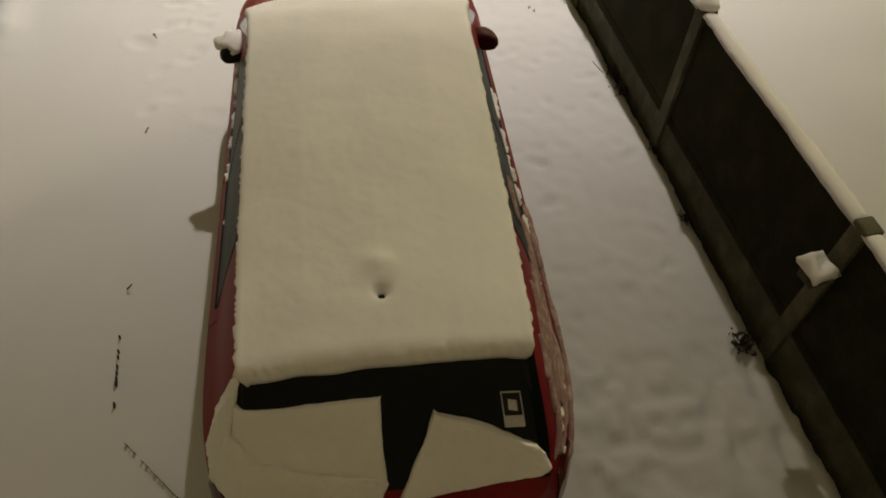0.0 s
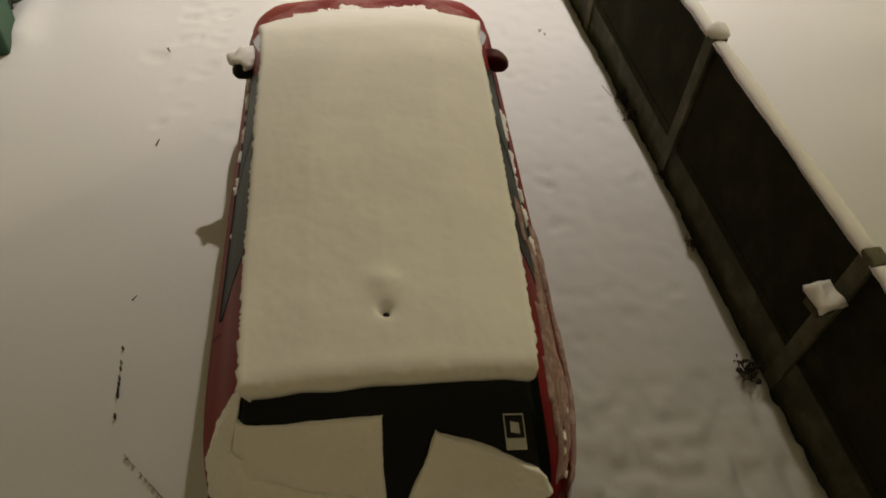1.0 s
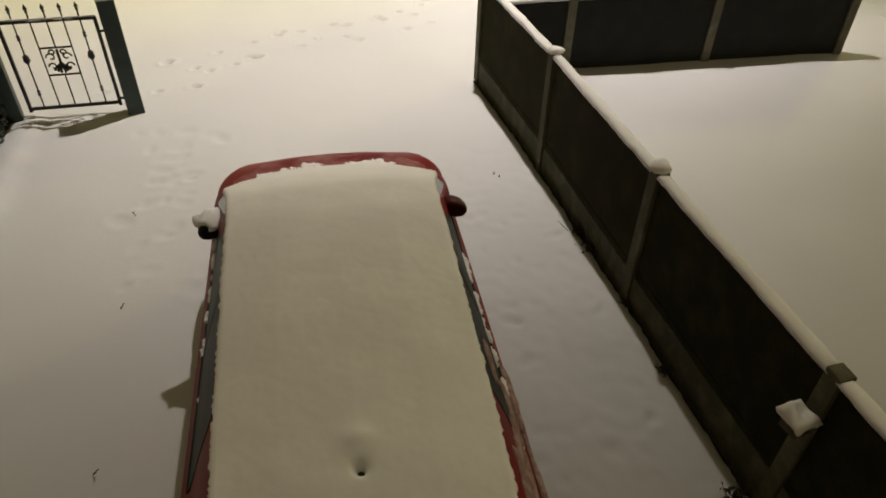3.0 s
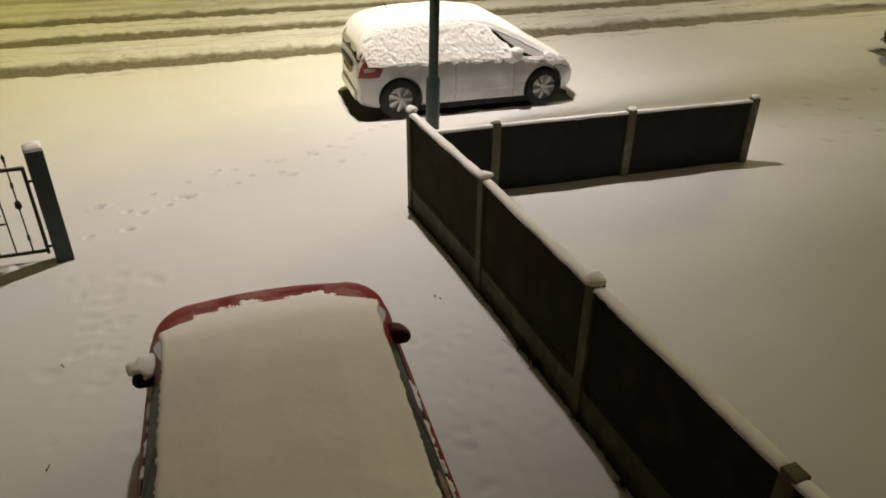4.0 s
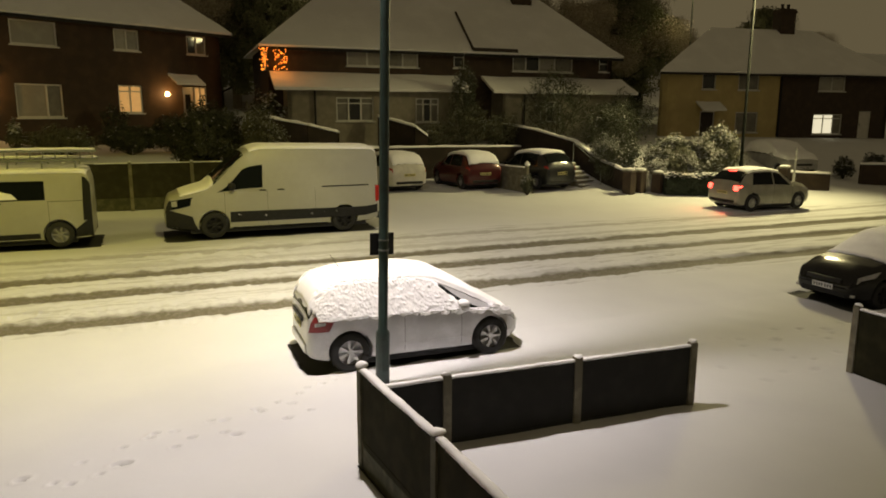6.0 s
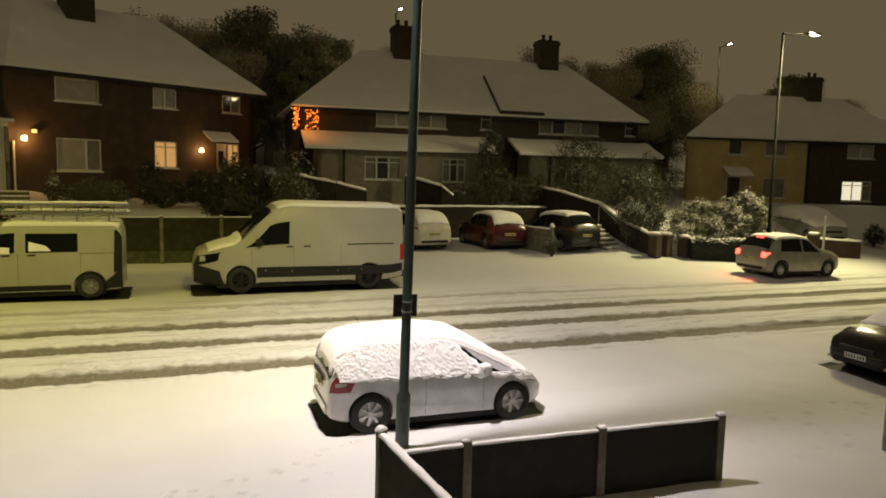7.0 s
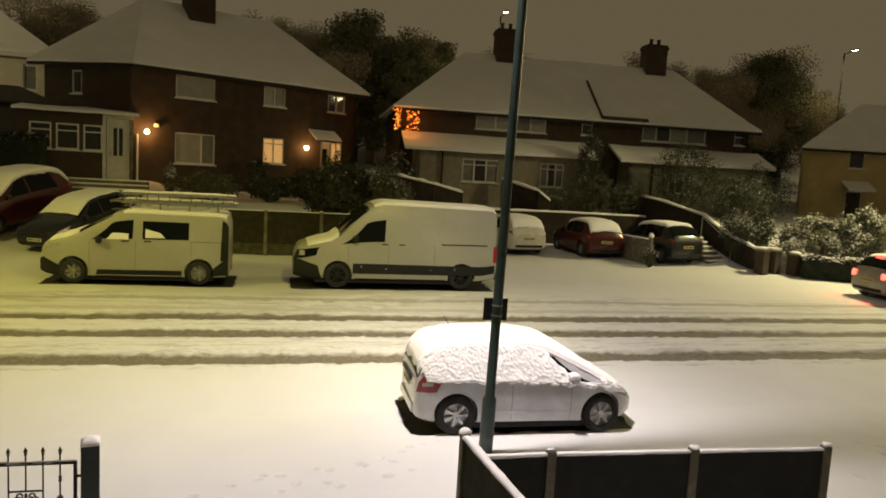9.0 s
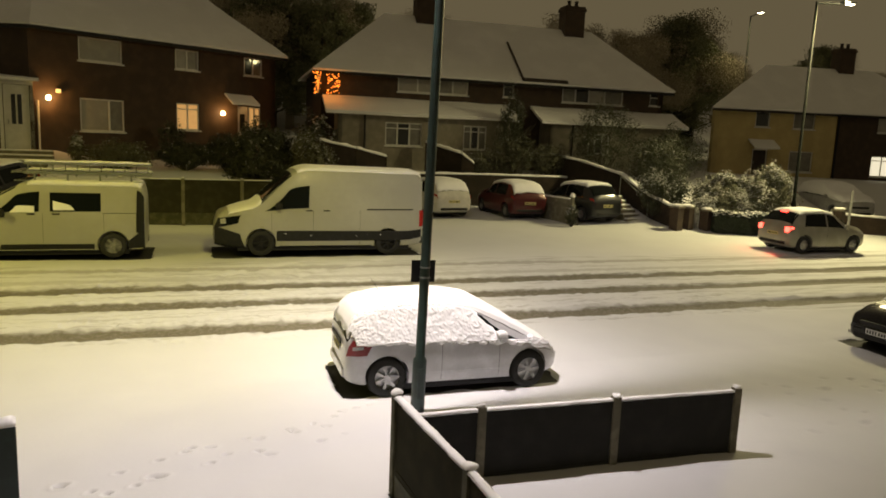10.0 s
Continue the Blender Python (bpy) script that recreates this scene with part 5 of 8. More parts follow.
def panel_van():
    s = Shape(5.93, 2.02, [(-2.965, 2.10), (-2.94, 2.32), (-2.80, 2.42), (0.42, 2.47), (0.80, 2.38), (1.10, 2.16), (1.90, 1.42), (2.10, 1.37), (2.84, 1.16), (2.93, 1.02), (2.965, 0.70)],
              [(-2.965, 1.32), (1.0, 1.30), (1.8, 1.24), (2.965, 1.05)], tumble=0.10, clearance=0.22, front=0.24, rear=0.02, smooth=0.08)
    ob = car_body("panel_van", "long white panel van with snow on roof and bonnet", (3.48, 20.97, 0.69), 180, s, (-1.89, 1.74), 0.36, VAN_WHITE, BLACK_PLASTIC, "van")
    for side in (1, -1):
        part("door_window", s.patch([(0.42, 6.1), (1.64, 6.05), (0.96, 7.25), (0.40, 7.25)], side, 0.006), DARK_GLASS, ob)
        part("sill_cladding", s.patch([(-2.9, 2.95), (1.32, 2.95), (1.32, 3.75), (-2.9, 3.65)], side, 0.012, (12, 2), 0.03), BLACK_PLASTIC, ob)
        # black strip that puts the shade below the sill into colour
        part("sill_shade_strip", s.patch([(-1.4, 1.6), (1.25, 1.6), (1.25, 2.05), (-1.4, 2.05)], side, 0.010, (6, 2), 0.03), BLACK_PLASTIC, ob)
        part("sliding_rail", s.patch([(-2.65, 5.95), (-1.25, 5.95), (-1.25, 6.06), (-2.65, 6.06)], side, 0.008, (4, 1)), BLACK_PLASTIC, ob)
        part("tail_lamp", s.patch([(-2.96, 3.9), (-2.84, 3.9), (-2.84, 5.9), (-2.96, 5.9)], side, 0.012, (2, 6), 0.03), RED_LENS, ob)
        part("front_bumper", s.patch([(2.04, 0.3), (2.96, 0.3), (2.96, 4.4), (2.30, 3.6)], side, 0.018, (8, 8), 0.03), BLACK_PLASTIC, ob, "black plastic front bumper")
        part("grille", s.patch([(2.80, 4.3), (2.962, 4.3), (2.962, 6.2), (2.84, 6.2)], side, 0.020, (4, 5), 0.02), BLACK_PLASTIC, ob, "black grille")
        lamp = part("headlamp", s.patch([(2.34, 4.55), (2.82, 4.30), (2.85, 5.7), (2.26, 5.75)], side, 0.016, (7, 5), 0.02), DARK_GLASS, ob, "dark headlamp with a bright lens")
        part("lens", s.patch([(2.66, 4.6), (2.80, 4.6), (2.81, 5.4), (2.68, 5.4)], side, 0.024, (3, 3), 0.01), LAMP_GLASS, lamp)
        for x in (0.42, -0.08):
            handle(ob, s, x, side, 5.75)
        for x in (0.30, 1.45, -1.05):
            seam(ob, s, x, side)
        wing_mirror(ob, s, 1.30, side, BLACK_PLASTIC, size=1.3, z=1.35)
        for k in range(9):
            p = s.at(-1.7 + 0.34 * k + 0.1 * noise.random(), 3.3 + 0.25 * noise.random(), side)
            part("snow_lump", lump_of_snow(p, (0.05 + 0.06 * noise.random(), 0.012, 0.018), k), SNOW, ob, "", True)
    part("windscreen", s.lid([(0.90, -0.58), (1.76, -0.66), (1.76, 0.66), (0.90, 0.58)], 0.006, (8, 12), round_edge=False, depth=0.012), DARK_GLASS, ob)
    part("bonnet_snow", s.lid([(1.72, -0.66), (2.6, -0.55), (2.6, 0.55), (1.72, 0.66)], 0.018, (14, 12), 0.01, 3, ragged=0.04), SNOW, ob, "snow on the bonnet", True)
    part("roof_snow", s.lid([(-2.9, -0.56), (0.75, -0.56), (0.75, 0.56), (-2.9, 0.56)], 0.05, (40, 14), 0.008, 6, ragged=0.01), SNOW, ob, "snow on the roof", True)
    part("rear_bumper", boxed(-3.03, -0.95, 0.32, -2.9, 0.95, 0.52, bevel=0.03), BLACK_PLASTIC, ob)
    bm = bmesh.new()
    for y in (-0.55, 0.35):
        rod(bm, (1.70, y, 1.46), (1.25, y + 0.35, 1.95), 0.012, n=5)
    part("wiper", bm, BLACK_PLASTIC, ob)
    return ob


panel_van()

HATCH_TOP = [(-2.0, 0.74), (-1.96, 0.95), (-1.82, 1.12), (-1.55, 1.38), (-1.2, 1.47), (-0.3, 1.49), (0.25, 1.42), (0.95, 1.04), (1.55, 0.92), (1.85, 0.78), (2.0, 0.55)]
HATCH_BELT = [(-2.0, 0.92), (-1.0, 0.93), (0.5, 0.90), (2.0, 0.72)]


def hatchback(name, label, place, turn, colour, length=4.0, snow=0.07, lit=False, tilt=0.0, tall=1.0, snow_front=1.5, snow_side=0.58, rear_snow=True, front_plate=True, rim=ALLOY):
    k = length / 4.0
    s = Shape(length, 1.70 * max(1, tall * 0.97), [(x * k, z * tall) for x, z in HATCH_TOP], [(x * k, z * tall) for x, z in HATCH_BELT], smooth=0.09, front=0.22, rear=0.12)
    ob = car_body(name, label, place, turn, s, (-1.26 * k, 1.24 * k), 0.30, colour, rim)
    if tilt:
        ob.matrix_world = Matrix.Translation(place) @ Euler((0, radians(-tilt), radians(turn))).to_matrix().to_4x4()
    for side in (1, -1):
        part("front_window", s.patch([(-0.12 * k, 6.12), (0.82 * k, 6.12), (0.28 * k, 7.85), (-0.10 * k, 7.9)], side, 0.004), DARK_GLASS, ob)
        part("rear_side_window", s.patch([(-1.3 * k, 6.12), (-0.2 * k, 6.12), (-0.18 * k, 7.9), (-1.15 * k, 7.85)], side, 0.004), DARK_GLASS, ob)
        part("tail_lamp", s.patch([(-1.99 * k, 5.1), (-1.84 * k, 5.1), (-1.80 * k, 6.0), (-1.95 * k, 6.1)] if lit else [(-1.985 * k, 5.2), (-1.80 * k, 5.2), (-1.72 * k, 6.25), (-1.93 * k, 6.4)], side, 0.014, (5, 4), 0.03), RED_LIT if lit else RED_LENS, ob, "lit red brake lamp" if lit else "")
        part("headlamp", s.patch([(1.50 * k, 5.2), (1.90 * k, 4.9), (1.86 * k, 6.6), (1.35 * k, 6.8)], side, 0.010, (5, 4), 0.03), LAMP_GLASS, ob)
        for x in (-0.75, 0.1):
            handle(ob, s, x * k, side, 5.5, colour)
        for x in (-0.16, 0.85):
            seam(ob, s, x * k, side)
        wing_mirror(ob, s, 0.74 * k, side, colour)
    part("windscreen", s.lid([(0.36 * k, -0.56), (0.92 * k, -0.62), (0.92 * k, 0.62), (0.36 * k, 0.56)], 0.005, (8, 12), round_edge=False, depth=0.01), DARK_GLASS, ob)
    part("rear_window", s.lid([(-1.86 * k, -0.60), (-1.48 * k, -0.56), (-1.48 * k, 0.56), (-1.86 * k, 0.60)], 0.006, (8, 12), round_edge=False, depth=0.012), DARK_GLASS, ob)
    plate_bars(ob, -2.0 * k - 0.008, -0.25, 0.25, 0.60 * tall, 0.71 * tall, -1)
    if front_plate:
        plate_bars(ob, 2.0 * k + 0.012, -0.25, 0.25, 0.40, 0.51, 1)
        part("grille", boxed(1.96 * k, -0.42, 0.56, 2.0 * k + 0.01, 0.42, 0.66, bevel=0.01), BLACK_PLASTIC, ob)
        part("lower_grille", boxed(1.95 * k, -0.55, 0.28, 2.0 * k + 0.008, 0.55, 0.38, bevel=0.01), BLACK_PLASTIC, ob)
    part("rear_bumper_trim", boxed(-2.0 * k - 0.03, -0.60, 0.30, -1.93 * k, 0.60, 0.40, bevel=0.02), BLACK_PLASTIC, ob)
    if lit:
        for y in (-0.63, 0.63):
            part("rear_lens", boxed(-2.0 * k - 0.012, y - 0.09, 0.74 * tall, -1.93 * k, y + 0.09, 0.93 * tall, bevel=0.02), RED_LIT, ob, "lit red brake lamp")
        part("high_brake_lamp", boxed(-1.50 * k - 0.06, -0.16, 1.40 * tall, -1.50 * k, 0.16, 1.435 * tall, bevel=0.006), RED_LIT, ob, "lit high brake lamp")
    if snow:
        x0 = -1.86 * k if rear_snow else -1.42 * k
        part("roof_snow", s.lid([(x0, -snow_side), (snow_front * k, -snow_side), (snow_front * k, snow_side), (x0, snow_side)], snow, (46, 18), 0.012, turn * 0.01 + length, ragged=0.05), SNOW, ob, "snow on the roof and glass", True)
    return ob, s


hatchback("silver_hatchback", "silver hatchback halted in the road with brake lamps lit", (21.43, 19.83, 0.655), -1.5, paint("champagne_silver_paint", (0.33, 0.32, 0.27), 0.3), 3.55, snow=0.035, lit=True, snow_front=0.25, rear_snow=False)
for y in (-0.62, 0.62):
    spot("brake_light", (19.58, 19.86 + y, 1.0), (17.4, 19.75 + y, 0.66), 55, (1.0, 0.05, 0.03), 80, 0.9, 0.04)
black, _s = hatchback("black_car", "black car parked at the kerb, snow on its windscreen", (15.85, 10.66, -0.05), 180, material("black_paint", (0.008, 0.008, 0.009), 0.16, second=(0.006, 0.006, 0.007), scale=2.5, spec=0.4), 4.4, snow=0.06, snow_front=1.12, rim=BLACK_PLASTIC)
for y in (-0.62, 0.62):
    part("fog_lamp", boxed(2.10, y - 0.10, 0.30, 2.165, y + 0.10, 0.36, bevel=0.012), LAMP_GLASS, black)

hatchback("white_hatchback", "white hatchback on the hard standing, roof under snow", (9.75, 28.75, 1.0), 96, paint("cream_white_paint", (0.62, 0.60, 0.54), 0.0), 3.9, snow=0.06, rear_snow=True, snow_front=1.4)
hatchback("red_compact_car", "dark red car on the hard standing, snow down its hatch", (13.05, 28.2, 1.0), 92, paint("maroon_paint", (0.075, 0.007, 0.009), 0.2), 3.8, snow=0.06, snow_front=0.4, snow_side=0.56)
hatchback("charcoal_car", "charcoal car on the hard standing with snow on its roof", (15.85, 27.25, 0.98), 101, paint("charcoal_paint", (0.022, 0.024, 0.026), 0.3), 3.9, snow=0.07, snow_front=0.4, rear_snow=False, tall=1.05)
hatchback("dark_blue_car", "dark car nose-out on the sloping drive, bonnet under snow", (-6.45, 26.2, 1.20), -114, paint("ink_blue_paint", (0.015, 0.018, 0.024), 0.3), 4.2, snow=0.05, snow_front=0.9, snow_side=0.42, tilt=-9, tall=0.98, rear_snow=False)
hatchback("maroon_people_carrier", "maroon people carrier on the drive under deep snow", (-9.05, 27.3, 1.50), -118, paint("deep_maroon_paint", (0.06, 0.009, 0.009), 0.2), 4.3, snow=0.12, snow_front=1.6, snow_side=0.62, tilt=-9, tall=1.2)
hatchback("snowed_in_car", "pale car facing the road wholly under snow", (30.6, 27.2, 1.10), -105, paint("pale_grey_paint", (0.45, 0.45, 0.44), 0.3), 4.2, snow=0.09, snow_front=1.85, snow_side=0.95, tall=1.12)


# ---- houses ----
BRICK = material("dark_red_brick", (0.072, 0.046, 0.030), 0.9, second=(0.046, 0.031, 0.021), scale=2.5, bump=0.5, bump_scale=25)
PEBBLEDASH = material("pebbledash", (0.30, 0.27, 0.22), 0.95, second=(0.22, 0.20, 0.16), scale=3, bump=0.8, bump_scale=50)
YELLOW_RENDER = material("ochre_render", (0.52, 0.43, 0.20), 0.9, second=(0.42, 0.34, 0.16), scale=1.5, bump=0.3, bump_scale=40)
CREAM_RENDER = material("cream_render", (0.60, 0.56, 0.46), 0.9, second=(0.50, 0.46, 0.38), scale=1.5, bump=0.3, bump_scale=40)
TILE_HUNG = material("dark_roof_tile", (0.055, 0.040, 0.033), 0.85, second=(0.035, 0.027, 0.023), scale=4, bump=0.6, bump_scale=20)
UPVC = material("white_window_frame", (0.66, 0.66, 0.63), 0.4, second=(0.56, 0.56, 0.53), scale=6)
PANE = material("window_glass", (0.02, 0.022, 0.024), 0.05, coat=0.3)
NET = material("net_curtain_behind_glass", (0.22, 0.21, 0.18), 0.35, second=(0.13, 0.125, 0.11), scale=3, coat=0.6)
BLIND = material("pale_blind_behind_glass", (0.34, 0.33, 0.29), 0.35, second=(0.28, 0.27, 0.24), scale=3, coat=0.6)
GLOW_WARM = material("lit_room_curtain", (0.5, 0.4, 0.25), 0.6, glow=(1.0, 0.52, 0.15), power=0.42, second=(0.4, 0.3, 0.2), scale=4)
GLOW_WHITE = material("lit_room_white", (0.6, 0.6, 0.55), 0.6, glow=(1.0, 0.90, 0.62), power=0.75)
GLOW_ORANGE = material("orange_lit_curtain", (0.5, 0.25, 0.08), 0.6, glow=(1.0, 0.34, 0.05), power=0.8, second=(0.3, 0.12, 0.03), scale=5)
BULB_GLOW = material("porch_bulb", (1, 0.8, 0.5), 0.4, glow=(1.0, 0.62, 0.24), power=30)
WHITE_DOOR = material("white_door", (0.62, 0.61, 0.58), 0.45, second=(0.52, 0.51, 0.48), scale=4)


def wall_sheet(bm, a, b, z0, z1, thick, holes):
    """A wall from a to b (x, y) with rectangular holes (s0, z0, s1, z1); its face is on the line, its thickness to the left of it."""
    a, b = np.array(a, float), np.array(b, float)
    e = (b - a) / np.linalg.norm(b - a)
    n = np.array([-e[1], e[0]])
    length = float(np.linalg.norm(b - a))
    ss = sorted({0.0, length, *[min(max(v, 0), length) for h in holes for v in (h[0], h[2])]})
    zs = sorted({z0, z1, *[min(max(v, z0), z1) for h in holes for v in (h[1], h[3])]})
    solid = {}
    for i in range(len(ss) - 1):
        for j in range(len(zs) - 1):
            cs, cz = (ss[i] + ss[i + 1]) / 2, (zs[j] + zs[j + 1]) / 2
            solid[i, j] = not any(h[0] < cs < h[2] and h[1] < cz < h[3] for h in holes)
    verts = {}

    def at(i, j, k):
        if (i, j, k) not in verts:
            p = a + e * ss[i] + n * thick * k
            verts[i, j, k] = bm.verts.new((p[0], p[1], zs[j]))
        return verts[i, j, k]

    for (i, j), full in solid.items():
        if not full:
            continue
        bm.faces.new((at(i, j, 0), at(i + 1, j, 0), at(i + 1, j + 1, 0), at(i, j + 1, 0)))
        bm.faces.new((at(i, j, 1), at(i, j + 1, 1), at(i + 1, j + 1, 1), at(i + 1, j, 1)))
        for di, dj, p, q in ((-1, 0, (i, j), (i, j + 1)), (1, 0, (i + 1, j), (i + 1, j + 1)), (0, -1, (i, j), (i + 1, j)), (0, 1, (i, j + 1), (i + 1, j + 1))):
            if not solid.get((i + di, j + dj), False):
                bm.faces.new((at(*p, 0), at(*q, 0), at(*q, 1), at(*p, 1)))
    return bm


def window(parent, a, e, hole, glass, bars=(0.5,), transom=None, deep=0.07):
    """A window in a hole of the wall that starts at a and runs along e: frame, mullions, sill and panes."""
    s0, z0, s1, z1 = hole
    a, e = np.array(a, float), np.array(e, float)
    n = np.array([-e[1], e[0]])
    ob = new("window")
    ob.empty_display_size, ob.parent = 0.1, parent

    def strip(name, sa, za, sb, zb, d0, d1, mat):
        bm = boxed(sa, d0, za, sb, d1, zb)
        for v in bm.verts:
            p = a + e * v.co.x + n * v.co.y
            v.co = (p[0], p[1], v.co.z)
        return part(name, bm, mat, ob)

    f = 0.06
    strip("frame", s0, z0, s0 + f, z1, deep - 0.03, deep + 0.05, UPVC), strip("frame", s1 - f, z0, s1, z1, deep - 0.03, deep + 0.05, UPVC)
    strip("frame", s0 + f, z0, s1 - f, z0 + f, deep - 0.03, deep + 0.05, UPVC), strip("frame", s0 + f, z1 - f, s1 - f, z1, deep - 0.03, deep + 0.05, UPVC)
    edges = [s0 + f]
    for b in bars:
        c = s0 + (s1 - s0) * b
        strip("mullion", c - 0.035, z0 + f, c + 0.035, z1 - f, deep - 0.025, deep + 0.045, UPVC)
        edges += [c - 0.035, c + 0.035]
    edges.append(s1 - f)
    for k in range(0, len(edges), 2):
        strip("pane", edges[k], z0 + f, edges[k + 1], z1 - f, deep + 0.012, deep + 0.03, glass if not isinstance(glass, (list, tuple)) else glass[k // 2 % len(glass)])
        if transom:
            zt = z0 + (z1 - z0) * transom
            strip("transom", edges[k], zt - 0.025, edges[k + 1], zt + 0.025, deep - 0.02, deep + 0.01, UPVC)
    strip("sill", s0 - 0.06, z0 - 0.06, s1 + 0.06, z0, -0.06, deep, UPVC)
    return ob


def door(parent, a, e, hole, mat, glazed=True, glass=None):
    s0, z0, s1, z1 = hole
    a, e = np.array(a, float), np.array(e, float)
    n = np.array([-e[1], e[0]])
    ob = new("door")
    ob.empty_display_size, ob.parent = 0.1, parent

    def strip(name, sa, za, sb, zb, d0, d1, m):
        bm = boxed(sa, d0, za, sb, d1, zb)
        for v in bm.verts:
            p = a + e * v.co.x + n * v.co.y
            v.co = (p[0], p[1], v.co.z)
        return part(name, bm, m, ob)

    strip("frame", s0, z0, s0 + 0.06, z1, 0.03, 0.12, UPVC), strip("frame", s1 - 0.06, z0, s1, z1, 0.03, 0.12, UPVC), strip("frame", s0 + 0.06, z1 - 0.06, s1 - 0.06, z1, 0.03, 0.12, UPVC)
    strip("leaf", s0 + 0.06, z0, s1 - 0.06, z1 - 0.06, 0.06, 0.11, mat)
    if glazed:
        w = (s1 - s0)
        for c in (0.38, 0.62):
            strip("glazing", s0 + w * c - 0.07, z0 + 0.95, s0 + w * c + 0.07, z1 - 0.35, 0.052, 0.06, glass or PANE)
    strip("handle", s0 + 0.12, z0 + 0.95, s0 + 0.16, z0 + 1.12, 0.02, 0.06, GALVANISED)
    return ob


def roof(parent, faces, mat_top=None, thick=0.10, label="snow-covered tiled roof", name="roof"):
    """Roof planes given as loops of corners; each is a slab of snow on tile."""
    bm = bmesh.new()
    keep = {}

    def v(p):
        key = tuple(round(c, 3) for c in p)
        if key not in keep:
            keep[key] = bm.verts.new(p)
        return keep[key]

    for f in faces:
        bm.faces.new([v(p) for p in f])
    bmesh.ops.recalc_face_normals(bm, faces=bm.faces)
    if sum(f.normal.z for f in bm.faces) < 0:
        bmesh.ops.reverse_faces(bm, faces=bm.faces)
    data = bpy.data.meshes.new(name)
    bmesh.ops.subdivide_edges(bm, edges=bm.edges, cuts=7, use_grid_fill=True)
    for q in bm.verts:
        q.co.z += 0.035 * (noise.noise(q.co * 0.9) + 0.5 * noise.noise(q.co * 2.7))
    under = {}
    flat = list(bm.faces)
    rim = [e for e in bm.edges if len(e.link_faces) == 1]
    for q in list(bm.verts):
        under[q] = bm.verts.new(q.co - Vector((0, 0, thick)))
    for f in flat:
        bm.faces.new([under[q] for q in reversed(f.verts)])
    for e in rim:
        p, q = e.verts
        bm.faces.new((p, q, under[q], under[p]))
    ob = part(name, bm, mat_top or SNOW_ROOF, parent, label)
    return ob


def chimney(parent, x, y, z0, z1, w=0.5, d=0.4, turn=0.0, pots=2):
    ob = new("chimney")
    ob.empty_display_size, ob.parent = 0.2, parent
    ob.matrix_local = pose(x, y, 0, 0, 0, turn)
    part("shaft", boxed(-w, -d, z0, w, d, z1, bevel=0.01), BRICK, ob, "dark brick stack")
    part("corbel", boxed(-w - 0.05, -d - 0.05, z1 - 0.28, w + 0.05, d + 0.05, z1 - 0.1, bevel=0.01), BRICK, ob)
    for k in range(pots):
        bm = bmesh.new()
        lathe(bm, [(0, z1), (0.11, z1), (0.095, z1 + 0.28), (0.12, z1 + 0.30), (0.12, z1 + 0.34), (0.08, z1 + 0.34), (0.08, z1 + 0.1), (0, z1 + 0.1)], "z", ((k - (pots - 1) / 2) * 0.45, 0, 0), 10)
        part("pot", bm, TILE_HUNG, ob)


def gutter(parent, a, b, z):
    part("gutter", rod(bmesh.new(), (*a, z), (*b, z), 0.055, n=8), BLACK_PLASTIC, parent)


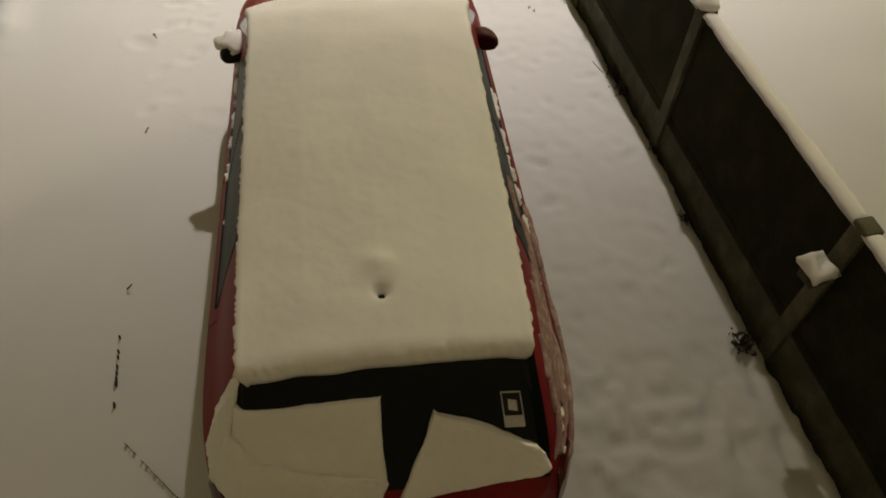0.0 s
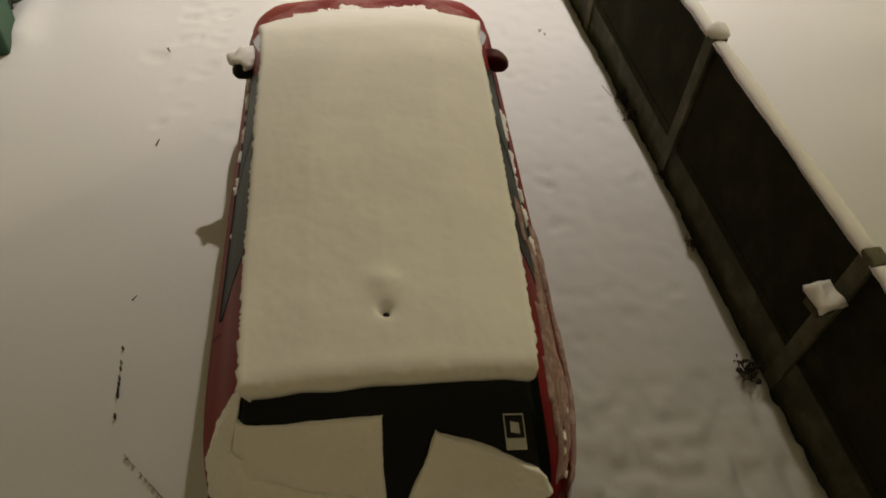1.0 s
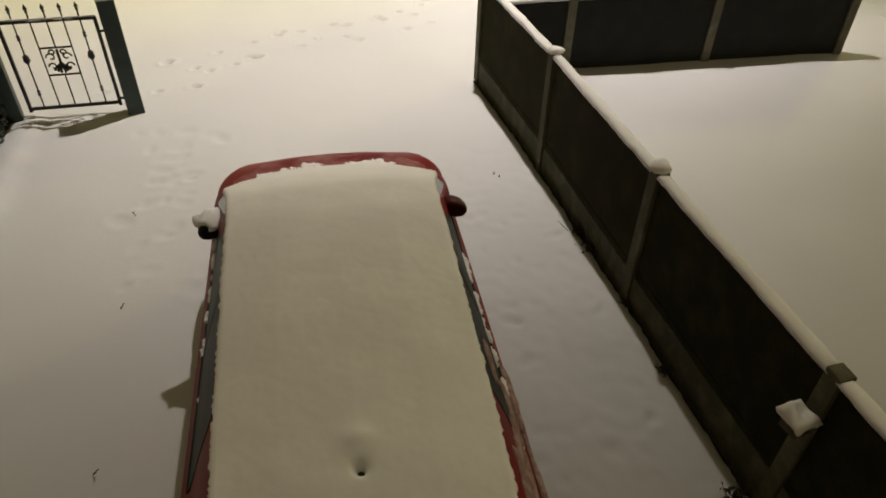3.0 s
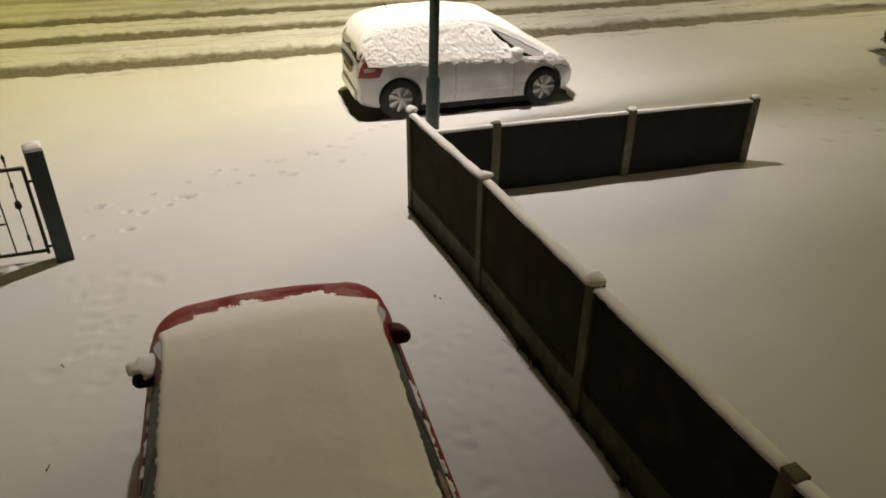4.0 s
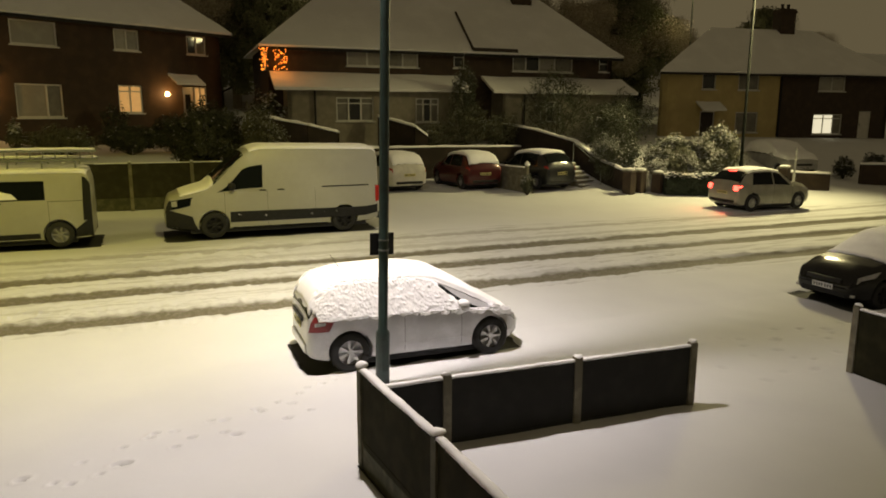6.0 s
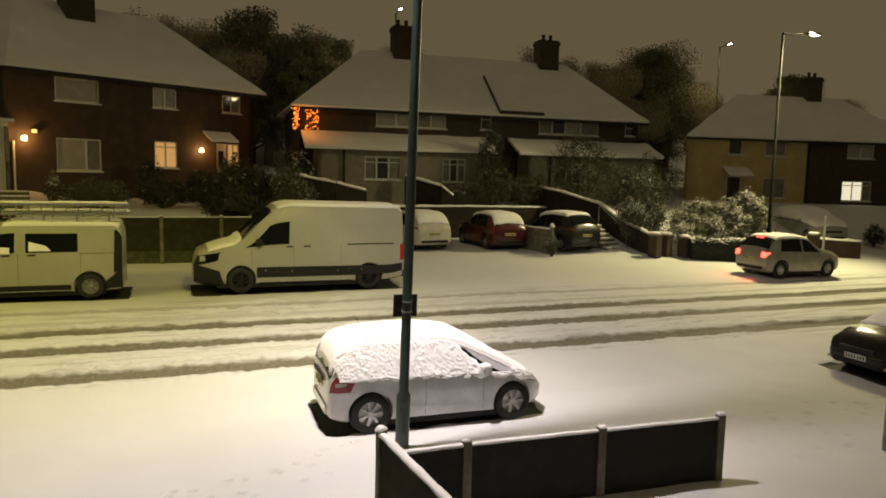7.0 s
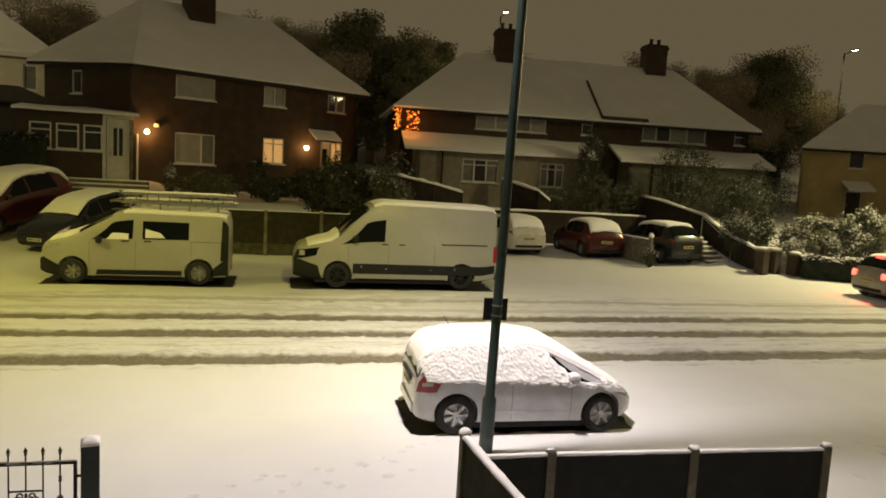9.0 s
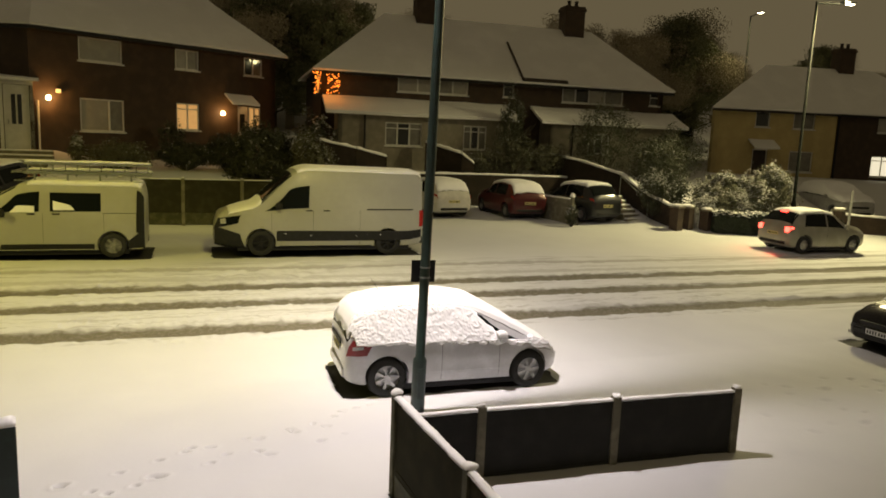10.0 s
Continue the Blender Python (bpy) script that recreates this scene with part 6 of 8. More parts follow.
def brick_house():
    """The cranked brick pair on the bank: a short left wing and a long right one."""
    ob = thing("brick_house", "dark brick house with a snowy hipped roof and lit windows", "house")
    C, R, L = np.array([-5.91, 31.45]), np.array([3.86, 36.70]), np.array([-9.66, 33.37])
    e1 = (R - C) / np.linalg.norm(R - C)
    n1 = np.array([-e1[1], e1[0]])
    R2, L2, C2 = R + n1 * 7.6, L + np.array([0.459, 0.889]) * 7.2, C + n1 * 8.6
    base, eave = 2.6, 7.92
    up = [(1.83, 6.68, 3.57, 7.62), (5.90, 6.74, 7.02, 7.62), (9.34, 6.78, 10.35, 7.62)]
    low = [(1.82, 3.88, 3.60, 5.20), (5.92, 4.08, 7.02, 5.27)]
    front_door = (9.0, 3.15, 10.25, 5.36)
    part("front_wall", wall_sheet(bmesh.new(), C, R, base, eave, 0.3, up + low + [front_door]), BRICK, ob)
    e0 = (C - L) / np.linalg.norm(C - L)
    left_hole = [(1.35, 6.55, 1.85, 7.5)]
    part("left_wall", wall_sheet(bmesh.new(), L, C, base, eave, 0.3, left_hole), BRICK, ob)
    for a, b in ((R, R2), (R2, C2), (C2, L2), (L2, L)):
        part("wall", wall_sheet(bmesh.new(), a, b, base, eave, 0.3, []), BRICK, ob)
    window(ob, C, e1, up[0], BLIND, ())
    window(ob, C, e1, up[1], [BLIND, NET], (0.5,))
    window(ob, C, e1, up[2], [PANE, NET], (0.5,))
    window(ob, C, e1, low[0], [BLIND, NET], (0.66,), None)
    window(ob, C, e1, low[1], GLOW_WARM, (0.5,), 0.78)
    window(ob, L, e0, left_hole[0], PANE, ())
    door(ob, C, e1, (9.0, 3.15, 9.55, 5.30), WHITE_DOOR, True, PANE)
    window(ob, C, e1, (9.6, 4.3, 10.25, 5.30), GLOW_WARM, (0.5,))
    # back wall behind the front door opening
    p = C + e1 * 9.6 + n1 * 0.2
    part("door_side_panel", wall_sheet(bmesh.new(), p, p + e1 * 0.65, 3.0, 4.28, 0.08, []), UPVC, ob)
    o = 0.45
    A, B2 = C + n1 * 3.9 + e1 * 1.8, R + n1 * 3.8 - e1 * 3.0
    z0, zr = eave - 0.05, 11.35
    Ce, Re = C - n1 * o - e1 * 0.05, R + e1 * o - n1 * o
    Le = L - e0 * o + np.array([-e0[1], e0[0]]) * -o
    R2e, L2e, C2e = R2 + e1 * o + n1 * o, L2 - e0 * o + n1 * 0.2, C2 + n1 * o
    P = lambda q, z: (q[0], q[1], z)  # noqa: E731
    roof(ob, [[P(Ce, z0), P(Re, z0), P(B2, zr), P(A, zr)], [P(Re, z0), P(R2e, z0), P(B2, zr)], [P(R2e, z0), P(C2e, z0), P(A, zr), P(B2, zr)],
              [P(Le, z0), P(Ce, z0), P(A, zr)], [P(L2e, z0), P(Le, z0), P(A, zr)], [P(C2e, z0), P(L2e, z0), P(A, zr)]])
    part("fascia", wall_sheet(bmesh.new(), Ce, Re, z0 - 0.24, z0 - 0.10, 0.04, []), BLACK_PLASTIC, ob)
    part("fascia", wall_sheet(bmesh.new(), Le, Ce, z0 - 0.24, z0 - 0.10, 0.04, []), BLACK_PLASTIC, ob)
    q = A + e1 * 2.3 - n1 * 0.6
    chimney(ob, q[0], q[1], 10.3, 12.9, 0.62, 0.5, 28)
    # canopy over the lit door
    q = C + e1 * 8.3
    roof(ob, [[P(q - n1 * 0.75, 5.42), P(q + e1 * 1.45 - n1 * 0.75, 5.42), P(q + e1 * 1.45, 5.86), P(q, 5.86)]], thick=0.09, name="canopy", label="small snowy door canopy")
    # porch by the corner, glazed, with a white door
    f = np.array([0.98, 0.19])
    g = np.array([-f[1], f[0]])
    p0 = np.array([-9.5, 30.05])
    porch = [(0.25, 4.2, 1.0, 5.2), (1.15, 4.2, 1.95, 5.2), (2.1, 4.2, 2.78, 5.2), (2.92, 3.1, 3.76, 5.5)]
    part("porch_wall", wall_sheet(bmesh.new(), p0, p0 + f * 3.9, base, 5.7, 0.12, porch), BRICK, ob)
    part("porch_side_wall", wall_sheet(bmesh.new(), p0 + f * 3.9, p0 + f * 3.9 + g * 1.6, base, 5.7, 0.12, []), UPVC, ob)
    for h in porch[:3]:
        window(ob, p0, f, h, PANE, (), 0.72, 0.03)
    door(ob, p0, f, porch[3], WHITE_DOOR)
    part("porch_pier", wall_sheet(bmesh.new(), p0 + f * 2.78 - g * 0.01, p0 + f * 2.9 - g * 0.01, base, 5.7, 0.1, []), UPVC, ob)
    part("porch_head", wall_sheet(bmesh.new(), p0 + f * 2.78 - g * 0.012, p0 + f * 3.9 - g * 0.012, 5.51, 5.74, 0.1, []), UPVC, ob)
    roof(ob, [[P(p0 - f * 0.3 - g * 0.3, 5.74), P(p0 + f * 4.1 - g * 0.3, 5.74), P(p0 + f * 4.1 + g * 1.8, 5.98), P(p0 - f * 0.3 + g * 2.4, 5.98)]], thick=0.1, name="porch_roof", label="snowy flat porch roof")
    # wall lamps
    for s, z, power in ((0.60, 5.12, 60), (8.12, 4.93, 40)):
        q = C + e1 * s - n1 * 0.16
        lamp = new("wall_lamp")
        lamp.empty_display_size, lamp.parent = 0.1, ob
        bm = bmesh.new()
        lathe(bm, [(0, z - 0.11), (0.085, z - 0.06), (0.085, z + 0.05), (0, z + 0.10)], "z", (q[0], q[1], 0), 10)
        part("globe", bm, BULB_GLOW, lamp, "glowing orange lamp")
        part("bracket", rod(bmesh.new(), (q[0], q[1], z + 0.07), (*(q + n1 * 0.17), z + 0.12), 0.018, n=6), BLACK_PLASTIC, lamp)
        r = C + e1 * (s + 0.06) - n1 * 0.34
        bulb("porch_light", (r[0], r[1], z), power * 0.6, (1.0, 0.46, 0.10), 0.06)
    # small floodlight by the wall lamp, built as a plain unlit box
    q = C + e1 * 1.02 - n1 * 0.06
    part("floodlight_box", boxed(q[0] - 0.1, q[1] - 0.1, 5.33, q[0] + 0.1, q[1] + 0.02, 5.48, bevel=0.02), UPVC, ob)
    part("downpipe", rod(bmesh.new(), (*(C + e1 * 0.25 - n1 * 0.06), 3.0), (*(C + e1 * 0.25 - n1 * 0.06), 5.0), 0.04, n=6), UPVC, ob)
    # steps to the porch
    for k in range(3):
        st = p0 + f * 1.9 - g * (0.35 + 0.35 * k)
        part("step", boxed(st[0] - 0.3, st[1] - 0.18, 2.4, st[0] + 2.6, st[1] + 0.17, 3.08 - 0.16 * k, bevel=0.02), CONCRETE, ob)
        part("step_snow", boxed(st[0] - 0.3, st[1] - 0.18, 3.084 - 0.16 * k, st[0] + 2.6, st[1] + 0.16, 3.13 - 0.16 * k, bevel=0.02), SNOW, ob)
    return ob


brick_house()


def long_house():
    """The wide pair with lean-to fronts."""
    ob = thing("long_house", "long brick house pair with snowy hipped roof and lean-to front", "house")
    a = radians(-3.1)
    O, e = np.array([5.78, 34.52]), np.array([math.cos(a), math.sin(a)])
    n = np.array([-e[1], e[0]])
    at = lambda s, d: O + e * s + n * d  # noqa: E731
    P = lambda s, d, z: (*at(s, d), z)  # noqa: E731
    base, eave, length, depth = 2.2, 7.26, 18.66, 7.4
    holes = [(3.74, 6.38, 7.38, 7.18), (9.28, 6.42, 9.87, 7.18), (12.6, 6.34, 16.2, 7.18), (17.85, 6.42, 18.45, 7.14)]
    part("front_wall", wall_sheet(bmesh.new(), at(0, 0), at(length, 0), base, eave, 0.3, holes), BRICK, ob)
    part("side_wall", wall_sheet(bmesh.new(), at(length, 0), at(length, depth), base, eave, 0.3, []), BRICK, ob)
    part("back_wall", wall_sheet(bmesh.new(), at(length, depth), at(0, depth), base, eave, 0.3, []), BRICK, ob)
    side_hole = [(depth - 2.3, 6.2, depth - 0.9, 7.1)]
    part("side_wall", wall_sheet(bmesh.new(), at(0, depth), at(0, 0), base, eave, 0.3, side_hole), BRICK, ob)
    window(ob, at(0, depth), -n, side_hole[0], GLOW_ORANGE, (0.5,))
    window(ob, O, e, holes[0], [BLIND, BLIND, NET, BLIND], (0.28, 0.56, 0.78))
    window(ob, O, e, holes[1], PANE, (), 0.7)
    window(ob, O, e, holes[2], [NET, PANE, BLIND, NET], (0.22, 0.44, 0.70))
    window(ob, O, e, holes[3], PANE, (), 0.6)
    o, z0, zr = 0.45, eave - 0.03, 10.65
    A, B2 = (3.7, 3.7), (15.9, 3.7)
    c = [(-o, -o), (length + o, -o), (length + o, depth + o), (-o, depth + o)]
    roof(ob, [[P(*c[0], z0), P(*c[1], z0), P(*B2, zr), P(*A, zr)], [P(*c[1], z0), P(*c[2], z0), P(*B2, zr)], [P(*c[2], z0), P(*c[3], z0), P(*A, zr), P(*B2, zr)], [P(*c[3], z0), P(*c[0], z0), P(*A, zr)]])
    part("fascia", wall_sheet(bmesh.new(), at(-o, -o), at(length + o, -o), z0 - 0.24, z0 - 0.1, 0.04, []), BLACK_PLASTIC, ob)
    # dark verge strip between the halves
    k = (zr - z0) / (3.7 + o)
    for s0, s1, d0, d1 in ((10.15, 10.25, -o + 0.03, 2.2), (10.2, 12.7, -o + 0.02, -o + 0.14)):
        bm = bmesh.new()
        pts = [P(s0, d0, z0 + (d0 + o) * k), P(s1, d0, z0 + (d0 + o) * k), P(s1, d1, z0 + (d1 + o) * k), P(s0, d1, z0 + (d1 + o) * k)]
        slab(bm, [[Vector(pts[0]) + Vector((0, 0, 0.09)), Vector(pts[1]) + Vector((0, 0, 0.09))], [Vector(pts[3]) + Vector((0, 0, 0.09)), Vector(pts[2]) + Vector((0, 0, 0.09))]], [[pts[0], pts[1]], [pts[3], pts[2]]])
        part("verge_strip", bm, TILE_HUNG, ob)
    chimney(ob, *at(5.9, 3.6), 9.6, 12.0, 0.55, 0.45, -3)
    chimney(ob, *at(14.6, 3.6), 9.6, 11.9, 0.60, 0.45, -3)
    # lean-to fronts
    for s0, s1, wins in ((0.35, 9.6, [(2.6, 3.75, 4.4, 4.85), (6.5, 3.7, 7.7, 4.85)]), (11.1, 19.3, [(2.2, 3.7, 3.4, 4.75)])):
        w0, w1 = at(s0 + 0.3, -1.35), at(s1 - 0.3, -1.35)
        part("lean_to_wall", wall_sheet(bmesh.new(), w0, w1, base, 5.25, 0.2, [(p, q, r, t) for p, q, r, t in [(h[0] - s0, h[1], h[2] - s0, h[3]) if s0 < 1 else h for h in wins]]), PEBBLEDASH, ob)
        for h in [(h[0] - s0, h[1], h[2] - s0, h[3]) if s0 < 1 else h for h in wins]:
            window(ob, w0, e, h, [NET, PANE, NET], (0.33, 0.66), 0.75)
        part("lean_to_side", wall_sheet(bmesh.new(), w1, at(s1 - 0.3, -0.02), base, 5.25, 0.2, []), PEBBLEDASH, ob)
        part("lean_to_side", wall_sheet(bmesh.new(), at(s0 + 0.3, -0.02), w0, base, 5.25, 0.2, []), PEBBLEDASH, ob)
        roof(ob, [[P(s0 - 0.3, -1.7, 5.28), P(s1, -1.7, 5.28), P(s1, 0.0, 6.05), P(s0 - 0.3, 0.0, 6.05)]], thick=0.14, name="lean_to_roof", label="snow-laden lean-to roof")
        part("downpipe", rod(bmesh.new(), P(s0 + 1.55, -1.42, 2.4), P(s0 + 1.55, -1.42, 5.2), 0.045, n=6), BLACK_PLASTIC, ob)
    # orange lights strung at the left corner
    bm = bmesh.new()
    random.seed(12)
    for k in range(90):
        s, z = random.choice((random.uniform(-0.45, -0.05), random.uniform(0.2, 0.85))), random.uniform(6.05, 7.05)
        x, y = at(s, -0.5 + random.uniform(-0.1, 0.1))
        lathe(bm, [(0, z - 0.03), (0.028, z), (0, z + 0.03)], "z", (x, y, 0), 6)
    p = part("string_lights", bm, material("orange_fairy_light", (1, 0.4, 0.1), 0.4, glow=(1.0, 0.24, 0.02), power=3.0), ob, "orange glowing string lights")
    tagged(p, kind="stuff")
    bulb("string_light", (*at(0.25, -0.75), 6.6), 20, (1.0, 0.30, 0.03), 0.3)
    return ob


long_house()


def pair_house():
    """Half ochre render, half dark brick."""
    ob = thing("rendered_house", "ochre rendered and brick house pair, roof under snow", "house")
    a = radians(-10)
    O, e = np.array([29.5, 35.3]), np.array([math.cos(a), math.sin(a)])
    n = np.array([-e[1], e[0]])
    at = lambda s, d: O + e * s + n * d  # noqa: E731
    P = lambda s, d, z: (*at(s, d), z)  # noqa: E731
    base, eave, half, length, depth, skew = 2.0, 6.78, 8.2, 16.6, 7.2, 4.3
    left = [(2.7, 5.68, 3.65, 6.6), (5.24, 5.66, 6.69, 6.62), (2.7, 2.5, 3.7, 4.35), (5.2, 3.04, 6.8, 4.31)]
    right = [(2.7, 2.93, 4.9, 4.21), (2.9, 5.66, 4.9, 6.6), (6.2, 2.5, 7.1, 4.4)]
    part("rendered_wall", wall_sheet(bmesh.new(), O, at(half, 0), base, eave, 0.3, left), YELLOW_RENDER, ob)
    part("brick_wall", wall_sheet(bmesh.new(), at(half, 0), at(length, 0), base, eave, 0.3, right), BRICK, ob)
    part("side_wall", wall_sheet(bmesh.new(), at(length, 0), at(length, depth), base, eave, 0.3, []), BRICK, ob)
    part("back_wall", wall_sheet(bmesh.new(), at(length, depth), at(skew, depth), base, eave, 0.3, []), BRICK, ob)
    part("side_wall", wall_sheet(bmesh.new(), at(skew, depth), O, base, eave, 0.3, []), YELLOW_RENDER, ob)
    window(ob, O, e, left[0], PANE, ()), window(ob, O, e, left[1], NET, (0.5,)), window(ob, O, e, left[3], NET, (0.5,))
    door(ob, O, e, left[2], TILE_HUNG, False)
    window(ob, at(half, 0), e, right[0], [GLOW_WHITE, GLOW_WHITE, NET], (0.36, 0.7), 0.78), window(ob, at(half, 0), e, right[1], BLIND, (0.5,))
    door(ob, at(half, 0), e, right[2], WHITE_DOOR, False)
    o, z0, zr = 0.4, eave - 0.02, 9.85
    A, B2 = (5.4, 3.6), (length - 3.4, 3.6)
    c = [(-o, -o), (length + o, -o), (length + o, depth + o), (skew - o, depth + o)]
    roof(ob, [[P(*c[0], z0), P(*c[1], z0), P(*B2, zr), P(*A, zr)], [P(*c[1], z0), P(*c[2], z0), P(*B2, zr)], [P(*c[2], z0), P(*c[3], z0), P(*A, zr), P(*B2, zr)], [P(*c[3], z0), P(*c[0], z0), P(*A, zr)]])
    part("fascia", wall_sheet(bmesh.new(), at(-o, -o), at(length + o, -o), z0 - 0.24, z0 - 0.1, 0.04, []), BLACK_PLASTIC, ob)
    chimney(ob, *at(10.9, 3.6), 8.9, 11.15, 0.55, 0.45, -10)
    roof(ob, [[P(2.35, -0.8, 4.46), P(4.0, -0.8, 4.46), P(4.0, 0.0, 4.95), P(2.35, 0.0, 4.95)]], thick=0.1, name="canopy", label="small snowy door canopy")
    part("downpipe", rod(bmesh.new(), P(half + 0.1, -0.06, 2.2), P(half + 0.1, -0.06, 6.5), 0.05, n=6), BLACK_PLASTIC, ob)
    return ob


pair_house()


def corner_house():
    """Cream house beyond the brick one, with a dark outbuilding before it."""
    ob = thing("cream_house", "cream rendered house with white eaves and a snowy roof", "house")
    a = np.array([-24.0, 37.6])
    b = np.array([-11.0, 39.0])
    e = (b - a) / np.linalg.norm(b - a)
    n = np.array([-e[1], e[0]])
    length = float(np.linalg.norm(b - a))
    P = lambda s, d, z: (*(a + e * s + n * d), z)  # noqa: E731
    holes = [(8.6, 6.9, 10.2, 8.1), (length - 1.2, 7.0, length - 0.6, 8.2)]
    part("front_wall", wall_sheet(bmesh.new(), a, b, 2.6, 8.8, 0.3, holes), CREAM_RENDER, ob)
    part("side_wall", wall_sheet(bmesh.new(), b, b + n * 7, 2.6, 8.8, 0.3, []), CREAM_RENDER, ob)
    part("back_wall", wall_sheet(bmesh.new(), b + n * 7, a + n * 7, 2.6, 8.8, 0.3, []), CREAM_RENDER, ob)
    part("side_wall", wall_sheet(bmesh.new(), a + n * 7, a, 2.6, 8.8, 0.3, []), CREAM_RENDER, ob)
    for h in holes:
        window(ob, a, e, h, NET, ())
    o = 0.4
    roof(ob, [[P(-o, -o, 8.8), P(length + o, -o, 8.8), P(length - 3.2, 3.5, 11.4), P(3, 3.5, 11.4)], [P(length + o, -o, 8.8), P(length + o, 7 + o, 8.8), P(length - 3.2, 3.5, 11.4)],
              [P(length + o, 7 + o, 8.8), P(-o, 7 + o, 8.8), P(3, 3.5, 11.4), P(length - 3.2, 3.5, 11.4)], [P(-o, 7 + o, 8.8), P(-o, -o, 8.8), P(3, 3.5, 11.4)]])
    part("fascia", wall_sheet(bmesh.new(), a - n * o - e * o, b - n * o + e * o, 8.5, 8.72, 0.05, []), UPVC, ob)
    out = thing("outbuilding", "dark timber outbuilding with a snowy ridge roof", "shed")
    a2, b2 = np.array([-17.0, 34.6]), np.array([-9.9, 35.9])
    e2 = (b2 - a2) / np.linalg.norm(b2 - a2)
    n2 = np.array([-e2[1], e2[0]])
    Q = lambda s, d, z: (*(a2 + e2 * s + n2 * d), z)  # noqa: E731
    part("front_wall", wall_sheet(bmesh.new(), a2, b2, 2.6, 6.2, 0.2, []), TILE_HUNG, out)
    part("side_wall", wall_sheet(bmesh.new(), b2, b2 + n2 * 2.5, 2.6, 6.2, 0.2, []), TILE_HUNG, out)
    roof(out, [[Q(-0.2, -0.3, 6.2), Q(7.4, -0.3, 6.2), Q(5.6, 1.2, 7.0), Q(-0.2, 1.2, 7.0)], [Q(7.4, -0.3, 6.2), Q(7.4, 2.8, 6.2), Q(5.6, 1.2, 7.0)], [Q(7.4, 2.8, 6.2), Q(-0.2, 2.8, 6.2), Q(-0.2, 1.2, 7.0), Q(5.6, 1.2, 7.0)]], mat_top=TILE_HUNG, label="dark tiled roof")


corner_house()


# ---- planting ----
LEAF = material("dark_evergreen_leaf", (0.075, 0.080, 0.045), 0.75, second=(0.045, 0.050, 0.028), scale=3)
LEAF_PALE = material("frosted_leaf", (0.16, 0.155, 0.10), 0.8, second=(0.10, 0.10, 0.06), scale=3)
LEAF_SNOW = material("thin_leaf_snow", (0.60, 0.60, 0.60), 0.8, second=(0.38, 0.38, 0.37), scale=6, spec=0.2)
TWIG = material("bare_twig", (0.060, 0.050, 0.035), 0.9, second=(0.04, 0.033, 0.024), scale=5)
BARK = material("wet_bark", (0.050, 0.042, 0.032), 0.9, second=(0.03, 0.026, 0.02), scale=6, bump=0.6, bump_scale=20)
HEDGE_LEAF = material("hedge_leaf", (0.022, 0.030, 0.016), 0.75, second=(0.012, 0.018, 0.009), scale=3)


def scraps(name, centres, normals, sizes, mat, parent, rng, lift=0.0, label="", flat=False):
    """Many small bent leaves or flakes in one mesh: two triangles each, folded along the middle."""
    m = len(centres)
    t = rng.normal(size=(m, 3))
    nrm = normals + (0.25 if flat else 0.8) * rng.normal(size=(m, 3))
    nrm /= np.linalg.norm(nrm, axis=1, keepdims=True)
    t -= (t * nrm).sum(1, keepdims=True) * nrm
    t /= np.linalg.norm(t, axis=1, keepdims=True)
    b = np.cross(nrm, t)
    s = sizes[:, None]
    c = centres + nrm * lift
    v = np.stack([c - t * s, c + b * s * 0.55 - nrm * s * 0.2, c + t * s, c - b * s * 0.55 - nrm * s * 0.2], 1).reshape(-1, 3)
    ids = np.arange(m * 4).reshape(m, 4)
    data = bpy.data.meshes.new(name)
    data.from_pydata(v.tolist(), [], np.concatenate([ids[:, [0, 1, 2]], ids[:, [0, 2, 3]]]).tolist())
    data.materials.append(mat)
    ob = new(name, data)
    ob.parent = parent
    return tagged(ob, label, kind="stuff")


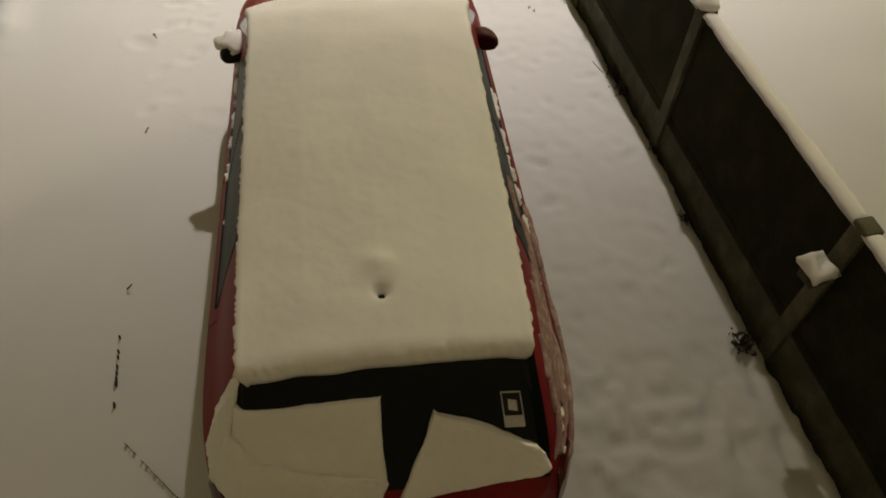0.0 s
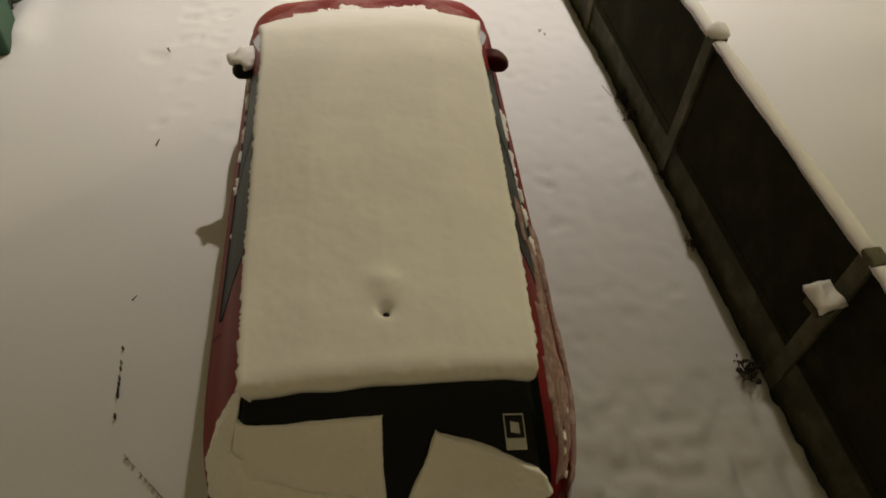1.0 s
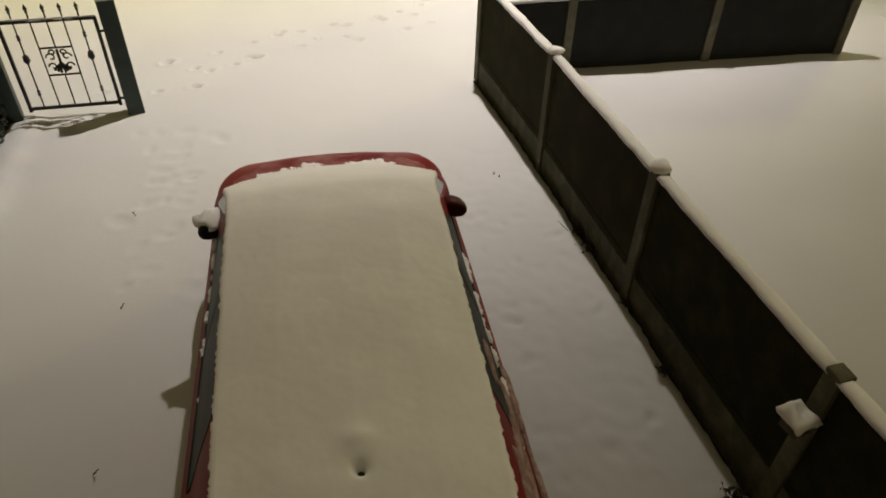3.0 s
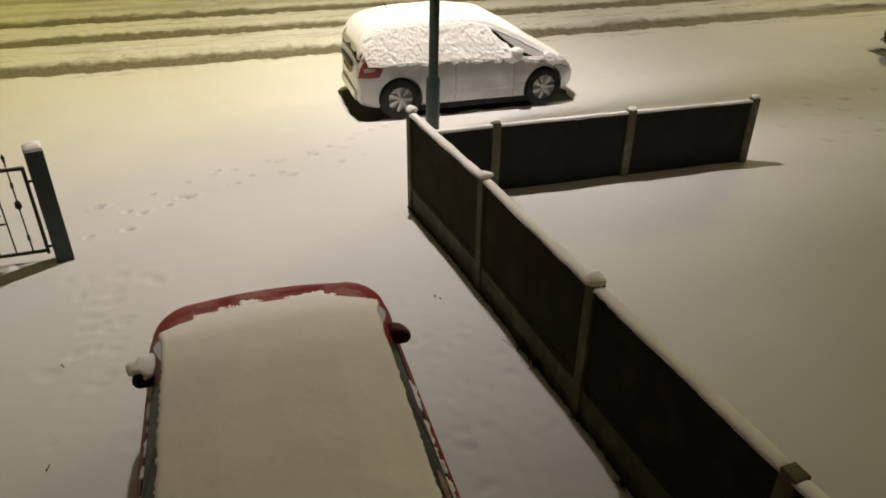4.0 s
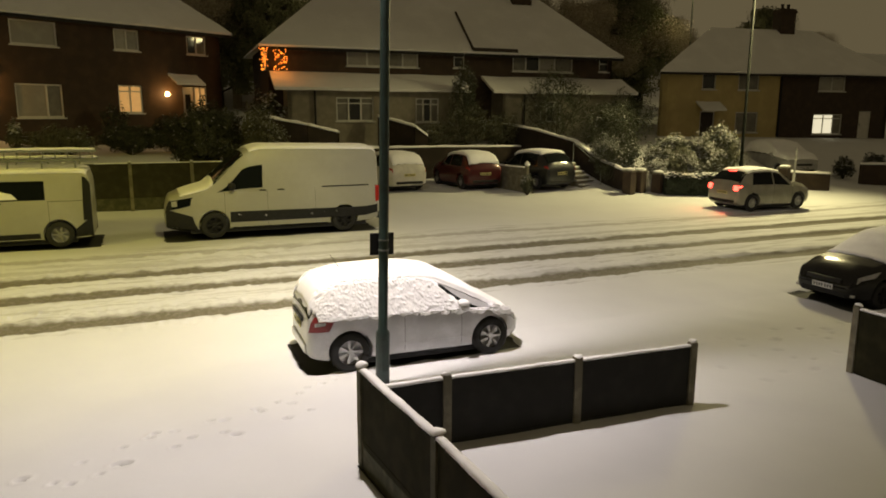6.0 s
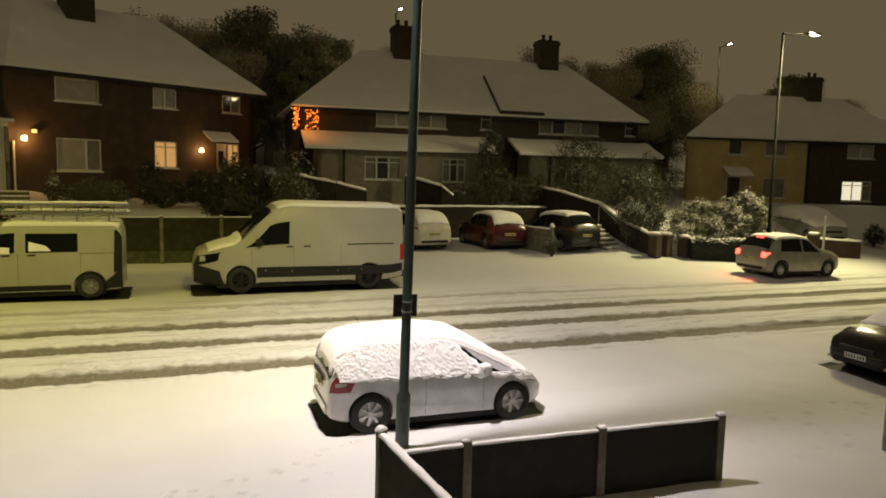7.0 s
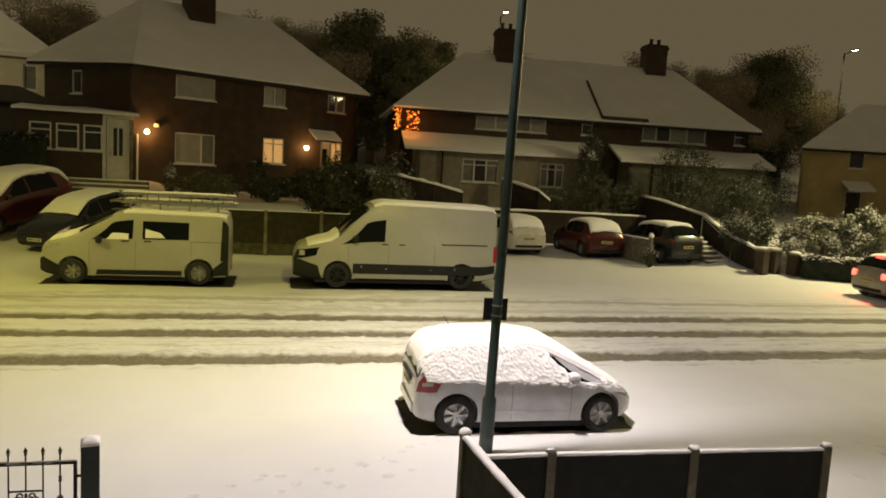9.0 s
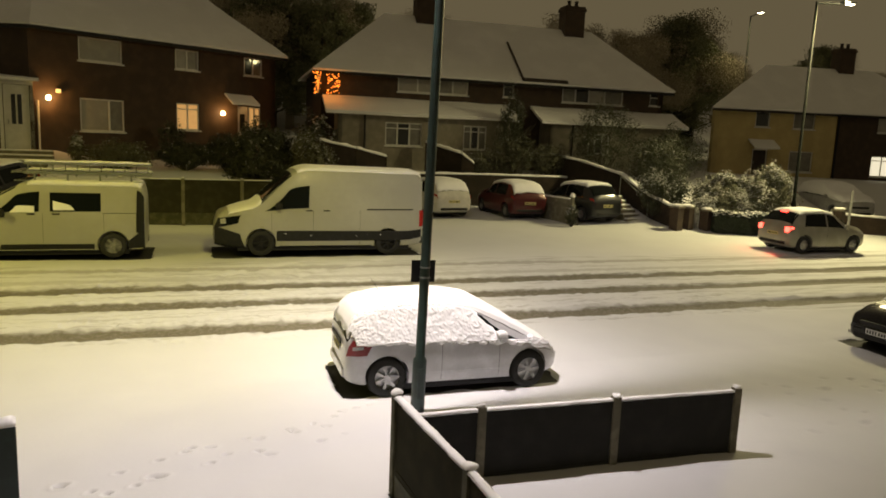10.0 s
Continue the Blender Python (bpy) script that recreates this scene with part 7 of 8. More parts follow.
def shrub(name, label, place, rx, ry, rz, seed, leaves=1600, leaf=0.06, snow=0.4, mat=LEAF, stems=7, category="shrub", group="", low=0.25):
    """A bush on its stems: an uneven crown of leaves with gaps, snow lying on its upper side."""
    rng = np.random.RandomState(seed)
    ob = thing(name, label, category, place, group=group)
    for k in range(stems):
        bm = bmesh.new()
        a = rng.uniform(0, 6.28)
        q = Vector((0, 0, -0.1))
        d = Vector((math.cos(a) * rx * 0.25, math.sin(a) * ry * 0.25, rz * 0.55))
        r = 0.02 + 0.012 * rz
        for step in range(3):
            nxt = q + d + Vector(rng.normal(size=3) * 0.08 * rx)
            rod(bm, q, nxt, r, r * 0.65, 5)
            q, r = nxt, r * 0.65
            d = Vector((d.x * 1.2 + rng.normal() * 0.1, d.y * 1.2 + rng.normal() * 0.1, d.z * 0.75))
        part("stem", bm, TWIG, ob)
    u = rng.normal(size=(leaves, 3))
    u /= np.linalg.norm(u, axis=1, keepdims=True)
    lump = 0.62 + 0.55 * np.array([noise.noise(Vector(q) * 2.1 + Vector((seed * 1.7, 0, 0))) + 0.45 * noise.noise(Vector(q) * 5.0 + Vector((seed, 3, 0))) + 0.5 for q in u])
    depth = rng.uniform(0.55, 1.0, leaves) ** 0.6
    c = u * (lump * depth)[:, None] * np.array([rx, ry, rz]) + np.array([0, 0, rz * (0.75 + low)])
    c = c[c[:, 2] > 0.02]
    u2 = (c - [0, 0, rz * (0.75 + low)]) / [rx, ry, rz]
    u2 /= np.linalg.norm(u2, axis=1, keepdims=True) + 1e-6
    scraps("foliage", c, u2, rng.uniform(0.7, 1.3, len(c)) * leaf, mat, ob, rng)
    if snow:
        far = np.linalg.norm(c - [0, 0, rz * (0.75 + low)], axis=1)
        up = (u2[:, 2] > -0.1) & (rng.rand(len(c)) < snow) & (far > np.percentile(far, 45))
        if up.any():
            n2 = u2[up] * 0.4 + np.array([0, 0, 0.8])
            scraps("snow_on_leaves", c[up], n2, rng.uniform(0.7, 1.6, up.sum()) * leaf * 1.15, LEAF_SNOW, ob, rng, leaf * 0.35, "snow on the leaves", True)
    return ob


def hedge(name, label, a, b, z, wide, tall, seed, snow=0.3, leaf=0.06, mat=HEDGE_LEAF, dense=900):
    rng = np.random.RandomState(seed)
    a, b = np.array(a, float), np.array(b, float)
    length = np.linalg.norm(b - a)
    e = (b - a) / length
    ob = thing(name, label, "hedge", (*a, z), math.degrees(math.atan2(e[1], e[0])))
    for k in range(int(length / 0.45)):
        x = 0.2 + k * 0.45
        part("stem", rod(bmesh.new(), (x, 0, -0.15), (x + rng.normal() * 0.08, rng.normal() * 0.05, tall * 0.8), 0.02, 0.01, 5), TWIG, ob)
    m = int(dense * length)
    p = rng.rand(m, 3) * [length, 1, 1]
    face = rng.randint(0, 3, m)
    p[face == 0, 2] = 1 - 0.12 * rng.rand((face == 0).sum())
    p[face == 1, 1] = 0.12 * rng.rand((face == 1).sum())
    p[face == 2, 1] = 1 - 0.12 * rng.rand((face == 2).sum())
    wob = 0.12 * rough_field(p[:, 0], p[:, 2], 0.5)
    c = np.stack([p[:, 0], (p[:, 1] - 0.5) * wide * (0.9 + wob), p[:, 2] * tall * (0.92 + wob)], 1)
    nrm = np.where((face == 0)[:, None], [0, 0, 1.0], np.where((face == 1)[:, None], [0, -1.0, 0.2], [0, 1.0, 0.2]))
    scraps("foliage", c, nrm, rng.uniform(0.7, 1.3, m) * leaf, mat, ob, rng)
    part("inner_growth", boxed(0.05, -wide * 0.38, 0, length - 0.05, wide * 0.38, tall * 0.88, bevel=0.05), HEDGE_LEAF, ob)
    top = (p[:, 2] > 0.8) & (rng.rand(m) < snow)
    scraps("snow_on_leaves", c[top], np.tile([0, 0, 1.0], (top.sum(), 1)), rng.uniform(0.8, 1.7, top.sum()) * leaf * 1.2, SNOW, ob, rng, 0.02, "snow on the hedge", True)
    return ob


def G(x, y, dz=0.0):
    return (x, y, height(x, y) + dz)


shrub("evergreen_bush", "dark leafy bush dusted with snow below the house", G(2.4, 28.0), 1.35, 1.0, 1.35, 1, 12000, 0.055, 0.02)
shrub("rounded_bush", "rounded pale-leaved bush frosted with snow", G(4.15, 27.8), 1.0, 0.9, 1.25, 2, 10000, 0.042, 0.12, LEAF_PALE)
shrub("low_shrub", "low straggling shrub by the lawn", G(-0.3, 30.8), 1.2, 0.5, 0.55, 3, 7000, 0.045, 0.03)
shrub("low_shrub", "low straggling shrub by the lawn", G(1.3, 30.8), 1.0, 0.5, 0.75, 4, 7000, 0.045, 0.03)
shrub("grass_clump", "drooping pale ornamental grass beside the door", G(-4.15, 29.9), 0.28, 0.28, 0.60, 5, 500, 0.07, 0.6, LEAF_PALE)
shrub("low_shrub", "rounded dark shrub under the front window", G(-2.75, 30.3), 1.35, 0.6, 0.62, 6, 7000, 0.04, 0.05, LEAF_PALE)
shrub("tall_evergreen", "tall narrow dark evergreen before the lean-to", G(14.7, 31.9), 0.8, 0.5, 2.05, 7, 6000, 0.042, 0.12)
shrub("dusted_bush", "straggling bush frosted with snow on the bank", G(14.7, 31.6), 1.45, 0.45, 1.05, 8, 6500, 0.034, 0.10, LEAF_PALE)
shrub("straggling_bush", "straggling brown bush dusted with snow on the bank", G(16.6, 31.7), 1.1, 0.45, 0.85, 31, 4500, 0.036, 0.08, LEAF_PALE)
shrub("straggling_bush", "straggling brown bush dusted with snow on the bank", G(12.9, 31.7), 1.0, 0.4, 0.6, 32, 3500, 0.036, 0.10, LEAF_PALE)
shrub("evergreen_bush", "dark bush with snow on its upper leaves", G(19.4, 31.0), 2.05, 0.9, 1.95, 9, 9500, 0.042, 0.04)
shrub("evergreen_bush", "dark bush with snow on its upper leaves", G(20.2, 27.6), 1.6, 1.0, 1.5, 10, 8000, 0.042, 0.06)
shrub("snowy_bush", "broad bush thickly loaded with snow behind the hedge", G(22.2, 25.6), 1.45, 0.9, 1.15, 11, 9000, 0.046, 0.48, LEAF_PALE)
shrub("snowy_bush", "broad bush thickly loaded with snow behind the hedge", G(24.2, 24.9), 1.35, 0.9, 1.35, 12, 9000, 0.046, 0.48, LEAF_PALE)
shrub("snowy_bush", "spreading bush thickly loaded with snow over the hedge", G(21.3, 24.5, 0.2), 1.5, 0.55, 0.62, 13, 6000, 0.044, 0.75, LEAF_PALE)
shrub("snowy_bush", "leaning bush with snow on its branches by the steps", G(18.6, 25.6, 0.2), 0.75, 0.6, 1.0, 14, 5000, 0.032, 0.45, LEAF)
shrub("evergreen_bush", "dark bush with snow on its upper leaves", G(19.9, 26.3), 1.05, 0.7, 1.0, 41, 6000, 0.042, 0.10)
shrub("evergreen_bush", "dark bush with snow on its upper leaves", G(23.0, 30.5), 2.0, 1.0, 1.4, 42, 8000, 0.045, 0.06)
shrub("low_shrub", "small garden shrub capped with snow beside the pavement", G(32.9, 25.2), 0.55, 0.45, 0.55, 51, 2500, 0.045, 0.35, LEAF)
shrub("low_shrub", "small garden shrub capped with snow beside the pavement", G(35.4, 25.4), 0.7, 0.45, 0.6, 52, 3000, 0.045, 0.35, LEAF)
shrub("wall_creeper", "dark creeper hanging on the house front", G(-0.9, 33.2, 0.3), 0.6, 0.3, 0.75, 15, 700, 0.07, 0.05)
shrub("evergreen_bush", "dark bush by the house's corner under snow", G(5.3, 33.4), 0.9, 0.9, 1.2, 16, 2000, 0.07, 0.45)
shrub("potted_conifer", "small snowy conifer leaning on the low fence", G(14.35, 25.0), 0.3, 0.25, 0.42, 17, 600, 0.04, 0.35)
hedge("clipped_hedge", "dark clipped hedge along the pavement, snow on top", (20.3, 23.9), (24.0, 22.6), height(21, 23.5) - 0.05, 0.7, 0.95, 21, 0.5)
hedge("clipped_hedge", "tall dark hedge beside the drive", (-13.5, 29.8), (-8.6, 29.9), height(-10, 29.9) - 0.1, 0.9, 1.9, 22, 0.08)
hedge("garden_hedge", "tall dark hedge between the far gardens, dusted with snow", (25.2, 36.4), (31.5, 40.5), height(27, 38) - 0.1, 1.0, 2.6, 25, 0.12, 0.07)
hedge("boundary_hedge", "dark green hedge running back from the gate", (-3.20, 7.36), (-3.22, 6.08), -0.03, 0.52, 1.25, 23, 0.25, 0.045, dense=2600)


# ---- garden walls, steps and small things across the road ----
def low_wall(name, label, points, thick=0.22, mat=BRICK, cap=0.09):
    """A wall through (x, y, foot, top) points with snow along its coping."""
    ob = thing(name, label, "garden wall")
    for (x0, y0, f0, t0), (x1, y1, f1, t1) in zip(points, points[1:]):
        d = np.array([x1 - x0, y1 - y0])
        n = np.array([-d[1], d[0]]) / np.linalg.norm(d) * thick / 2
        bm = bmesh.new()
        rows = lambda k, za, zb: [[(x0 - n[0] * k, y0 - n[1] * k, za), (x1 - n[0] * k, y1 - n[1] * k, zb)], [(x0 + n[0] * k, y0 + n[1] * k, za), (x1 + n[0] * k, y1 + n[1] * k, zb)]]  # noqa: E731
        slab(bm, rows(1, t0, t1), rows(1, f0, f1))
        part("wall", bm, mat, ob)
        m = max(3, int(np.linalg.norm(d) / 0.12))
        top, low = [], []
        for k in range(m + 1):
            u = k / m
            p = np.array([x0 + d[0] * u, y0 + d[1] * u])
            z = t0 + (t1 - t0) * u
            h = cap * (0.7 + 0.6 * float(rough_field(p[0] * 2, p[1] * 2, 0.6)))
            top.append([(*(p + n * 1.25 * q), z + h * (1 - abs(q) ** 2.5) + 0.01) for q in (-1, -0.6, 0, 0.6, 1)])
            low.append([(*(p + n * 1.2 * q), z + 0.004) for q in (-1, -0.6, 0, 0.6, 1)])
        part("snow_coping", slab(bmesh.new(), top, low), SNOW, ob, "snow along the coping", True)
    return ob


DARK_BRICK = material("dark_garden_brick", (0.055, 0.040, 0.030), 0.95, second=(0.032, 0.026, 0.020), scale=2, bump=0.8, bump_scale=18, spec=0.2)
low_wall("stair_wall", "sloping brick garden wall capped with snow beside the steps", [(17.2, 32.4, 1.0, 3.60), (17.9, 30.6, 0.9, 3.35), (18.6, 28.0, 0.8, 2.85), (18.75, 26.2, 0.7, 2.10), (18.95, 24.6, 0.65, 1.72)], mat=DARK_BRICK, cap=0.10)
low_wall("garden_wall", "sloping brick garden wall capped with snow above the cars", [(10.5, 32.5, 2.2, 3.95), (11.9, 31.4, 1.0, 3.5), (12.5, 31.25, 1.0, 3.05)], mat=DARK_BRICK, cap=0.12)
low_wall("retaining_wall", "low retaining wall behind the parked cars, capped with snow", [(7.7, 31.1, 0.9, 2.52), (12.8, 31.1, 0.9, 2.55), (17.4, 31.1, 0.9, 2.52)], mat=DARK_BRICK)
low_wall("boundary_wall", "brown brick wall stepping down beside the bushes", [(4.75, 29.5, 2.0, 3.9), (6.4, 29.4, 1.8, 3.6), (7.7, 29.6, 0.9, 3.3), (8.0, 31.0, 0.9, 3.2)], mat=DARK_BRICK, cap=0.12)
low_wall("front_wall", "low brick wall along the far pavement under snow", [(26.9, 24.0, 0.7, 1.55), (29.0, 22.9, 0.7, 1.45)])
low_wall("front_wall", "low brick wall along the far pavement under snow", [(32.5, 24.0, 0.7, 1.75), (38.0, 21.5, 0.7, 1.70), (46.0, 18.5, 0.7, 1.7)])


def garden_steps():
    ob = thing("garden_steps", "concrete garden steps with snow on the treads and a handrail", "steps", (18.0, 25.5, 0.74), 16)
    for k in range(7):
        part("step", boxed(-0.55, 0.26 * k, -0.3, 0.55, 0.26 * k + 0.30, 0.17 * (k + 1), bevel=0.012), CONCRETE, ob)
        part("tread_snow", boxed(-0.52, 0.26 * k + 0.03, 0.17 * (k + 1) + 0.003, 0.53, 0.26 * k + 0.255, 0.17 * (k + 1) + 0.05, bevel=0.02), SNOW, ob, "snow on the tread")
    bm = bmesh.new()
    rod(bm, (0.48, 0.1, 0.2), (0.48, 0.1, 1.1), 0.018, n=6), rod(bm, (0.48, 1.7, 1.2), (0.48, 1.7, 2.1), 0.018, n=6), rod(bm, (0.48, 0.1, 1.1), (0.48, 1.7, 2.1), 0.02, n=6)
    part("handrail", bm, GALVANISED, ob)


garden_steps()


def pillar(x, y, z0, z1):
    ob = thing("gate_pillar", "square brick gate pillar with snow on top", "pillar", (x, y, 0), 20, group="gate pillars")
    part("shaft", boxed(-0.2, -0.2, z0, 0.2, 0.2, z1, bevel=0.01), BRICK, ob)
    part("coping", boxed(-0.24, -0.24, z1, 0.24, 0.24, z1 + 0.06, bevel=0.01), CONCRETE, ob)
    part("snow_cap", snow_cap(bmesh.new(), 0, 0, z1 + 0.06, 0.22, 0.10, x), SNOW, ob, "", True)


for q in ((18.75, 24.15, 0.7, 1.75), (19.45, 24.35, 0.7, 1.72), (20.25, 24.15, 0.7, 1.62), (26.6, 23.3, 0.7, 1.75)):
    pillar(*q)


def picket_gate():
    ob = thing("picket_gate", "small pale picket gate between brick pillars", "gate", (19.68, 24.45, 0.82), -18)
    pale = material("pale_gate_paint", (0.40, 0.40, 0.37), 0.7, second=(0.3, 0.3, 0.27), scale=8)
    for k in range(5):
        part("pale", boxed(0.02 + k * 0.085, -0.01, 0.05, 0.06 + k * 0.085, 0.01, 0.85, bevel=0.004), pale, ob)
    for z in (0.2, 0.7):
        part("rail", boxed(0, 0.012, z, 0.42, 0.03, z + 0.06), pale, ob)


picket_gate()


def low_screen():
    """The low panel between two parked cars."""
    ob = thing("drive_screen", "low grey panel fence between the parked cars, snow on its end", "fence", (13.75, 29.4, 1.03), -79)
    part("panel", boxed(0, -0.03, -0.2, 4.05, 0.03, 0.90, bevel=0.005), CONCRETE, ob)
    part("end_post", boxed(4.06, -0.06, -0.3, 4.18, 0.06, 1.0, bevel=0.01), CONCRETE, ob)
    part("snow_cap", snow_cap(bmesh.new(), 4.12, 0, 1.0, 0.09, 0.16, 2), SNOW, ob, "", True)
    part("snow_ridge", snow_ridge(bmesh.new(), (0, 0), (4.0, 0), 0.90, 0.04, 0.05, 6), SNOW, ob, "", True)


low_screen()


def bollard_post():
    ob = thing("marker_post", "slim pale marker post at the kerb", "post", (25.8, 22.1, height(25.8, 22.1)))
    part("shaft", rod(bmesh.new(), (0, 0, -0.2), (0.05, 0, 2.0), 0.05, 0.045, 10), material("pale_post", (0.5, 0.5, 0.47), 0.6, second=(0.4, 0.4, 0.38), scale=5), ob)


bollard_post()
for x, y, tall in ((14.0, 46.0, 10.4), (41.2, 46.3, 10.5)):
    street_lamp((x, y, height(x, y)), tall, 0.9, 180, "far street lamp on the hill, lit", "warm", sleeve=False, sign=False, mat=GREY_COLUMN, head_glow=150)
    spot("street_or_fill_light", (x, y - 0.95, height(x, y) + tall + 0.0), (x, y - 2, 0), 900, WARM_LED, 150, 0.8)


# ---- trees on the hill ----
# distance haze is put into these paler twig and leaf colours
HAZY_TWIG = material("hazy_twigs", (0.46, 0.40, 0.30), 0.95, second=(0.33, 0.29, 0.215), scale=0.25, spec=0.1)
EVERGREEN = material("hill_evergreen", (0.22, 0.22, 0.13), 0.9, second=(0.15, 0.155, 0.09), scale=0.5, spec=0.1)


def tree_mesh(seed, tall, spread, leaves, leaf):
    rng = np.random.RandomState(seed)
    ob = thing("hill_tree", "dark winter tree on the hill behind the houses", "tree", group="trees on the hill")
    bm = bmesh.new()
    tips = []

    def grow(p, d, length, r, depth):
        q = p + d * length
        rod(bm, p, q, r, r * 0.62, 6 if depth < 2 else 4)
        if depth == 4:
            tips.append(q)
            return
        for k in range(3 if depth else 4):
            turn = Vector(rng.normal(size=3)) * (0.55 + 0.1 * depth)
            nd = (d + turn * spread + Vector((0, 0, 0.18))).normalized()
            grow(p + d * length * rng.uniform(0.65, 1.0), nd, length * rng.uniform(0.58, 0.78), r * 0.58, depth + 1)

    grow(Vector((0, 0, -0.3)), Vector((0, 0, 1)), tall * 0.32, tall * 0.028, 0)
    part("trunk", bm, HAZY_TWIG, ob, "bare trunk and limbs")
    tips = np.array([tuple(t) for t in tips])
    c = np.repeat(tips, leaves, 0) + np.clip(rng.normal(size=(len(tips) * leaves, 3)), -1.5, 1.5) * tall * 0.038
    scraps("crown", c, rng.normal(size=c.shape), rng.uniform(0.6, 1.5, len(c)) * leaf, HAZY_TWIG, ob, rng, 0, "dark twiggy crown")
    return ob


kinds = [tree_mesh(3, 11, 0.75, 230, 0.055), tree_mesh(8, 13, 0.62, 220, 0.055), tree_mesh(14, 9, 0.9, 300, 0.055), tree_mesh(20, 12, 0.55, 120, 0.04)]
spots = []
random.seed(31)
for k in range(38):
    y = random.uniform(50, 84)
    x = y * math.tan(radians(-20 + 72 * (k + random.random()) / 38))
    spots.append((x, y, random.choice((0, 1, 2, 2, 3)), random.uniform(0.75, 1.15)))
spots += [(0.5, 52.5, 0, 1.0), (2.0, 55, 1, 0.95), (4.5, 53, 2, 1.25), (7.5, 56, 2, 1.3), (10.5, 54, 0, 1.0), (12.0, 58, 2, 1.2), (30.5, 47, 2, 1.15), (33.0, 49, 2, 1.2), (35.5, 51, 0, 0.95), (28.0, 52, 1, 0.9), (3.0, 46.5, 2, 1.05), (6.0, 48.0, 0, 1.0), (8.8, 50.0, 2, 1.1), (27.5, 42.5, 2, 0.85), (29.5, 44.5, 0, 0.85), (26.0, 46, 1, 0.8), (-12.5, 47, 1, 0.9), (-9, 49, 0, 0.95)]
first = set()
for x, y, k, size in spots:
    m = Matrix.Translation((x, y, height(x, y))) @ Matrix.Rotation(x * 7.3, 4, "Z")
    if k not in first:
        kinds[k].matrix_world = m
        first.add(k)
        copy = kinds[k]
    else:
        copy = copy_thing(kinds[k], m)
    copy.scale = (size, size, size)


def evergreen(x, y, tall, wide, seed):
    """A broad dark evergreen: trunk, and clumps of small leaves with gaps between them."""
    rng = np.random.RandomState(seed)
    ob = thing("evergreen_tree", "broad dark evergreen tree on the hill behind the houses", "tree", (x, y, height(x, y)), group="evergreens on the hill")
    part("trunk", rod(bmesh.new(), (0, 0, -0.3), (0.2, 0, tall * 0.7), 0.22, 0.08, 8), BARK, ob)
    knots = []
    for k in range(80):
        a, h = rng.uniform(0, 6.28), rng.uniform(0.16, 1.0)
        r = wide * math.sqrt(max(0.03, 1 - ((h - 0.42) / 0.6) ** 2)) * rng.uniform(0.35, 1.0)
        knots.append((r * math.cos(a), r * math.sin(a), h * tall))
    for q in knots[:14]:
        part("limb", rod(bmesh.new(), (0.1, 0, q[2] * 0.6), q, 0.07, 0.02, 5), BARK, ob)
    c = np.repeat(np.array(knots), 260, 0) + np.clip(rng.normal(size=(80 * 260, 3)), -1.6, 1.6) * wide * np.array([0.14, 0.14, 0.11])
    scraps("crown", c, rng.normal(size=c.shape) + [0, 0, 0.6], rng.uniform(0.6, 1.4, len(c)) * 0.085, EVERGREEN, ob, rng, 0, "dark evergreen crown")


for x, y, tall, wide, seed in ((36.2, 48.0, 9.6, 3.3, 1), (39.5, 50.0, 8.6, 3.0, 2), (7.6, 46.5, 8.6, 2.6, 3), (5.0, 48.5, 9.6, 3.0, 4), (10.4, 49.0, 8.2, 2.8, 5), (49.0, 46.5, 8.4, 2.6, 6), (33.0, 50.0, 7.6, 2.8, 7)):
    evergreen(x, y, tall, wide, seed)


# ---- the near garden: small things on the snow ----
def wheelie_bin():
    ob = thing("green_bin", "green plastic garden bin at the drive's edge", "bin", (-3.10, 5.68, 0.0), 6)
    green = material("green_bin_plastic", (0.010, 0.085, 0.034), 0.5, second=(0.007, 0.06, 0.024), scale=5)
    bm = boxed(-0.28, -0.30, 0.0, 0.28, 0.30, 0.92, bevel=0.04)
    for v in bm.verts:
        k = 0.80 + 0.20 * v.co.z / 0.92
        v.co.x, v.co.y = v.co.x * k, v.co.y * k
    part("body", bm, green, ob)
    part("lid", boxed(-0.30, -0.33, 0.925, 0.30, 0.33, 0.985, bevel=0.03), green, ob)
    part("snow_cap", snow_ridge(bmesh.new(), (-0.26, 0), (0.26, 0), 0.985, 0.27, 0.10, 8), SNOW, ob, "", True)


wheelie_bin()


def dead_stalks(x, y, seed, n=9, size=0.13):
    """Withered stalks and leaves poking out of the snow at the fence's foot."""
    rng = np.random.RandomState(seed)
    ob = thing("withered_weed", "withered brown weed poking from the snow by the fence", "plant", (x, y, 0.0), group="withered weeds")
    for k in range(n):
        d = rng.normal(size=2) * size * 0.7
        h = rng.uniform(0.4, 1.1) * size
        part("stalk", rod(bmesh.new(), (d[0] * 0.3, d[1] * 0.3, -0.03), (d[0], d[1], h), 0.004, 0.002, 5), TWIG, ob)
    c = rng.normal(size=(90, 3)) * [size * 0.34, size * 0.34, size * 0.14] + [0, 0, size * 0.30]
    scraps("withered_leaves", c, rng.normal(size=c.shape), rng.uniform(0.5, 1.2, 90) * size * 0.22, TWIG, ob, rng)


for x, y, seed, size in ((2.30, 4.41, 1, 0.115), (2.31, 4.21, 2, 0.10), (2.32, 2.81, 3, 0.065), (2.30, 1.80, 4, 0.115), (2.32, 3.50, 5, 0.06)):
    dead_stalks(x, y, seed, size=size)


TWIGS = [(1.79, 5.43), (1.83, 5.37), (-1.50, 4.23), (-1.54, 5.42), (-1.48, 2.76)]


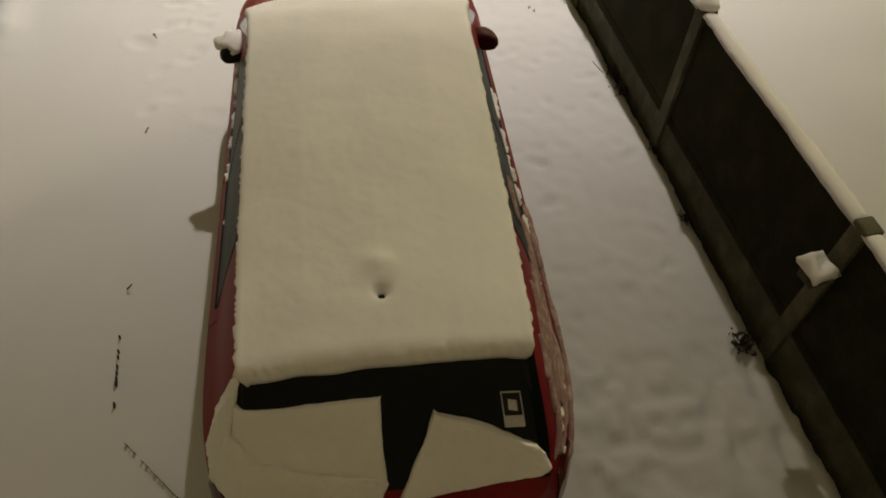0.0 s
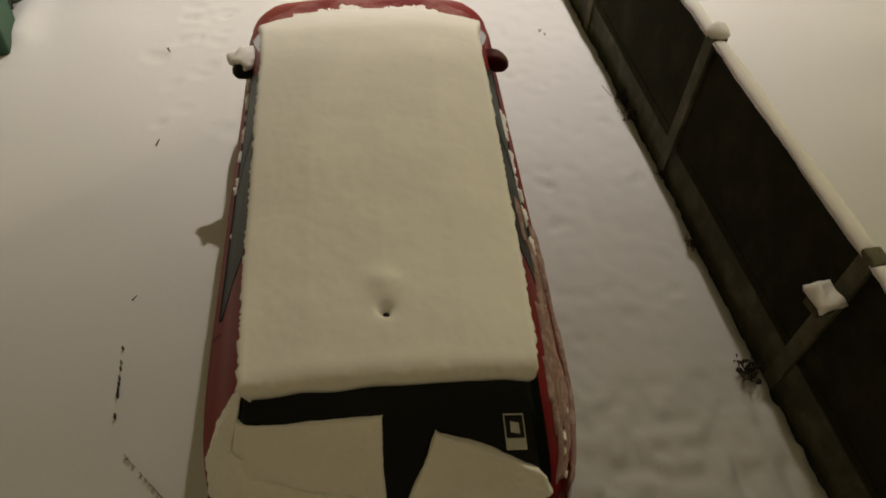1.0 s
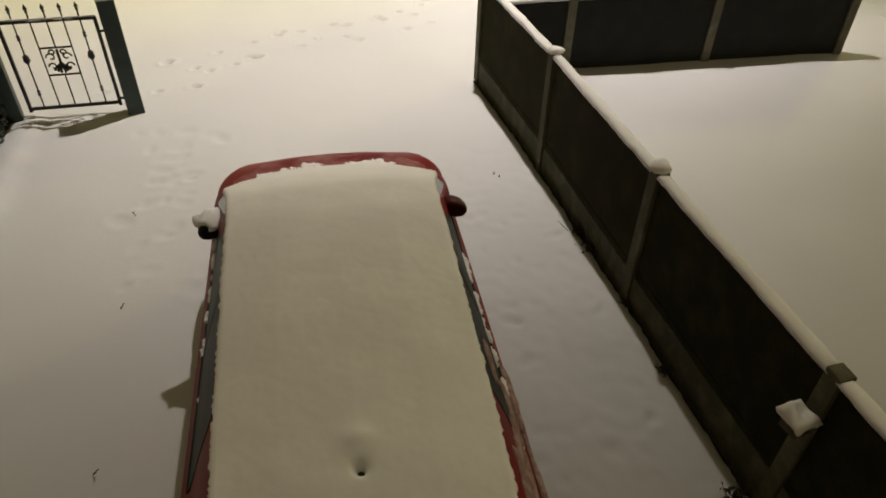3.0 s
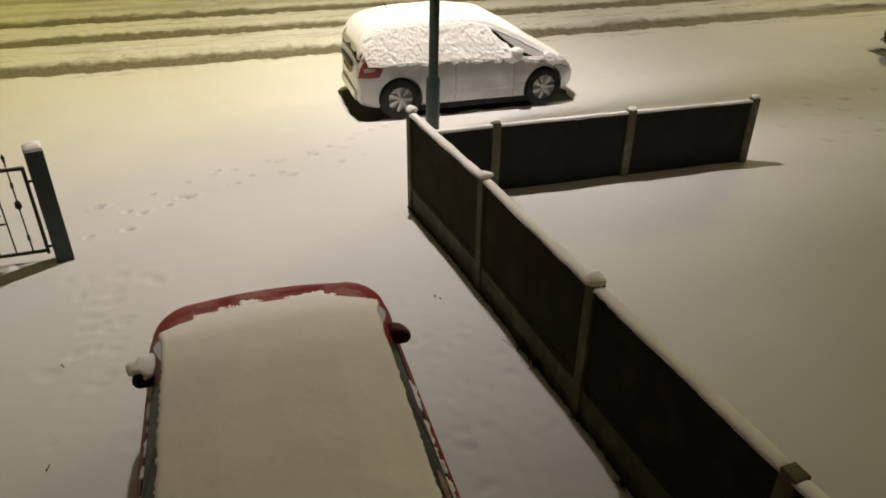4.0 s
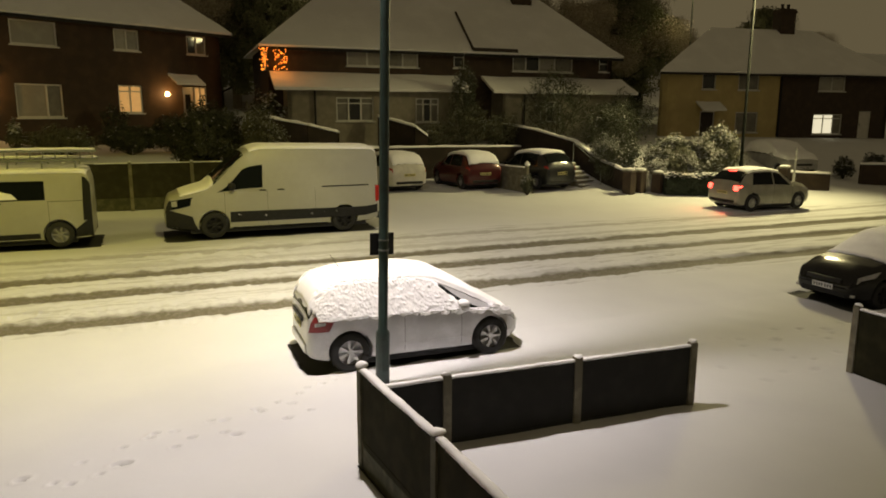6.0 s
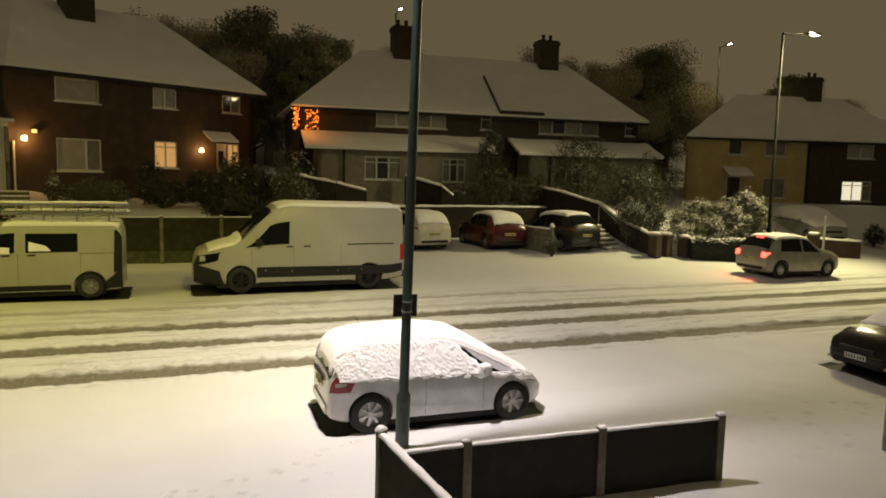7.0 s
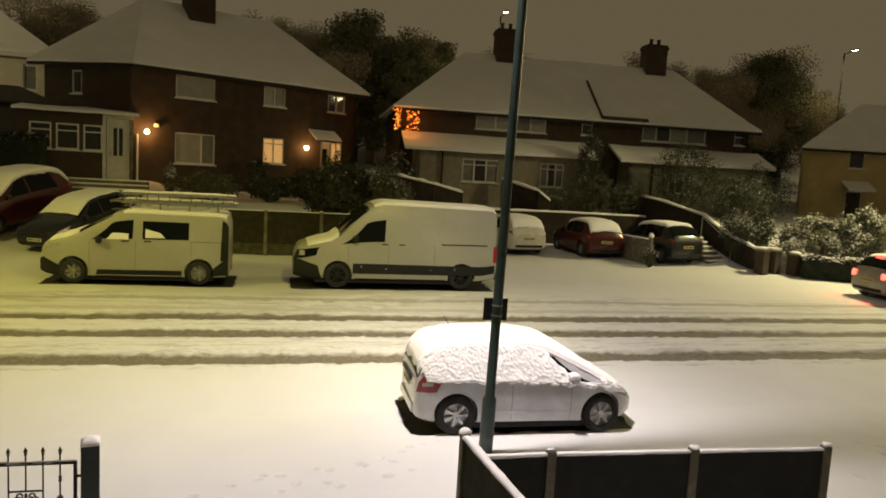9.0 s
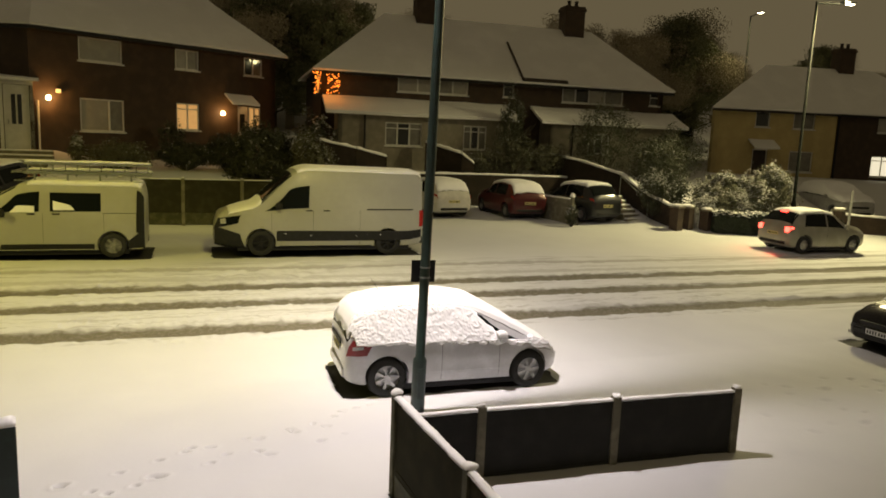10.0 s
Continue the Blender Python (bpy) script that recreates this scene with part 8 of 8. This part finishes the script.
def fallen_twig(x, y, seed):
    """A few centimetres of broken twig lying on the snow."""
    rng = np.random.RandomState(seed)
    ob = thing("fallen_twig", "tiny dark broken twig lying on the snow of the drive", "twig", (x, y, 0.0), group="fallen twigs")
    a = rng.uniform(0, 3)
    d = np.array([math.cos(a), math.sin(a)]) * rng.uniform(0.010, 0.022)
    part("stem", rod(bmesh.new(), (-d[0], -d[1], 0.0), (d[0], d[1], 0.035), 0.006, 0.003, 5), TWIG, ob)
    part("side_shoot", rod(bmesh.new(), (0, 0, 0.015), (d[1], -d[0], 0.040), 0.004, 0.002, 5), TWIG, ob)


for k, (x, y) in enumerate(TWIGS):
    fallen_twig(x, y, k + 3)


def edging(points, seed, whole=0.62, wide=0.0042):
    """Dark kerb edging that shows through the snow."""
    ob = thing("drive_edging", "dark strip of drive edging bare of snow", "edging", kind="structure")
    rng = np.random.RandomState(seed)
    for (x0, y0), (x1, y1) in zip(points, points[1:]):
        n = int(math.hypot(x1 - x0, y1 - y0) / 0.035)
        for k in range(n):
            if rng.rand() < whole:
                u, v = (k + 0.3 * rng.rand()) / n, (k + 0.6 + 0.4 * rng.rand()) / n
                bm = bmesh.new()
                d = np.array([y1 - y0, x0 - x1]) / math.hypot(x1 - x0, y1 - y0) * rng.uniform(0.0008, wide)
                p, q = np.array([x0 + (x1 - x0) * u, y0 + (y1 - y0) * u]), np.array([x0 + (x1 - x0) * v, y0 + (y1 - y0) * v])
                slab(bm, [[(*(p - d), EDGE_Z), (*(q - d), EDGE_Z)], [(*(p + d), EDGE_Z), (*(q + d), EDGE_Z)]], [[(*(p - d), -0.05), (*(q - d), -0.05)], [(*(p + d), -0.05), (*(q + d), -0.05)]])
                part("edging_stone", bm, TILE_HUNG, ob)
    return ob


EDGE_Z = 0.022
edging([(-1.505, 2.41), (-1.485, 1.92)], 3)
edging([(-1.43, 1.73), (-1.11, 1.36), (-0.575, 0.88)], 4, 0.93, 0.002)

# ---- our own house wall behind the camera ----
# unseen finish, set pale so the wall bounces fill onto the drive
PALE_BOUNCE = material("pale_bounce_render", (0.50, 0.46, 0.38), 0.9, second=(0.43, 0.39, 0.32), scale=1.2, bump=0.4, bump_scale=50)
bm = wall_sheet(bmesh.new(), (9.0, -0.45), (-9.0, -0.45), -0.3, 7.5, 0.3, [(8.2, 3.3, 9.8, 4.8)])
tagged(part("wall_south", bm, PALE_BOUNCE), "plain house wall behind the camera, made pale to bounce light", "wall", kind="structure")
